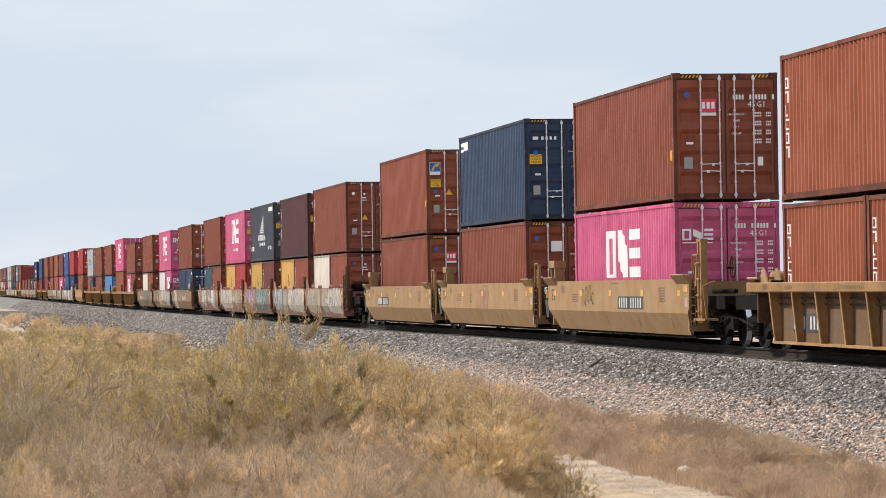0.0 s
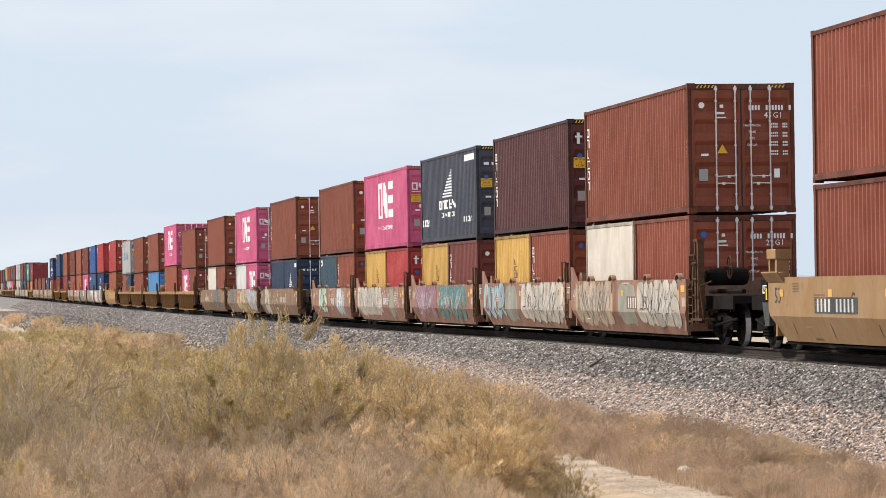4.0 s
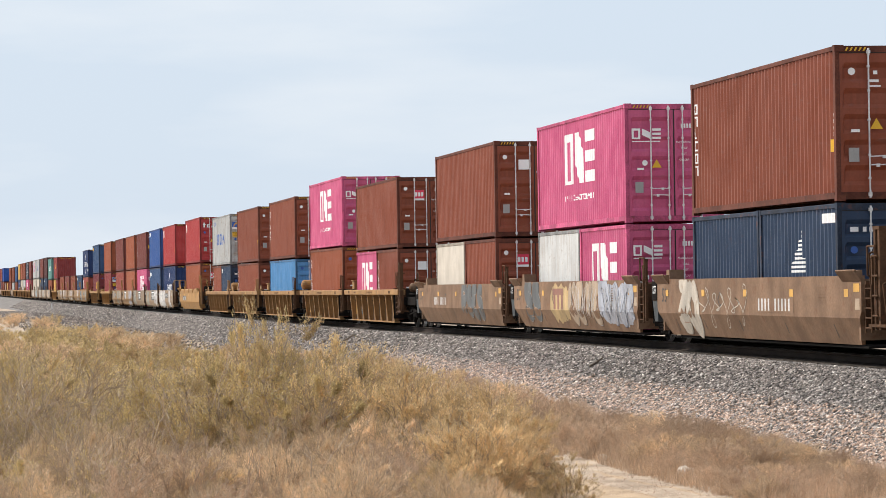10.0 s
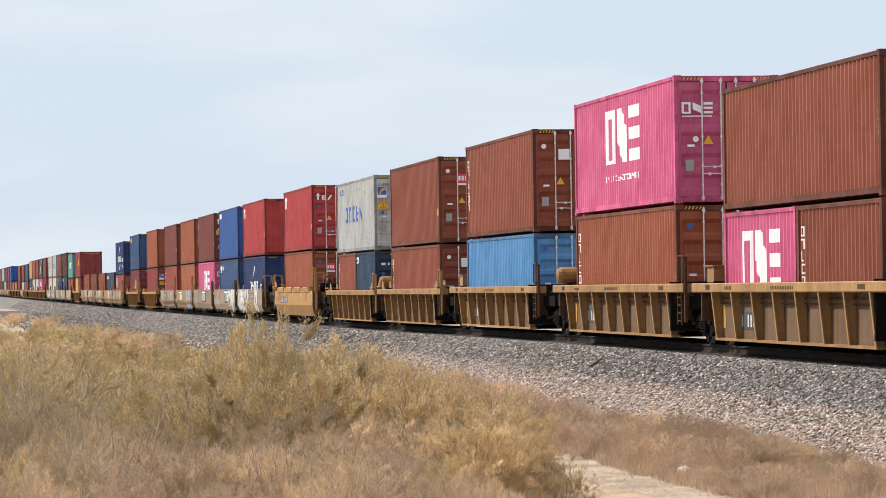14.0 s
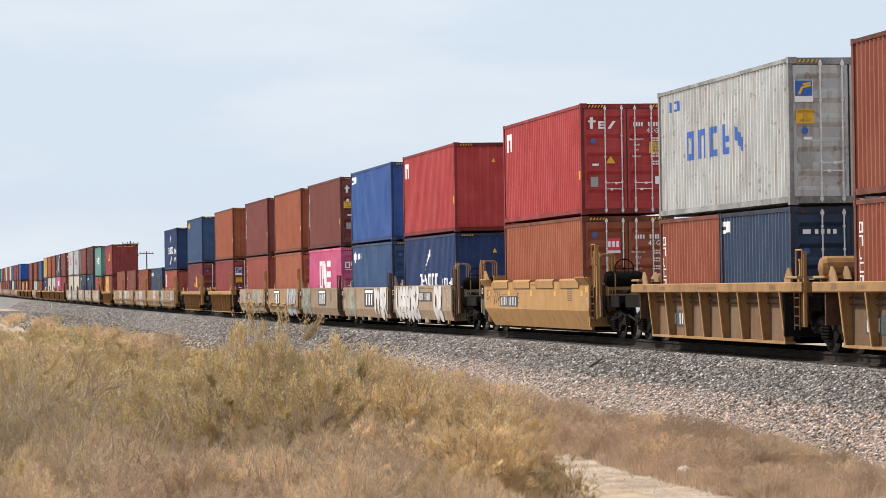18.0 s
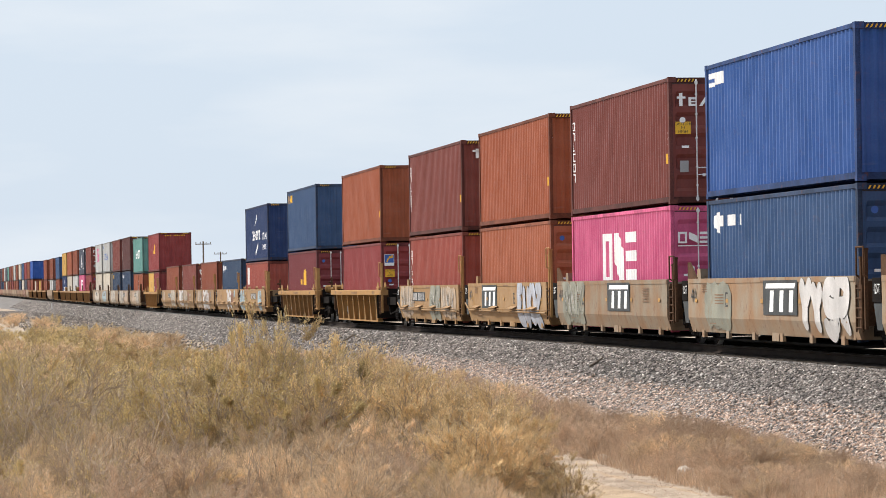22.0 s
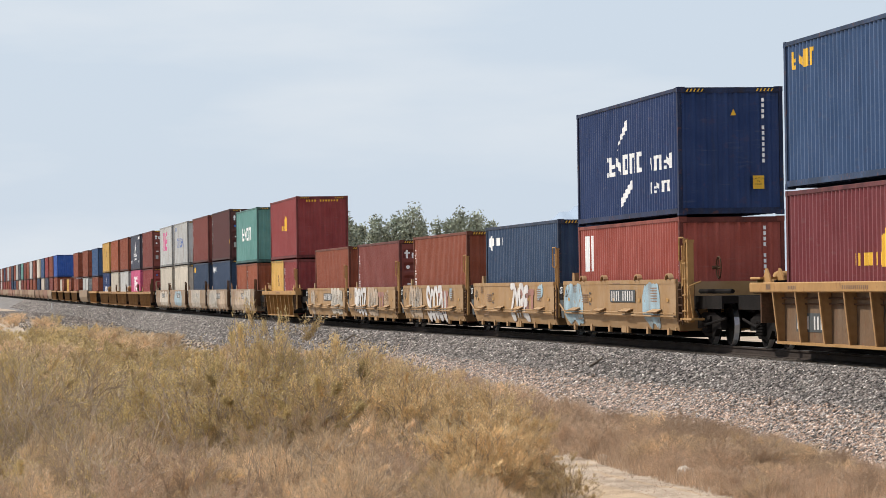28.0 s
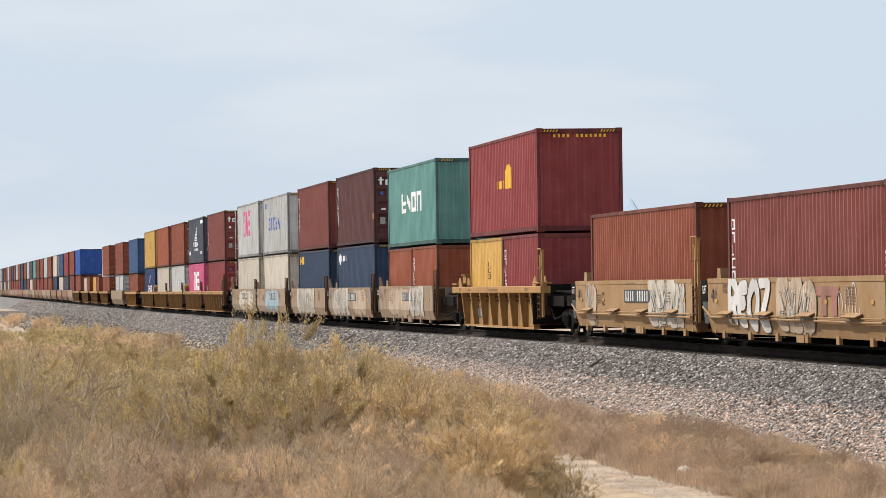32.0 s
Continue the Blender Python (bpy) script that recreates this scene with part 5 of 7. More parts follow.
def well_car(form, hue, length, front, back, tags="", sprays=(), seed=1, full=True, joint=(True, True)):
    """One platform of a well car; origin on the rail top under its middle. front and back: metres from the well to the next platform's joint."""
    mat = {"TAN": TAN, "UMBER": UMBER, "GOLD": GOLD, "DUST": DUST, "RUST": RUST}[hue]
    spray = bool(sprays)
    car = tagged(new("well_car"), f"{HUE_CAR[hue]} {CAR_LABEL[form]}" + (", sprayed with graffiti" if spray else ", weathered"), "rail car", "well cars of the train")
    half = Matrix.Rotation(math.pi, 4, "Z")
    h = length / 2
    well = 12.6 if form == "rib" else length             # the well itself, shorter than the chords of a ribbed car
    e = well / 2
    if form in ("tub", "hatch"):
        for m in (None, half):
            part("side_wall", once(("tub", length), lambda: tub_side(length)), mat, car, at=m)
    elif form in ("box", "flap"):
        for m in (None, half):
            part("side_wall", once(("box", length), lambda: box_side(length)), mat, car, at=m)
        if form == "flap" and full:
            for y in (-0.36, -0.12, 0.12, 0.36):
                part("hood", once("flap", flap), mat, car, "sloping sun-bleached steel hood", at=Matrix.Translation((0, y * length, 0)))
            part("brake_pipe", once(("pipe", length), lambda: Mesher().pipe([(-WIDE - 0.05, -h, 0.62), (-WIDE - 0.05, h - 0.5, 0.64), (-WIDE - 0.05, h + 0.3, 0.86)], 0.022).pipe([(-WIDE - 0.05, -h, 0.69), (-WIDE - 0.05, h, 0.7)], 0.014)), mat, car)
    else:
        for m in (None, half):
            part("web_plate", once(("web", well), lambda: Mesher().box(-WIDE + 0.24, -e + 0.1, 0.17, -WIDE + 0.28, e - 0.1, 1.16)), WEB if hue != "GOLD" or "b" in tags else OCHRE, car, "recessed web plate, grimy and shade-darkened", at=m)
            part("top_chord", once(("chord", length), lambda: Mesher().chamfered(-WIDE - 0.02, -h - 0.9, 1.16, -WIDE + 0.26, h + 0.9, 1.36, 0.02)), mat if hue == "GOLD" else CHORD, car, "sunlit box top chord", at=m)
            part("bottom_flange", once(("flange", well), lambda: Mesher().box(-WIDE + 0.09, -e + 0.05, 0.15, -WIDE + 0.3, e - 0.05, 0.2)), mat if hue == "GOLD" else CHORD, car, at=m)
            part("brake_pipe", once(("rods", well), lambda: Mesher().tube((-WIDE + 0.2, -e, 1.05), (-WIDE + 0.2, e, 1.05), 0.02).tube((-WIDE + 0.2, -e, 0.94), (-WIDE + 0.2, e, 0.94), 0.016)), POSTS, car, at=m)
            n = 7
            for i in range(n + 1):
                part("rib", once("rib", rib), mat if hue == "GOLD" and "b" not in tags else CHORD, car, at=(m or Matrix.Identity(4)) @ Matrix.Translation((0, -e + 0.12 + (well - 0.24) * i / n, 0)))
    if form == "hatch" and full:
        for y in (-0.34, -0.12, 0.1, 0.32):
            part("rounded_cover", once("hatch", hatch), mat, car, at=Matrix.Translation((0, y * length, 0)))
    part("well_floor", once(("floor", well), lambda: Mesher().box(-1.25, -e + 0.4, 0.15, 1.25, e - 0.4, 0.186)), STEEL, car)
    for sy, reach, jt in ((-1, front, joint[0]), (1, back, joint[1])):
        far = min(reach - 0.22, 3.2)
        y0, y1 = sorted((sy * (e - 0.3), sy * (h + far)))
        near, outer = sorted((sy * (e - 0.1), sy * e)) if form == "rib" else sorted((sy * (e - 0.42), sy * (e - 0.3)))
        part("bulkhead", Mesher().box(-WIDE + 0.07, near, 0.3, WIDE - 0.07, outer, LIP - 0.06), STEEL if form == "rib" else mat, car)
        deck = Mesher().box(-1.15, y0, 0.92, 1.15, y1, 1.08)
        deck.box(-0.32, y0, 0.62, 0.32, y1, 0.93)
        for sx in (-1, 1):
            deck.prism([(sx * 1.15, 1.08), (sx * 1.15, 0.8), (sx * 1.19, 0.8), (sx * 1.19, 1.08)][::sx], "y", y0, y1)
        part("end_platform", deck, STEEL, car)
        if full:
            stub = Mesher()
            stub.box(-WIDE + 0.03, *sorted((sy * (h + 0.12), sy * (h + 0.2)))[:1], 0.55, -1.1, sorted((sy * (h + 0.12), sy * (h + 0.2)))[1], LIP - 0.1)
            part("end_post", stub, POSTS, car)
            at = h + min(0.75, far - 0.25)
            if sy < 0:
                part("ladder", once(("ladder", form == "rib"), lambda: ladder(1.3)), POSTS, car, "narrow steel side ladder", at=Matrix.Translation((0.04, sy * (h + 0.45 if far > 0.7 else h + 0.2), 0)))
                for d in (-0.14, 0.14):
                    part("upright_post", once(("tall_post", hue == "GOLD" or form == "flap", d > 0), lambda: tall_post((2.35 if hue == "GOLD" or form == "flap" else 1.95) - (0.15 if d > 0 else 0))), (GOLD if hue == "GOLD" or form == "flap" else CHORD if hue == "TAN" else POSTS), car, at=Matrix.Translation((0, sy * at + d, 0)))
                part("grab_iron", once(("grab_iron", hue == "GOLD" or form == "flap"), lambda: grab_iron(2.37 if hue == "GOLD" or form == "flap" else 1.97)), (GOLD if hue == "GOLD" or form == "flap" else CHORD if hue == "TAN" else POSTS), car, "bent pipe grab iron", at=Matrix.Translation((0, sy * at, 0)))
            elif form != "rib":
                if hue in ("RUST", "DUST") or form == "hatch":
                    part("corner_gusset", once("corner_gusset", lambda: Mesher().prism([(-0.75, LIP - 0.02), (0.1, LIP - 0.02), (0.1, LIP + 0.36), (-0.02, LIP + 0.36)][::-1], "x", -WIDE + 0.02, -WIDE + 0.07)), POSTS if hue == "DUST" else mat, car, "triangular end gusset plate", at=Matrix.Translation((0, h, 0)))
                post = part("end_bolster", once("end_bolster", end_bolster), mat if hue == "RUST" else SLATE, car, "dark slate end bolster" if hue != "RUST" else "", at=Matrix.Translation((0, h, 0)))
                part("capacity_plate", once("capacity_plate", lambda: Mesher().chamfered(-WIDE - 0.012, 0.03, 0.98, -WIDE + 0.02, 0.56, 1.42, 0.008)), UMBER if hue == "RUST" else STEEL, post, "dark plate with white figures")
                if hue == "TAN" and form == "tub":
                    part("plate_edge", once("plate_edge", lambda: Mesher().box(-WIDE - 0.016, 0.045, 1.01, -WIDE - 0.0125, 0.16, 1.25)), YELLOW, post, "yellow reflective strip")
                tx = words("125T", 0.13, WHITE, post, (0, 0, 0), "plate_figure")
                tx.matrix_basis = Matrix.Translation((-WIDE - 0.016, 0.27, 1.14)) @ Matrix.Rotation(radians(-90), 4, "Z") @ Matrix.Rotation(radians(90), 4, "X") @ Matrix.Diagonal((0.19, 0.25, 0.19, 1))
                if form == "tub" and hue == "TAN":
                    part("equipment_frame", once("portal", portal), mat, car, "welded tan equipment frame", at=Matrix.Translation((0, h + 0.25, 0)))
                else:
                    part("equipment_cover", once("cover_box", cover_box), mat, car, "small tan equipment cover", at=Matrix.Translation((0, h + 0.3, 0)))
            if form == "rib" and hue != "UMBER":
                part("chord_bracket", once(("chord_bracket", sy), lambda: chord_bracket() if sy < 0 else mirrored(chord_bracket())), mat, car, "triangular bracket with a small shelf", at=Matrix.Translation((0, sy * (h - 0.05), 0)))
            if form in ("tub", "hatch") and hue in ("TAN", "UMBER", "GOLD"):
                part("end_wing", once(("end_wing", sy), lambda: end_wing(sy)), mat, car, "sloping plate over the end of the side", at=Matrix.Translation((0, sy * h, 0)))
            if hue == "RUST" or "h" in tags:
                for f in ((0.1, 0.3) if sy > 0 else (0.2, 0.45)):
                    part("lip_bracket", once("lip_bracket", lip_bracket), mat, car, at=Matrix.Translation((0, sy * f * length, 0)))
            part("brake_rigging", Mesher().tube((-0.9, sy * (h - 0.1), 1.18), (-0.9, sy * (h + far - 0.2), 1.18), 0.05, 8).tube((-0.5, sy * (h - 0.1), 0.82), (-0.5, sy * (h + far), 0.75), 0.03).pipe([(-1.1, sy * h, 0.9), (-1.2, sy * (h + 0.5 * far), 0.45), (-1.1, sy * (h + far), 0.6)], 0.028), STEEL, car, "brake rods and hose")
        if full and jt and sy > 0 and form == "rib":
            if seed % 2:
                part("air_reservoir", once("air_tank", air_tank), CHORD, car, "round air reservoir", at=Matrix.Translation((-0.1, h + 0.55, 1.62)) @ Matrix.Scale(1.1, 4))
                part("reservoir_cradle", once("cradle", lambda: Mesher().box(-1.2, -0.16, 1.08, -0.9, 0.16, 1.42).box(-0.7, -0.16, 1.08, -0.4, 0.16, 1.42)), POSTS, car, at=Matrix.Translation((0, h + 0.55, 0)))
            else:
                part("equipment_box", once("joint_box", lambda: Mesher().chamfered(-1.2, -0.35, 1.36, -0.7, 0.3, 1.72, 0.02).box(-1.24, -0.4, 1.72, -0.66, 0.35, 1.75).box(-1.1, -0.2, 1.08, -0.8, 0.15, 1.36)), CHORD, car, "small lidded rust-coloured box", at=Matrix.Translation((0, h + 0.4, 0)))
        if not jt:
            part("coupler", once(("coupler"), coupler), STEEL, car, at=Matrix.Translation((0, sy * (h + reach - 0.3), 0)))
            truck(car, sy * (h + min(reach * 0.55, 1.5)), full)
            if full:
                if form in ("box", "hatch", "rib") or hue == "RUST":
                    part("air_reservoir", once("air_tank", air_tank), STEEL if form in ("tub", "hatch", "box") else mat, car, "round air reservoir", at=Matrix.Translation((0, sy * (h + 0.75), 1.5 if form != "rib" else 1.42)) @ Matrix.Scale(1.0 if form != "rib" else 0.85, 4))
                wheel_turn = Matrix.Rotation(0 if sy < 0 else math.pi, 4, "Z")
                if form in ("box", "hatch"):
                    for d in (0.5, 1.05):
                        part("upright_post", once("wide_post", lambda: Mesher().chamfered(-WIDE + 0.07, -0.075, 0.55, -WIDE + 0.12, 0.075, 2.16, 0.01)), UMBER, car, at=Matrix.Translation((0, sy * (h + d), 0)))
                    for d in (0.35, 0.75, 1.15):
                        part("guard_rail", once("guard_rail", guard_rail), mat, car, "bent pipe guard rail", at=Matrix.Translation((0, sy * (h + d), 0)))
                    part("brake_wheel", once("brake_wheel", brake_wheel), STEEL, car, "spoked hand brake wheel", at=Matrix.Translation((0, sy * (h + 1.6), 1.75)) @ wheel_turn)
                elif sy < 0:
                    part("step_frame", once("step_frame", step_frame), (GOLD if hue == "GOLD" or form == "flap" else CHORD if hue == "TAN" else POSTS), car, "tall welded end step frame", at=Matrix.Translation((0, sy * (h + 1.0), 0)))
                    part("brake_wheel", once("brake_wheel_side", lambda: brake_wheel(0.0)), POSTS, car, "spoked hand brake wheel", at=Matrix.Translation((-0.85, sy * (h + 1.5), 1.7)) @ Matrix.Rotation(math.pi / 2, 4, "Z"))
        elif sy < 0:
            truck(car, -(h + reach), full)
    if full:
        surf = -WIDE - 0.016 if form in ("box", "flap") else (-WIDE - 0.004 if form != "rib" else -WIDE + 0.232)

        def flat(name, rects, m, label=""):
            sh = Mesher()
            x = surf - {"number_panel": 0.0005, "faded_mark": 0.001, "data_stencil": 0.0015, "owner_panel": 0.002, "end_label": 0.002}.get(name, 0.0025)
            for y, z, w, t in rects:
                sh.add([(x, y + w, z), (x, y, z), (x, y, z + t), (x, y + w, z + t)], [(0, 1, 2, 3)])
            return part(name, sh, m, car, label)
        rng = random.Random(seed)
        if form in ("tub", "hatch"):
            for f in (0.12, 0.33, 0.55, 0.74, 0.9):
                sl = Mesher()
                za, zb = 0.3 + 0.1 * rng.random(), 0.58
                sl.add([(-tub_x(za) - 0.004, 0.025, za), (-tub_x(za) - 0.004, -0.025, za), (-tub_x(zb) - 0.004, -0.02, zb), (-tub_x(zb) - 0.004, 0.02, zb)], [(0, 1, 2, 3)])
                part("drain_slot", sl, BLACK, car, at=Matrix.Translation((0, -h + f * length, 0)))
        if form in ("tub", "hatch"):
            flat("marker_panel", [(-h + 0.1, 1.17, 0.4, 0.15)], AMBER, "yellow reflective end marker")
            flat("end_label", [(-h + 0.1, 0.85, 0.3, 0.2)], SPRAY["s"], "small pale end label")
        ny = length * rng.uniform(-0.2, -0.06)
        if form == "tub" and hue in ("TAN", "UMBER"):
            ny = h - (0.38 if "m" in tags else 0.72) * length + 1.1
        if form in ("box", "flap"):
            ny = h - (0.46 if "m" in tags else 0.68) * length + 1.1
        if form == "hatch":
            ny = h - 0.29 * length
        if "t" in tags:
            f0, wd = (0.355, 1.6) if hue == "UMBER" else (0.45, 1.9) if form == "tub" else (0.62, 2.2)
            y0_ = h - f0 * length - wd
            flat("faded_mark", [(y0_, 1.1, wd, 0.17)] + [(y0_ + wd * f_, 0.72, 0.17 * wd, 0.38) for f_ in (0.06, 0.4, 0.74)], SPRAY["r"], "faded maroon block mark")
        if form != "rib" and not ("Q" in tags or "t" in tags):
            nz = 0.77 if form in ("tub", "hatch") else 0.93
            flat("number_panel", [(ny - 1.1, nz, 3.0, 0.3)], UMBER if hue in ("RUST", "UMBER") else SLATE, "dark panel of the car number")
            sh = Mesher()
            for i in range(10):
                if i != 4:
                    y = ny + 1.6 - 0.27 * i
                    sh.add([(surf - 0.003, y + 0.12, nz + 0.03), (surf - 0.003, y, nz + 0.03), (surf - 0.003, y, nz + 0.27), (surf - 0.003, y + 0.12, nz + 0.27)], [(0, 1, 2, 3)])
            tagged(part("number_mark", sh, SPRAY["w"], car, "white bars of the car number"), kind="stuff")
        if form != "rib":
            for f in (0.05, 0.28, 0.5, 0.72, 0.93):
                flat("reflector", [(-h + length * f, 1.08, 0.28, 0.14) if form in ("tub", "hatch") else (-h + length * f, 0.95, 0.2, 0.08)], AMBER if form in ("tub", "hatch") else SPRAY["o"], "yellow reflective patch")
            tagged(flat("data_stencil", [(-0.36 * length, 1.25 - 0.06 * i, 0.7, 0.025) for i in range(6)] + [(0.25 * length, 1.1 - 0.06 * i, 0.8, 0.025) for i in range(4)] + [(0.36 * length, 1.32 - 0.05 * i, 0.5, 0.02) for i in range(4)] + [(-0.05 * length, 1.37, 0.9, 0.03), (0.3 * length, 0.5, 0.6, 0.02)], UMBER if hue != "RUST" else SPRAY["c"], "faded stencil rows"), kind="stuff")
            for text_, f_, z_ in (("40" if length < 15 else "53", 0.045, 0.95), ("E" if form != "tub" else "C", 0.62 if "q" in tags else 0.27 if form in ("flap", "box") else 0.36, 0.86)):
                tx = words(text_, 0.3, BLACK if hue != "RUST" else SPRAY["c"], car, (0, 0, 0), "size_stencil")
                tx.matrix_basis = Matrix.Translation((surf, h - f_ * length, z_)) @ Matrix.Rotation(radians(-90), 4, "Z") @ Matrix.Rotation(radians(90), 4, "X") @ Matrix.Diagonal((0.55, 0.45, 0.3, 1))
        else:
            for bay in (0, 2, 4, 5, 7) if hue == "UMBER" else (2, 5):
                flat("reflector", [(-e + 0.3 + (well - 0.24) * bay / 7, 0.9, 0.42, 0.2)] if bay < 7 else [(e - 0.42, 0.4, 0.2, 0.5)], AMBER if bay % 2 else SPRAY["o"], "faded yellow touch-up patch")
            tagged(part("chord_stencil", once(("chord_stencil", length), lambda: chord_stencil(length)), UMBER if hue != "UMBER" else POSTS, car, "worn stencil rows along the chord"), kind="stuff")
            flat("number_panel", [(h - 0.3 * length, 0.4, 2.4, 0.36)], SLATE, "dark panel of the car number")
            sh = Mesher()
            for i in range(9):
                if i != 4:
                    y = h - 0.3 * length + 2.2 - 0.25 * i
                    sh.add([(surf - 0.003, y + 0.11, 0.45), (surf - 0.003, y, 0.45), (surf - 0.003, y, 0.7), (surf - 0.003, y + 0.11, 0.7)], [(0, 1, 2, 3)])
            tagged(part("number_mark", sh, SPRAY["w"], car, "white bars of the car number"), kind="stuff")
            tx = words("40" if length < 15 else "53", 0.3, BLACK, car, (0, 0, 0), "size_stencil")
            tx.matrix_basis = Matrix.Translation((surf, h - 0.55 * length, 0.62)) @ Matrix.Rotation(radians(-90), 4, "Z") @ Matrix.Rotation(radians(90), 4, "X") @ Matrix.Diagonal((0.7, 0.62, 0.3, 1))
        if "Q" in tags:
            qy = h - (0.4 if "q" in tags else 0.7) * length
            flat("owner_panel", [(qy, 0.72, 2.7, 0.68)], SLATE, "dark square of the owner's mark")
            sh = Mesher()
            rects = [(0.2, 2.5, 1.24, 1.34, 0.0)] + [(a_, a_ + 0.3, 0.78, 1.2, 0.0) for a_ in (0.36, 1.12, 1.9)]
            for a_, b_, c_, d_, e_ in rects:
                sh.add([(surf - 0.004, qy + b_ - e_, c_), (surf - 0.004, qy + a_ - e_, c_), (surf - 0.004, qy + a_ - e_ - 0.08, d_), (surf - 0.004, qy + b_ - e_ - 0.08, d_)], [(0, 1, 2, 3)])
            part("owner_mark", sh, WHITE, car, "bold white striped block marks")
        surface = {"tub": "tub", "hatch": "tub", "box": "box", "flap": "box", "rib": "rib"}[form]
        for i, (style, fill_, a_, b_) in enumerate(sprays):
            # from a_ to b_ along the car, seen left to right
            y0, w = h - b_ * length, (b_ - a_) * length
            dice = random.Random(seed * 7 + i)
            if style == "thin":
                part("graffiti_scrawl", scrawl(surface, y0, y0 + w, 0.4 if dice.random() < 0.5 else 0.7, 1.36, seed + i, max(3, int(w * 1.6))), SPRAY[fill_], car, "thin looping spray scrawl")
                continue
            letters = max(1, round(w / (0.85 if style in ("fat", "pink", "puff") else 1.0)))
            edge = {"fat": BLACK, "pale": SPRAY["d"] if i % 2 else SPRAY["c"], "soft": SPRAY[fill_], "pink": SPRAY["m"], "wild": SPRAY["v"], "lit": SPRAY["w"], "puff": SPRAY[fill_], "dark": BLACK, "slate": SPRAY["w"]}[style]
            thick = style in ("fat", "pink", "puff")
            if style in ("pale", "soft", "wild"):
                part("graffiti_coat", spray_coat(surface, y0, y0 + w, 0.4 if w > 1.2 else 1.02, 1.36, dice), SPRAY[fill_], car, "ragged coat of sprayed paint")
                if style == "soft":
                    continue
            for q in range(letters):
                shape, k = spray_letter(surface, y0 + w * q / letters, (1.02 if thick else 0.94) * w / letters, 0.36 if thick else 0.48, 1.4, dice, 0.3 if style == "pink" else 0.44 if thick or style == "lit" else 0.36)
                me = shape.mesh("graffiti_letter")
                me.transform(Matrix.Translation((-0.0006 * (q % 3), 0, 0)))
                me.materials.append(SPRAY[fill_])
                me.materials.append(edge)
                me.polygons.foreach_set("material_index", [0] * k + [1] * (len(shape.f) - k))
                part("graffiti_letter", me, SPRAY[fill_], car, "bulging spray-painted shape")
            if style in ("wild", "lit"):
                for ink in ("w", "w" if style == "lit" else "h"):
                    tagged(part("graffiti_hatching", strokes(surface, y0 + 0.1, y0 + w - 0.1, 0.46, 1.38, dice, max(3, int(2.5 * w)), 0.018), SPRAY[ink], car, "thin sprayed accent strokes"), kind="stuff")
            if style == "pale":
                tagged(part("graffiti_hatching", strokes(surface, y0 + 0.1, y0 + w - 0.1, 0.42, 1.36, dice, max(4, int(4 * w)), 0.016), SPRAY["d"], car, "thin drab green spray lines"), kind="stuff")
                tagged(part("graffiti_hatching", strokes(surface, y0 + 0.1, y0 + w - 0.1, 0.5, 1.38, dice, max(3, int(3 * w)), 0.02), SPRAY["w"], car, "thin pale spray lines"), kind="stuff")
    return car

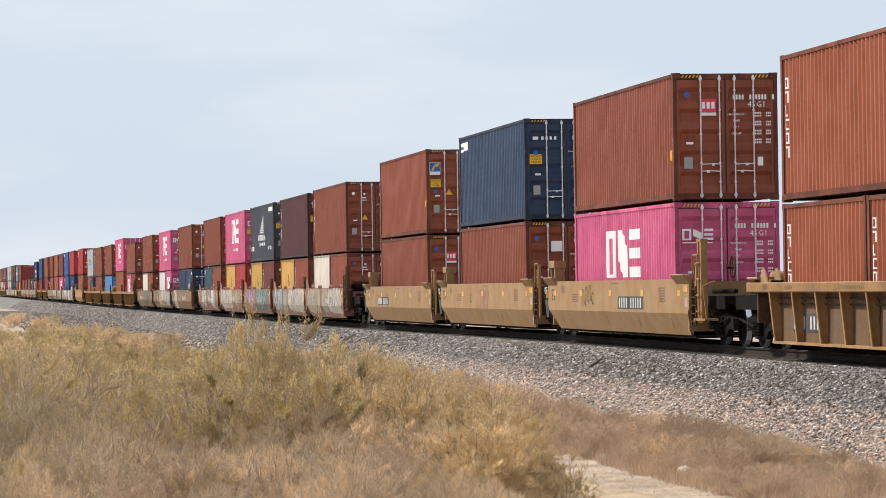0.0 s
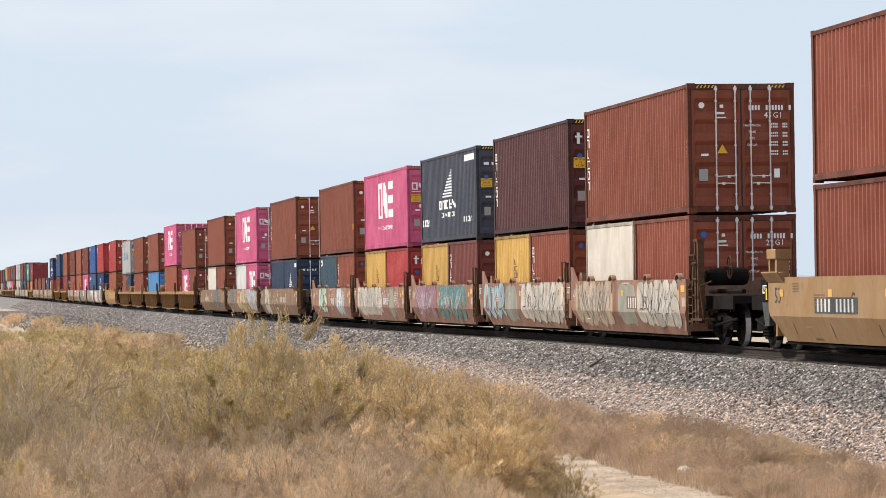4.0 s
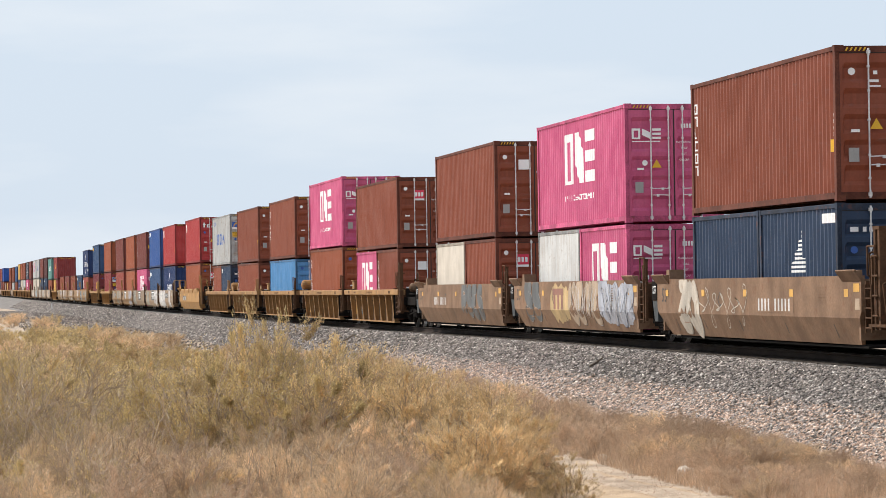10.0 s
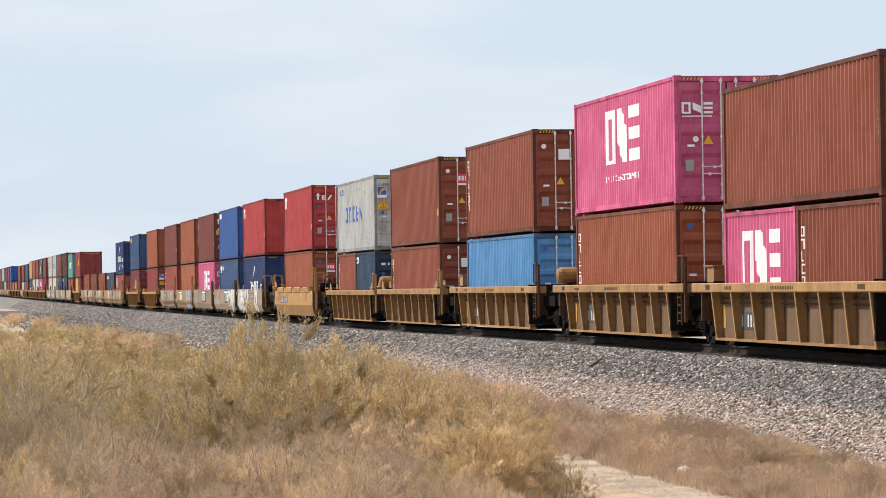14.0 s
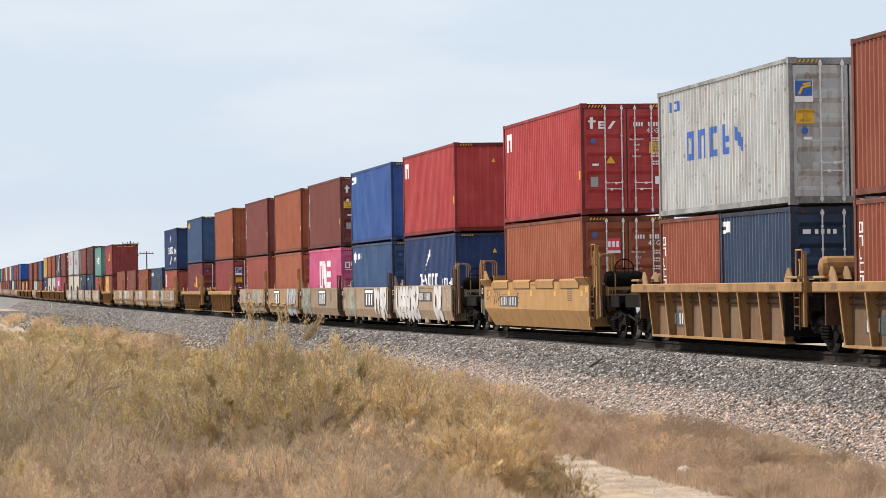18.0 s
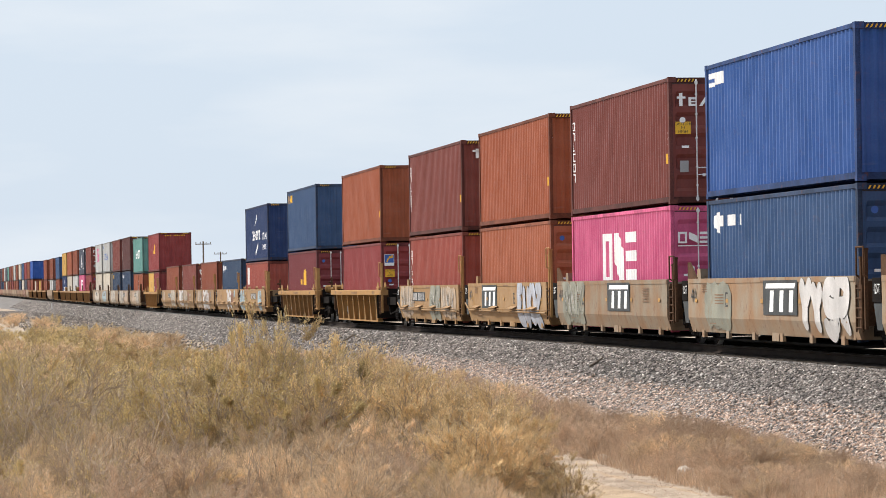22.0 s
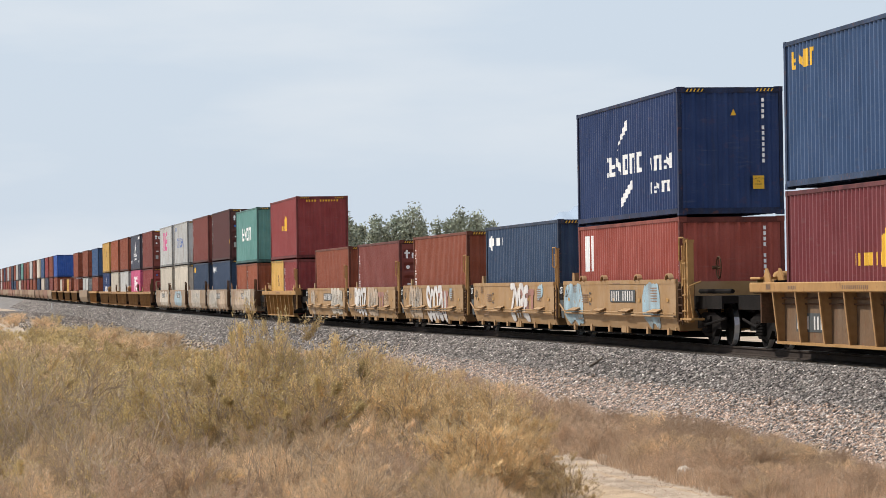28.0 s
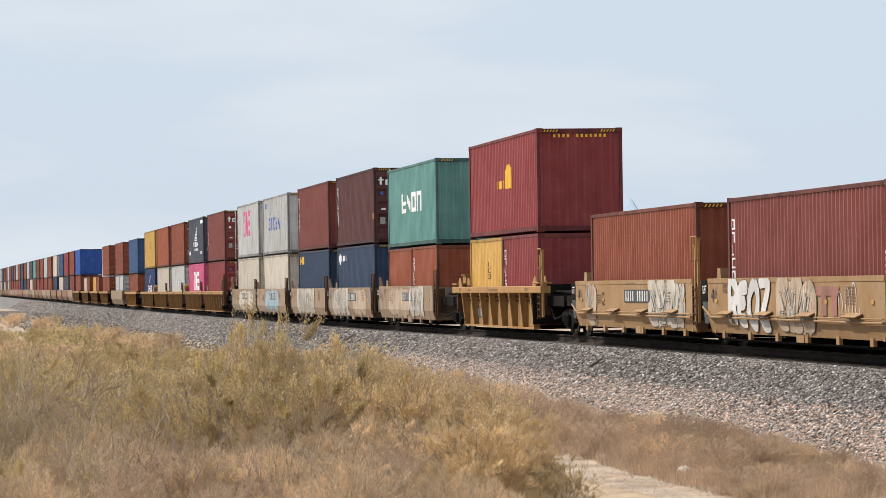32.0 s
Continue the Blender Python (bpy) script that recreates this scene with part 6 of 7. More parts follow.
# ---- scrub ----
def shrub_meshes(seed, stems, twigs, reach, leaves, leaf, upright=1.0, clump=1.6, along=0.28):
    """Meshes of one domed shrub a metre high: curved stems and crooked twigs, and its fine dry foliage in sprigs."""
    rng = random.Random(seed)
    wood, tips = Mesher(), []

    def rod(p, q, r, r2):
        u = (q - p).orthogonal().normalized()
        w = (q - p).normalized().cross(u)
        ring = [u, u * -0.5 + w * 0.87, u * -0.5 - w * 0.87]
        wood.add([p + e * r for e in ring] + [q + e * r2 for e in ring], [(0, 1, 4, 3), (1, 2, 5, 4), (2, 0, 3, 5)])

    def any_way(k):
        return Vector((rng.uniform(-k, k), rng.uniform(-k, k), rng.uniform(-k, k)))

    for _ in range(stems):
        a, c = rng.uniform(0, 6.283), rng.uniform(0.06, 1.0) ** upright
        out = 0.62 * math.sqrt(1 - c * c) * rng.uniform(0.75, 1.05)
        end = Vector((out * math.cos(a), out * math.sin(a), max(0.12, c ** 0.65 * rng.uniform(0.8, 0.98))))
        base = Vector((0.12 * end.x, 0.12 * end.y, -0.03))
        bow = Vector((0.4 * end.x, 0.4 * end.y, 0.62 * end.z + 0.06)) + any_way(0.06)
        r, last = rng.uniform(0.004, 0.009), base
        for k in range(1, 7):
            t = k / 6
            p = base * (1 - t) ** 2 + bow * 2 * t * (1 - t) + end * t * t + any_way(0.012)
            rod(last, p, r * (1.1 - 0.9 * (t - 1 / 6)), r * (1.1 - 0.9 * t))
            for _ in range(twigs if t > 0.4 else 0):
                e = ((p - last).normalized() + any_way(0.85) + Vector((0, 0, 0.12))).normalized()
                ln, q = rng.uniform(*reach), p
                for part_ in range(2):
                    n = q + e * ln / 2
                    rod(q, n, r * (0.42 - 0.16 * part_), r * (0.26 - 0.16 * part_))
                    q, e = n, (e + any_way(0.5)).normalized()
                tips.append((p.copy(), (q - p).normalized(), (q - p).length))
            last = p
    n = leaves
    g = np.random.default_rng(seed)
    share = g.exponential(1.0, len(tips)) ** clump
    pick = g.choice(len(tips), n, p=share / share.sum())
    P = np.array([tips[i][0] for i in pick])
    E_ = np.array([tips[i][1] for i in pick])
    T = np.array([tips[i][2] for i in pick])
    c = P + E_ * (T * g.uniform(0.15, 1.15, n))[:, None] + g.normal(0, 0.014, (n, 3))
    up = E_ + g.normal(0, 0.65, (n, 3)) + np.array([0, 0, along])
    up /= np.linalg.norm(up, axis=1)[:, None]
    sd = np.cross(up, g.normal(size=(n, 3)))
    sd /= np.linalg.norm(sd, axis=1)[:, None]
    ln = leaf[0] * g.uniform(0.5, 1.5, n)[:, None]
    wd = leaf[1] * g.uniform(0.6, 1.4, n)[:, None]
    pts = np.stack([c - sd * wd, c + sd * wd, c + up * ln], 1).reshape(-1, 3)
    me = bpy.data.meshes.new("foliage")
    me.vertices.add(3 * n)
    me.vertices.foreach_set("co", pts.ravel())
    me.loops.add(3 * n)
    me.loops.foreach_set("vertex_index", np.arange(3 * n, dtype=np.int32))
    me.polygons.add(n)
    me.polygons.foreach_set("loop_start", np.arange(0, 3 * n, 3, dtype=np.int32))
    me.update(calc_edges=True)
    return wood.mesh("stems"), me


KINDS = [
    (shrub_meshes(11, 46, 4, (0.07, 0.17), 12500, (0.024, 0.0040), 1.0, 2.1), 0, "straw-yellow desert shrub with fine leaves and bare twigs"),
    (shrub_meshes(12, 42, 4, (0.06, 0.15), 12500, (0.021, 0.0046), 0.8, 2.1), 1, "olive-yellow desert shrub with dry twigs"),
    (shrub_meshes(13, 70, 3, (0.1, 0.24), 12500, (0.05, 0.0021), 0.6, 1.5, 0.6), 2, "brown dry brush of fine upright stems"),
    (shrub_meshes(14, 60, 3, (0.12, 0.26), 10000, (0.055, 0.0024), 1.0, 1.3, 0.2), 3, "grey-brown dead low brush"),
    (shrub_meshes(15, 60, 4, (0.14, 0.34), 3800, (0.022, 0.0046), 1.1, 2.0), 1, "half-bare grey shrub of tangled twigs"),
]
KINDS += [
    (shrub_meshes(16, 54, 4, (0.07, 0.18), 17000, (0.03, 0.0036), 0.8, 1.2, 0.5), 4, "bright straw-coloured bush of fine upright sprigs"),
    (shrub_meshes(21, 22, 3, (0.1, 0.2), 3600, (0.045, 0.0085)), 0, "straw-yellow desert shrub far down the line"),
    (shrub_meshes(22, 22, 3, (0.1, 0.2), 3600, (0.042, 0.0085)), 1, "olive-yellow desert shrub far down the line"),
    (shrub_meshes(23, 26, 3, (0.12, 0.24), 3400, (0.09, 0.006)), 2, "brown dry brush far down the line"),
]
for (wood_, leaf_), tone_, _ in KINDS:
    wood_.materials.append(TWIG)
    leaf_.materials.append(SCRUB[tone_])


def shrub(kind, x, y, tall, wide, turn):
    (wood, leaf), tone, label = KINDS[kind]
    ob = tagged(new("shrub"), label, "shrub", "scrub beside the track")
    ob.matrix_basis = Matrix.Translation((x, y, rise(x, y) - 0.04)) @ Matrix.Rotation(turn, 4, "Z") @ Matrix.Diagonal((wide, wide, tall, 1))
    part("stem", wood, TWIG, ob, "bare forking stems and twigs")
    part("foliage", leaf, SCRUB[tone], ob)
    return ob


rng = random.Random(5)


def thicket(x0, x1, y0, y1, dx, dy, tall, kinds, wide=(0.95, 1.25), shift=0.0):
    """Shrubs on a jittered grid; tall(x, y) is their height in metres, none where it is under 0.2."""
    j, y = 0, y0
    while y < y1:
        x = x0 + shift * y + (0.5 * dx if j % 2 else 0)
        while x < x1 + shift * y:
            px, py = x + rng.uniform(-0.35, 0.35) * dx, y + rng.uniform(-0.35, 0.35) * dy
            h = tall(px, py) * rng.uniform(0.76, 1.05)
            if h > 0.2:
                w = max(h * rng.uniform(*wide), 0.55)
                shrub(rng.choice(kinds), px, py, h, w, rng.uniform(0, 6.28))
            x += dx
        y += dy
        j += 1


def crest(x, y):
    return float(np.interp(x, [0.5, 2.4, 3.6, 4.25, 4.85, 5.3, 5.7, 6.1, 6.6, 7.0, 7.3, 7.55, 7.75, 7.95], [1.76, 1.84, 2.02, 2.28, 2.1, 1.9, 1.84, 1.8, 1.74, 1.5, 1.2, 0.84, 0.45, 0.2]))


thicket(0.0, 3.9, 44, 52, 1.0, 2.7, crest, (4, 1, 4, 0, 4, 1), (0.85, 1.1))
thicket(3.4, 5.4, 44, 51, 0.8, 2.5, crest, (0, 1, 0, 1, 4), (0.85, 1.1))
thicket(5.3, 8.1, 44, 51, 0.75, 2.3, crest, (0, 5, 5, 1), (0.85, 1.1))
thicket(0.2, 2.6, 36, 43, 0.85, 2.2, lambda x, y: min(1.25, 0.66 * crest(x * 47 / y, y)), (4, 1, 2, 4, 3), (1.0, 1.3))
thicket(2.4, 6.4, 35, 45, 0.66, 1.8, lambda x, y: min(1.05 + 0.06 * (y - 40), 0.66 * crest(x * 47 / y, y)), (2, 2, 5, 2, 3), (1.0, 1.25))
thicket(6.3, 7.7, 41, 46, 0.55, 1.5, lambda x, y: min(1.25, crest(x + 0.12, y)), (5, 5, 0), (0.9, 1.1))
thicket(0.6, 6.6, 58, 98, 1.15, 5.5, lambda x, y: 1.45 - 0.05 * x, (7, 8, 6, 4, 7), (0.9, 1.3))
thicket(1.5, 9.0, 100, 175, 1.5, 11.0, lambda x, y: 1.35, (6, 8, 7, 7), (1.0, 1.6))
thicket(2.5, 7.0, 185, 270, 2.2, 28.0, lambda x, y: 1.1, (6, 8, 7), (1.2, 2.0))

# the golden bush that stands over the rest, and straw bushes at the edge of the dirt track
for kind_, x_, y_, tall_, wide_ in ((1, 4.32, 46.6, 2.58, 1.3), (1, 4.75, 46.2, 1.95, 1.5), (1, 3.8, 46.8, 2.05, 1.5), (0, 4.45, 45.4, 1.9, 1.5), (5, 6.6, 43.4, 1.45, 1.1), (5, 7.1, 43.9, 1.25, 1.1), (5, 7.55, 44.2, 0.85, 0.9), (5, 6.9, 42.6, 1.1, 1.0), (5, 7.4, 42.9, 0.85, 0.9), (5, 7.75, 43.4, 0.6, 0.7), (0, 7.6, 45.6, 0.75, 0.8), (1, 5.9, 45.5, 1.7, 1.2),
                                         (0, 4.28, 46.2, 2.36, 1.0), (1, 4.5, 46.9, 2.3, 1.1), (4, 0.95, 47.0, 1.8, 1.5), (1, 0.75, 48.2, 1.85, 1.6), (0, 1.3, 47.6, 1.75, 1.5), (7, 1.2, 61.0, 1.6, 1.8), (7, 1.5, 72.0, 1.6, 2.0), (1, 0.9, 47.4, 2.0, 1.5), (7, 1.05, 57.0, 1.95, 1.7)):
    shrub(kind_, x_, y_, tall_, wide_, 1.7 * x_ + y_)


def verge(x, y):
    """Low brush between the dirt track and the foot of the embankment."""
    if x < road_x(y) + 1.3 and y < 56 or x > 12.75 + 0.012 * (y - 44):
        return 0.0
    if abs(x - 0.2014 * y) < 0.3 and 48.5 < y < 55.9 or abs(x - 0.2215 * y) < 0.3 and y < 47.7:
        return 0.0
    low = max(0.0, x - 11.9) * 0.22 + (0.22 if y < 46 else 0.0)
    return 0.58 + 0.2 * noise.noise((x * 0.8, y * 0.22, 3.0)) - low


thicket(9.6, 13.4, 41, 58, 0.46, 1.1, verge, (3, 3, 3, 2), (1.1, 1.5))
thicket(9.6, 13.6, 58, 84, 0.72, 2.15, lambda x, y: verge(x, y) * 1.1, (3, 3, 2), (1.2, 1.7))
thicket(8.5, 13.4, 86, 128, 1.1, 5.5, lambda x, y: 0.8, (8, 8, 6), (1.2, 1.7))


# dry grass between the shrubs
def grass(name, count, area, length, mat, label, seed):
    g = np.random.default_rng(seed)
    x0, x1, y0, y1 = area
    P = np.stack([g.uniform(x0, x1, count), g.uniform(y0, y1, count)], 1)
    clump = np.array([noise.noise((x * 1.3, y * 0.5, seed)) for x, y in P])
    lane = np.array([abs(x - road_x(y)) for x, y in P])
    P = P[(clump > -0.25) & ((lane > 1.25) | (P[:, 1] > 54) | (g.random(count) < 0.004))]
    n = len(P)
    base = np.array([(x, y, rise(x, y)) for x, y in P])
    a, w = g.uniform(0, 6.283, n), g.uniform(0.002, 0.0045, n)
    lean = g.normal(0, 0.35, (n, 2))
    ln = g.uniform(*length, n)
    side = np.stack([np.cos(a) * w, np.sin(a) * w, np.zeros(n)], 1)
    tip = base + np.stack([lean[:, 0] * ln, lean[:, 1] * ln, ln], 1)
    pts = np.stack([base - side, base + side, tip], 1).reshape(-1, 3)
    me = bpy.data.meshes.new(name)
    me.vertices.add(3 * n)
    me.vertices.foreach_set("co", pts.ravel())
    me.loops.add(3 * n)
    me.loops.foreach_set("vertex_index", np.arange(3 * n, dtype=np.int32))
    me.polygons.add(n)
    me.polygons.foreach_set("loop_start", np.arange(0, 3 * n, 3, dtype=np.int32))
    me.update(calc_edges=True)
    me.materials.append(mat)
    tagged(new(name, me), label, "grass", "", "stuff")


grass("dry_grass", 50000, (0.2, 8.2, 34, 62), (0.12, 0.4), SCRUB[2], "fine straw-brown dry grass among the shrubs", 2)
grass("dry_grass", 90000, (9.6, 12.9, 40, 84), (0.12, 0.38), SCRUB[3], "grey-brown dry grass along the embankment", 3)
grass("straw_tufts", 26000, (4.5, 7.9, 40, 56), (0.15, 0.45), SCRUB[0], "yellow straw tufts at the edge of the track", 4)


# bare dead branches standing in the scrub
def dead_branch(x, y, tall, seed):
    g = random.Random(seed)
    m = Mesher()

    def grow(p, d, ln, r, depth):
        for _ in range(3):
            q = p + d * ln / 3
            m.tube(p, q, r, 6, r * 0.85)
            p, r = q, r * 0.85
            d = (d + Vector((g.uniform(-0.3, 0.3), g.uniform(-0.3, 0.3), g.uniform(-0.15, 0.25)))).normalized()
        if depth:
            for _ in range(g.choice((2, 3))):
                e = (d + Vector((g.uniform(-0.9, 0.9), g.uniform(-0.6, 0.6), g.uniform(-0.2, 0.5)))).normalized()
                grow(p, e, ln * g.uniform(0.5, 0.75), r * 0.75, depth - 1)

    grow(Vector((0, 0, -0.05)), Vector((g.uniform(-0.5, 0.5), g.uniform(-0.3, 0.3), 1)).normalized(), tall * 0.5, 0.022, 3)
    ob = part("dead_branch", m, TWIG, at=pose(x, y, rise(x, y), 0, 0, g.uniform(0, 360)))
    tagged(ob, "bare forked dead branch standing in the scrub", "branch")


for x, y, tall, seed in ((3.25, 38.0, 0.95, 1), (3.95, 38.5, 1.25, 2), (3.2, 43.0, 1.6, 3), (3.9, 43.2, 1.8, 5), (1.5, 42.5, 1.5, 4), (2.3, 42.8, 1.6, 6), (0.9, 42.0, 1.45, 7), (2.0, 41.5, 1.4, 8), (6.0, 42.0, 1.1, 10), (4.6, 37.5, 0.9, 12), (5.2, 38.0, 0.9, 14), (1.2, 37.5, 1.0, 11), (0.5, 44.0, 1.75, 21), (1.1, 44.3, 1.8, 22), (1.8, 44.2, 1.8, 23), (2.7, 44.4, 1.9, 24), (3.4, 44.3, 2.0, 25), (0.7, 40.5, 1.3, 26), (2.6, 40.8, 1.25, 27), (5.5, 43.6, 1.6, 28), (6.3, 41.5, 1.2, 29)):
    dead_branch(x, y, tall, seed)

# ---- far off: trees, poles, hills ----
def tree(x, y, tall, wide, seed):
    """A dusty tree: tapered trunk, limbs, and a crown of many small leaf sprays in uneven clumps, paled for haze."""
    g = random.Random(seed)
    ob = tagged(new("tree"), "dusty grey-green tree paled by haze, with an open uneven crown", "tree", "trees behind the railway")
    ob.matrix_basis = Matrix.Translation((x, y, 0))
    wood, ends = Mesher(), []
    p = Vector((0, 0, -0.2))
    for k in range(4):
        q = p + Vector((g.uniform(-0.15, 0.15), g.uniform(-0.15, 0.15), tall * 0.16))
        wood.tube(p, q, 0.2 - 0.035 * k, 8, 0.165 - 0.035 * k)
        p = q
        for _ in range(3 + k):
            a = g.uniform(0, 6.28)
            r = Vector((math.cos(a) * wide * 0.5 * g.uniform(0.5, 1), math.sin(a) * wide * 0.5 * g.uniform(0.5, 1), tall * g.uniform(0.1, 0.34)))
            wood.tube(p, p + r * 0.55, 0.07, 6, 0.045)
            wood.tube(p + r * 0.55, p + r + Vector((0, 0, 0.3)), 0.045, 5, 0.02)
            ends += [p + r * 0.6, p + r, p + r + Vector((0, 0, 0.5)), p + r * 0.8 + Vector((0, 0, 1.0))]
    part("trunk", wood, BARK, ob)
    r = np.random.default_rng(seed)
    n = 5200
    c = np.array([ends[i] for i in r.integers(0, len(ends), n)]) + r.normal(0, 1, (n, 3)) * np.array([0.5, 0.5, 0.55]) * wide / 4.0
    u = r.normal(size=(n, 3))
    u /= np.linalg.norm(u, axis=1)[:, None]
    w = np.cross(u, r.normal(size=(n, 3)))
    w /= np.linalg.norm(w, axis=1)[:, None]
    s = 0.16 * r.uniform(0.6, 1.5, n)[:, None]
    pts = np.stack([c - w * s * 0.5, c + w * s * 0.5, c + u * s * 1.6], 1).reshape(-1, 3)
    me = bpy.data.meshes.new("crown")
    me.from_pydata(pts.tolist(), [], np.arange(3 * n).reshape(-1, 3).tolist())
    part("crown", me, LEAF, ob)


for a, d, tall, wide, seed in ((6.67, 285, 9.3, 2.3, 1), (6.95, 290, 7.8, 1.5, 2), (7.33, 300, 8.6, 2.2, 3), (7.74, 300, 9.5, 2.6, 4), (7.97, 303, 8.9, 1.7, 11), (8.53, 310, 8.7, 2.4, 5),
                               (8.84, 308, 9.1, 2.8, 6), (9.15, 312, 8.8, 2.3, 7), (9.42, 315, 8.0, 1.3, 10), (11.17, 330, 9.5, 1.6, 8)):
    tree(d * math.tan(radians(a)), d, tall, wide, seed)


def power_pole(x, y, tall, turn, arms):
    ob = tagged(new("utility_pole"), "weathered timber utility pole with crossarms", "utility pole", "poles behind the railway")
    ob.matrix_basis = Matrix.Translation((x, y, 0)) @ Matrix.Rotation(turn, 4, "Z")
    part("pole", Mesher().tube((0, 0, -0.3), (0, 0, tall), 0.15, 10, 0.1), BARK, ob)
    for i in range(arms):
        z = tall - 0.35 - 1.5 * i
        part("crossarm", Mesher().box(-1.1, -0.06, z - 0.06, 1.1, 0.06, z + 0.06), BARK, ob)
        for dx in (-1.0, -0.4, 0.4, 1.0):
            part("insulator", once("insulator", lambda: Mesher().lathe([(0, 0.03), (0.06, 0.07), (0.1, 0.04), (0.16, 0.06), (0.22, 0.03)], "z", 8)), BARK, ob, at=Matrix.Translation((dx, 0, z + 0.07)))


for a, d, tall, arms in ((3.13, 440, 9.2, 2), (3.40, 520, 8.8, 1), (4.02, 560, 9.0, 2), (4.36, 450, 9.2, 1), (4.65, 560, 9.0, 1), (5.37, 520, 8.2, 1), (6.06, 330, 9.3, 1)):
    power_pole(d * math.tan(radians(a)), d, tall, 0.15, arms)

m = Mesher()
pts = []
for i in range(640):
    a = radians(-6 + 34 * i / 639)
    b = 4300 * math.tan(a)
    ridge_h = 12 + 6 * noise.noise((i * 0.12, 3.1, 0.4))
    ridge_h += max(0.0, 94 * (1 - (abs(i - 319) / 26) ** 1.5), 101 * (1 - (abs(i - 335) / 19) ** 1.4), 50 * (1 - abs(i - 303) / 30)) * (1 + 0.12 * noise.noise((i * 0.4, 0.7, 2.2)))
    pts.append((b, ridge_h))
for i, (b, h) in enumerate(pts):
    m.v += [(b, 4150, -5), (b, 4300, max(4, h) * 0.72), (b, 4380, max(5, h)), (b, 4700, -5)]
    if i:
        m.f += [(4 * i - 4 + k, 4 * i + k, 4 * i + k + 1, 4 * i - 3 + k) for k in range(3)]
tagged(part("far_hills", m.mesh("far_hills", True), HILL), "pale hazy mountains on the horizon", "hills", "", "structure")

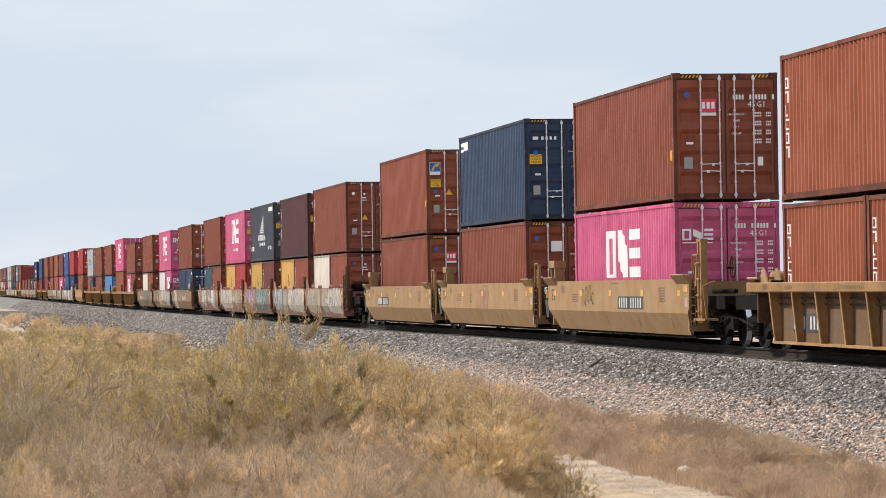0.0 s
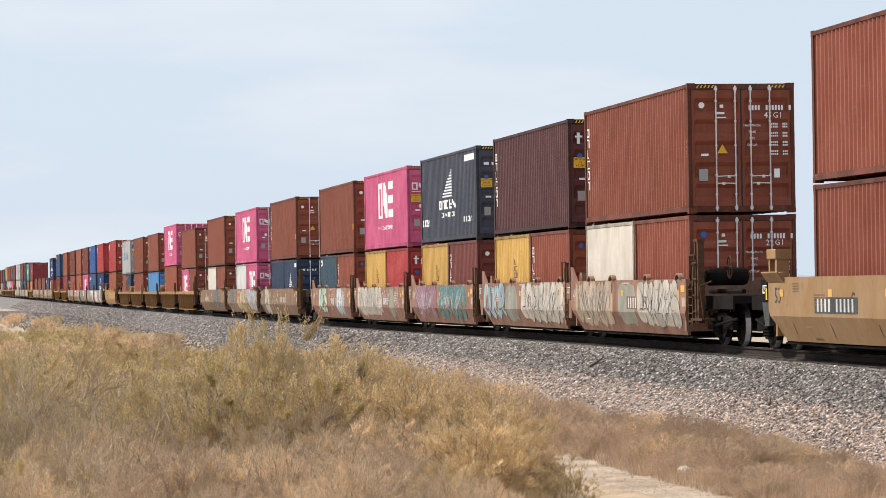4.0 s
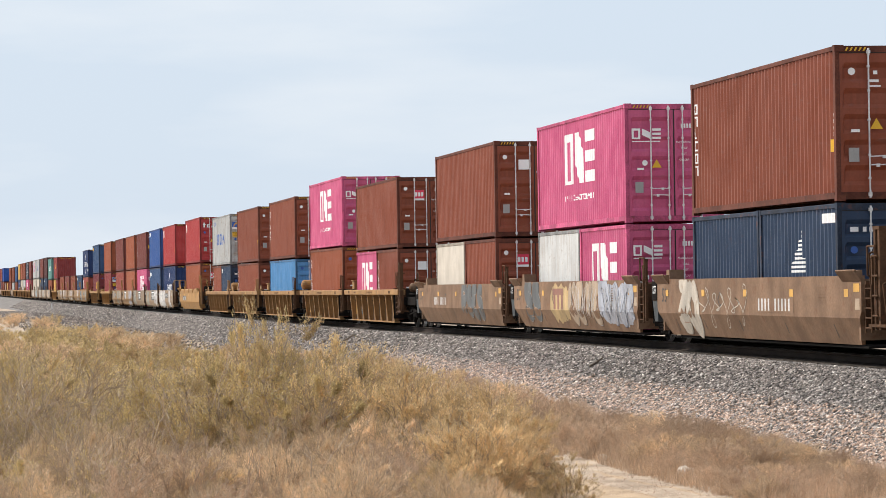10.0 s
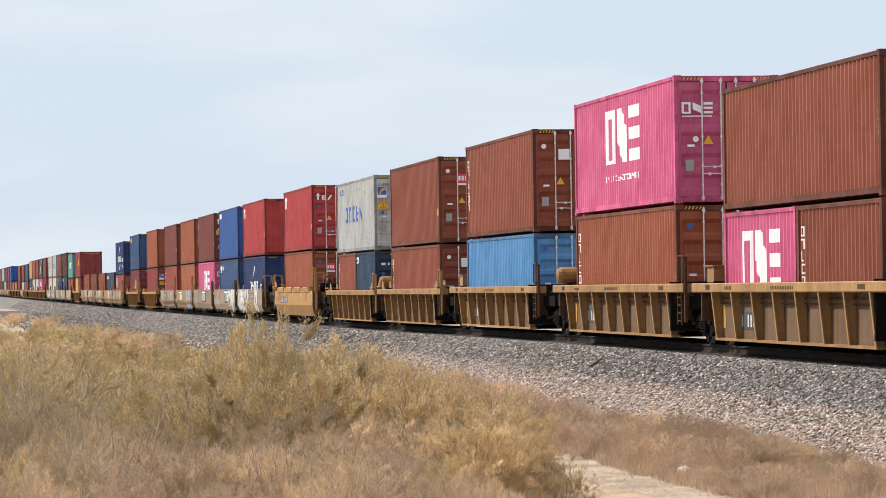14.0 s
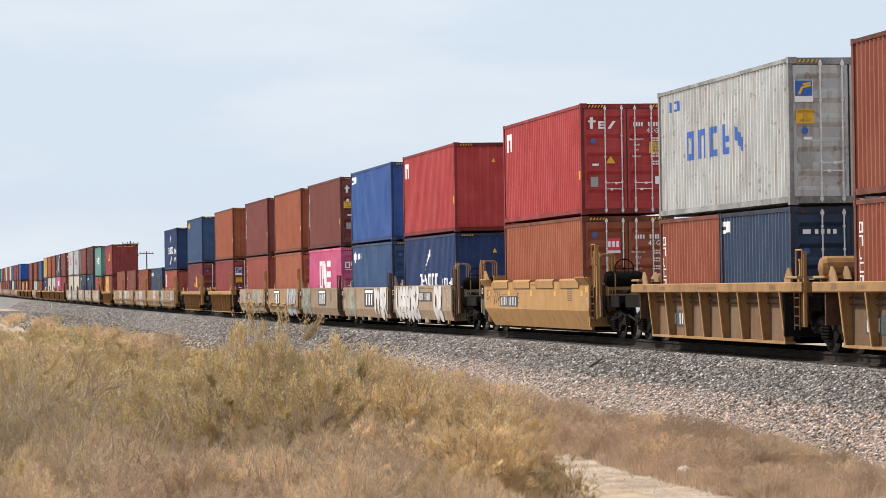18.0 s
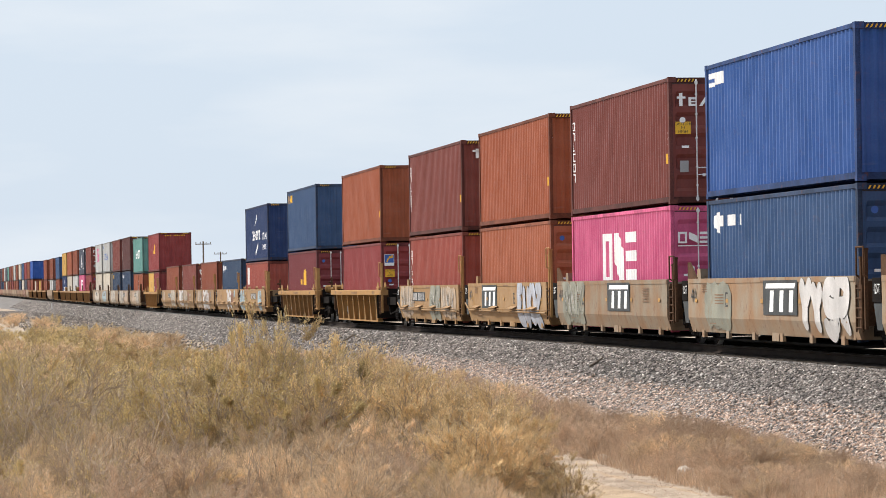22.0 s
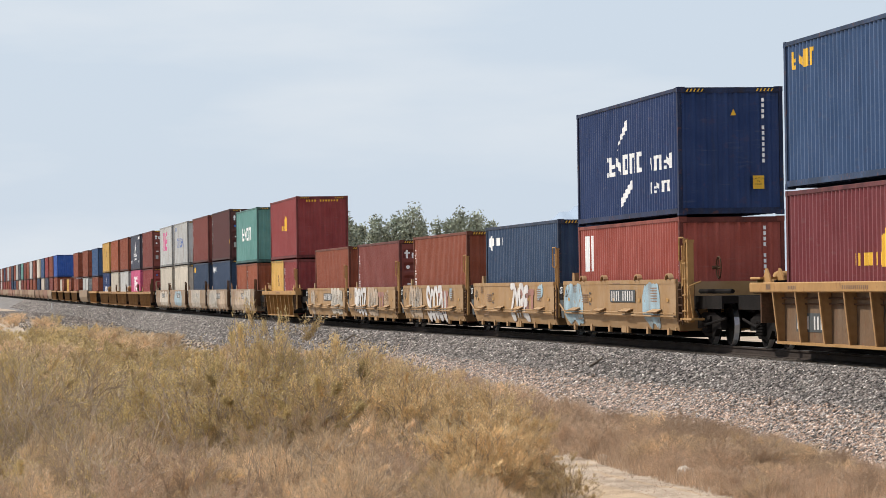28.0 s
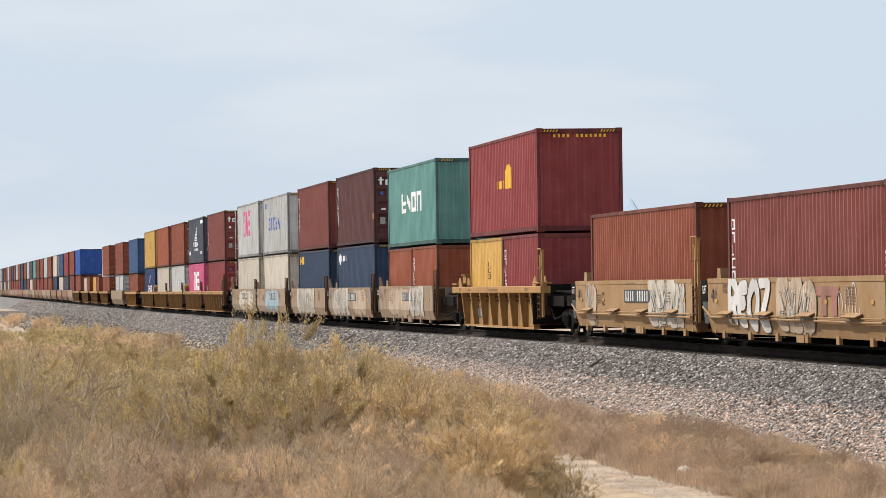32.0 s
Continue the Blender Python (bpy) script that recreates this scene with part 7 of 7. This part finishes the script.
# ---- the train, from the leading platform back ----
# place of the near end of the load; car form, paint, tags, sprayed shapes; lower load; upper load. A load is (hue, height, near end, marks); two loads are twenty-foot boxes, far one first
D_, E_W = "door", "wall"
UNITS = [
    (33.0, "rib", "TAN", "", [], [("br", TALL, D_, "T")], ("br", TALL, D_, "P")),
    (52.6, "rib", "TAN", "", [], [("or", LOW, D_, "8"), ("or", LOW, D_, "8")], ("or", TALL, D_, "8T")),
    (74.7, "tub", "TAN", "", [("thin", "k", 0.28, 0.36)], [("pk", TALL, D_, "2B")], ("rs", TALL, D_, "Ty")),
    (94.4, "tub", "TAN", "t", [], [("rs", TALL, D_, "W")], ("nv", TALL, D_, "nNC")),
    (114.0, "tub", "TAN", "m", [], [("rs", TALL, D_, "T")], ("rs", TALL, D_, "FACy")),
    (137.0, "tub", "RUST", "", [("pale", "s", 0.05, 0.4), ("soft", "g", 0.45, 0.6), ("wild", "c", 0.62, 0.95)], [("cr", LOW, D_, "f"), ("rs", LOW, D_, "P")], ("br", TALL, D_, "PA8")),
    (151.5, "tub", "RUST", "", [("dark", "b", 0.03, 0.3), ("soft", "g", 0.3, 0.45), ("wild", "c", 0.5, 0.98)], [("yl", LOW, D_, "k"), ("rs", LOW, D_, "8")], ("db", TALL, D_, "XC8")),
    (167.0, "tub", "RUST", "", [("lit", "p", 0.05, 0.42), ("lit", "t", 0.47, 0.88)], [("yl", LOW, D_, "k"), ("dk", LOW, D_, "8")], ("gy", TALL, D_, "7NC")),
    (182.6, "tub", "RUST", "", [("wild", "c", 0.04, 0.56), ("thin", "w", 0.58, 0.7), ("soft", "g", 0.7, 0.8), ("thin", "w", 0.82, 0.92)], [("yl", LOW, D_, "k"), ("rd", LOW, D_, "X")], ("pk", TALL, D_, "1BC")),
    (198.3, "tub", "RUST", "", [("dark", "n", 0.2, 0.4), ("thin", "w", 0.5, 0.6), ("soft", "b", 0.64, 0.84), ("fat", "w", 0.68, 0.79)], [("ts", LOW, D_, "n"), ("rs", LOW, D_, "8")], ("br", TALL, D_, "y")),
    (220.2, "tub", "UMBER", "", [("puff", "c", 0.13, 0.24), ("thin", "c", 0.26, 0.5)], [("nv", LOW, D_, ""), ("nv", LOW, D_, "7N")], ("br", TALL, D_, "PA8y")),
    (239.7, "tub", "UMBER", "t", [("slate", "h", 0.1, 0.24), ("soft", "y", 0.335, 0.49), ("lit", "s", 0.49, 0.73), ("wild", "a", 0.73, 0.97)], [("wh", LOW, D_, "f"), ("pk", LOW, D_, "3B")], ("pk", TALL, D_, "1BA")),
    (259.2, "tub", "UMBER", "m", [("slate", "h", 0.56, 0.8)], [("cr", LOW, D_, "f"), ("br", LOW, D_, "T")], ("br", TALL, D_, "WCc")),
    (281.0, "rib", "UMBER", "", [], [("pk", LOW, D_, "3"), ("br", LOW, D_, "8W")], ("br", LOW, D_, "T")),
    (297.9, "rib", "UMBER", "", [], [("or", TALL, D_, "8")], ("pk", TALL, D_, "1BA")),
    (316.4, "rib", "UMBER", "", [], [("lb", LOW, D_, "")], ("br", TALL, D_, "WA8")),
    (334.5, "rib", "TAN", "", [], [("br", LOW, D_, "W8")], ("br", TALL, D_, "TAy")),
    (351.3, "rib", "TAN", "", [], [("rs", LOW, D_, "8"), ("nv", LOW, D_, "nN")], ("wh", TALL, D_, "5FC")),
    (373.0, "hatch", "GOLD", "", [("thin", "k", 0.1, 0.17)], [("or", TALL, D_, "T")], ("rd", TALL, D_, "uXACcy")),
    (394.8, "box", "DUST", "", [("fat", "w", 0.05, 0.47), ("fat", "w", 0.73, 0.86), ("thin", "w", 0.9, 0.97)], [("cb", TALL, E_W, "6AV")], ("rd", TALL, E_W, "uAYVy")),
    (410.2, "box", "DUST", "Q", [("fat", "w", 0.71, 0.97), ("soft", "g", 0.12, 0.3)], [("sb", TALL, D_, "9")], ("bl", TALL, E_W, "n")),
    (426.1, "box", "DUST", "Q", [("pale", "g", 0.06, 0.28)], [("pk", TALL, D_, "2B")], ("dk", TALL, D_, "XC8y")),
    (441.4, "flap", "TAN", "Qq", [("fat", "a", 0.67, 0.94)], [("oo", TALL, D_, "")], ("or", TALL, E_W, "y")),
    (457.1, "flap", "TAN", "m", [("pale", "s", 0.03, 0.26), ("pale", "g", 0.54, 0.72), ("pale", "s", 0.74, 0.96)], [("rb", TALL, E_W, "8")], ("dk", TALL, E_W, "X8y")),
    (477.1, "rib", "GOLD", "", [], [("mr", TALL, D_, "FC")], ("or", TALL, E_W, "Yy")),
    (499.0, "rib", "GOLD", "b", [], [("wn", TALL, D_, "0")], ("sb", TALL, E_W, "sA")),
    (520.9, "flap", "TAN", "h", [("soft", "b", 0.01, 0.2), ("soft", "b", 0.74, 0.88)], [("rb", LOW, E_W, "Vq")], ("cb", TALL, E_W, "6AYV")),
    (536.0, "flap", "TAN", "t", [("pink", "w", 0.5, 0.72), ("soft", "b", 0.82, 0.88)], [("dn", TALL, E_W, "9")], None),
    (551.9, "flap", "TAN", "t", [("pale", "s", 0.12, 0.34), ("pink", "w", 0.43, 0.74), ("soft", "b", 0.8, 0.84)], [("br", TALL, E_W, "8")], None),
    (567.8, "flap", "TAN", "t", [("dark", "w", 0.14, 0.4), ("pale", "s", 0.44, 0.66), ("thin", "w", 0.78, 0.88)], [("dk", TALL, D_, "X8y")], None),
    (583.0, "flap", "TAN", "", [("pale", "s", 0.1, 0.2), ("pale", "c", 0.66, 0.95)], [("br", TALL, E_W, "A")], None),
    (602.9, "rib", "GOLD", "", [], [("yl", LOW, D_, "k"), ("mr", LOW, E_W, "8")], ("mr", TALL, E_W, "0H")),
    (622.3, "box", "DUST", "", [("soft", "s", 0.2, 0.6), ("pale", "c", 0.6, 0.85)], [("or", LOW, D_, ""), ("or", LOW, E_W, "8")], ("tl", TALL, E_W, "w")),
    (638.6, "box", "DUST", "", [("pale", "c", 0.1, 0.5), ("soft", "s", 0.6, 0.9)], [("nv", TALL, E_W, "9")], ("db", TALL, D_, "X8y")),
    (653.8, "box", "DUST", "", [("pale", "c", 0.2, 0.7)], [("nv", TALL, E_W, "s")], ("dk", TALL, E_W, "8")),
    (670.6, "box", "DUST", "", [("soft", "b", 0.3, 0.8)], [("cr", TALL, E_W, "")], ("wh", TALL, E_W, "5")),
    (685.2, "box", "DUST", "", [("soft", "c", 0.3, 0.9)], [("cr", TALL, E_W, "")], ("wh", TALL, E_W, "4")),
    (705.8, "rib", "UMBER", "", [], [("mr", TALL, D_, "W")], ("dk", TALL, D_, "X8")),
    (721.3, "rib", "UMBER", "", [], [("pk", TALL, D_, "2")], ("gy", TALL, D_, "7")),
    (737.4, "rib", "UMBER", "", [], [("wh", TALL, D_, "")], ("br", TALL, D_, "")),
    (752.3, "rib", "UMBER", "", [], [("cr", TALL, D_, "")], ("or", TALL, E_W, "")),
    (767.0, "rib", "UMBER", "", [], [("cb", TALL, D_, "6")], ("yl", TALL, E_W, "k")),
    (788.0, "rib", "GOLD", "", [], [("br", LOW, E_W, "")], ("sb", TALL, E_W, "")),
    (808.8, "tub", "DUST", "", [], [("wh", LOW, D_, ""), ("wh", LOW, D_, "")], ("br", TALL, D_, "W")),
    (831.2, "rib", "UMBER", "", [], [("br", LOW, D_, ""), ("br", LOW, D_, "")], ("br", TALL, D_, "C")),
    (850.0, "rib", "UMBER", "", [], [("yl", LOW, D_, "k"), ("br", LOW, D_, "")], None),
    (869.5, "rib", "UMBER", "", [], [("cr", LOW, D_, ""), ("br", LOW, D_, "")], None),
    (890.0, "rib", "UMBER", "", [], [("br", TALL, E_W, "")], ("eb", TALL, E_W, "H")),
]
tail = random.Random(21)
place = 905.6
for top in ("br mr sl cr br wh br dk tl gy wh br gy br wh dk nv br wh br dk gy wh br nv mr br dk").split():
    low = tail.choice(("br", "br", "dk", "cr", "wh", "mr", "nv", "gy"))
    UNITS.append((place, tail.choice(("tub", "tub", "box")), tail.choice(("UMBER", "RUST", "DUST")), "", [], [(low, TALL, E_W, "")], ("sb" if top == "sl" else top, TALL, tail.choice((D_, E_W)), "")))
    place += 15.6 if tail.random() < 0.8 else 18.5

MOVING = []                                          # (thing, place along the train, height over the rail)
DETAILED = 41
for i, (u, form, hue, tags, sprays, low, top) in enumerate(UNITS):
    mid = u + LONG / 2
    gap0 = mid - (UNITS[i - 1][0] + LONG / 2) if i else 19.0
    gap1 = UNITS[i + 1][0] - u if i + 1 < len(UNITS) else 19.0
    shared = gap0 < 20.2 and i > 0, gap1 < 20.2 and i + 1 < len(UNITS)
    near_gap = min(gap0, gap1)
    length = {"rib": 14.2, "tub": 13.7, "box": 13.7, "flap": 13.7, "hatch": 16.6}[form]
    if form == "tub" and near_gap > 17:
        length = 17.3
    if form == "rib" and near_gap < 16.2:
        length = 13.4
    full = i < DETAILED
    car = well_car(form, hue, length, gap0 / 2 - length / 2, gap1 / 2 - length / 2, tags, sprays, i + 3, full, shared)
    MOVING.append((car, mid, 0.0))
    z = {0: 0.31, 1: 0.31, 2: 0.31, 3: 0.31, 4: 0.31, 5: 0.29, 10: 0.23, 11: 0.23, 12: 0.225, 26: 0.275, 27: 0.255, 28: 0.255, 29: 0.255, 30: 0.255, 31: 0.24}.get(i, DECK if i < 32 else 0.23)
    if len(low) == 1:
        MOVING.append((container(low[0][0], LONG, low[0][1], low[0][2], low[0][3], full), mid, z))
    else:
        for (h_, t_, e_, k_), d in zip(low, (LONG / 2 - SHORT / 2, -LONG / 2 + SHORT / 2)):
            MOVING.append((container(h_, SHORT, t_, e_, k_, full), mid + d, z))
    if top:
        MOVING.append((container(top[0], LONG, top[1], top[2], top[3], full), mid, z + low[0][1] + 0.03))


def motions():
    times = [2 * i for i in range(17)]
    for thing, u, z in MOVING:
        walk(thing, [(t, on_line(u - SPEED * t, z)) for t in times])
    # wheels roll: one turning wheelset for each axle place, whose turn the others share
    first = {}
    for ws, d, _ in WHEELSETS:
        if d not in first:
            first[d] = ws
            walk(ws, [(i / 30, Matrix.Translation((0, d, 0.46)) @ Matrix.Rotation(SPEED * i / 30 / 0.445, 4, "X")) for i in range(961)])
        else:
            ws.rotation_mode = "QUATERNION"
            ws.animation_data_create()
            ws.animation_data.action = first[d].animation_data.action
            ws.animation_data.action_slot = first[d].animation_data.action_slot


motions()
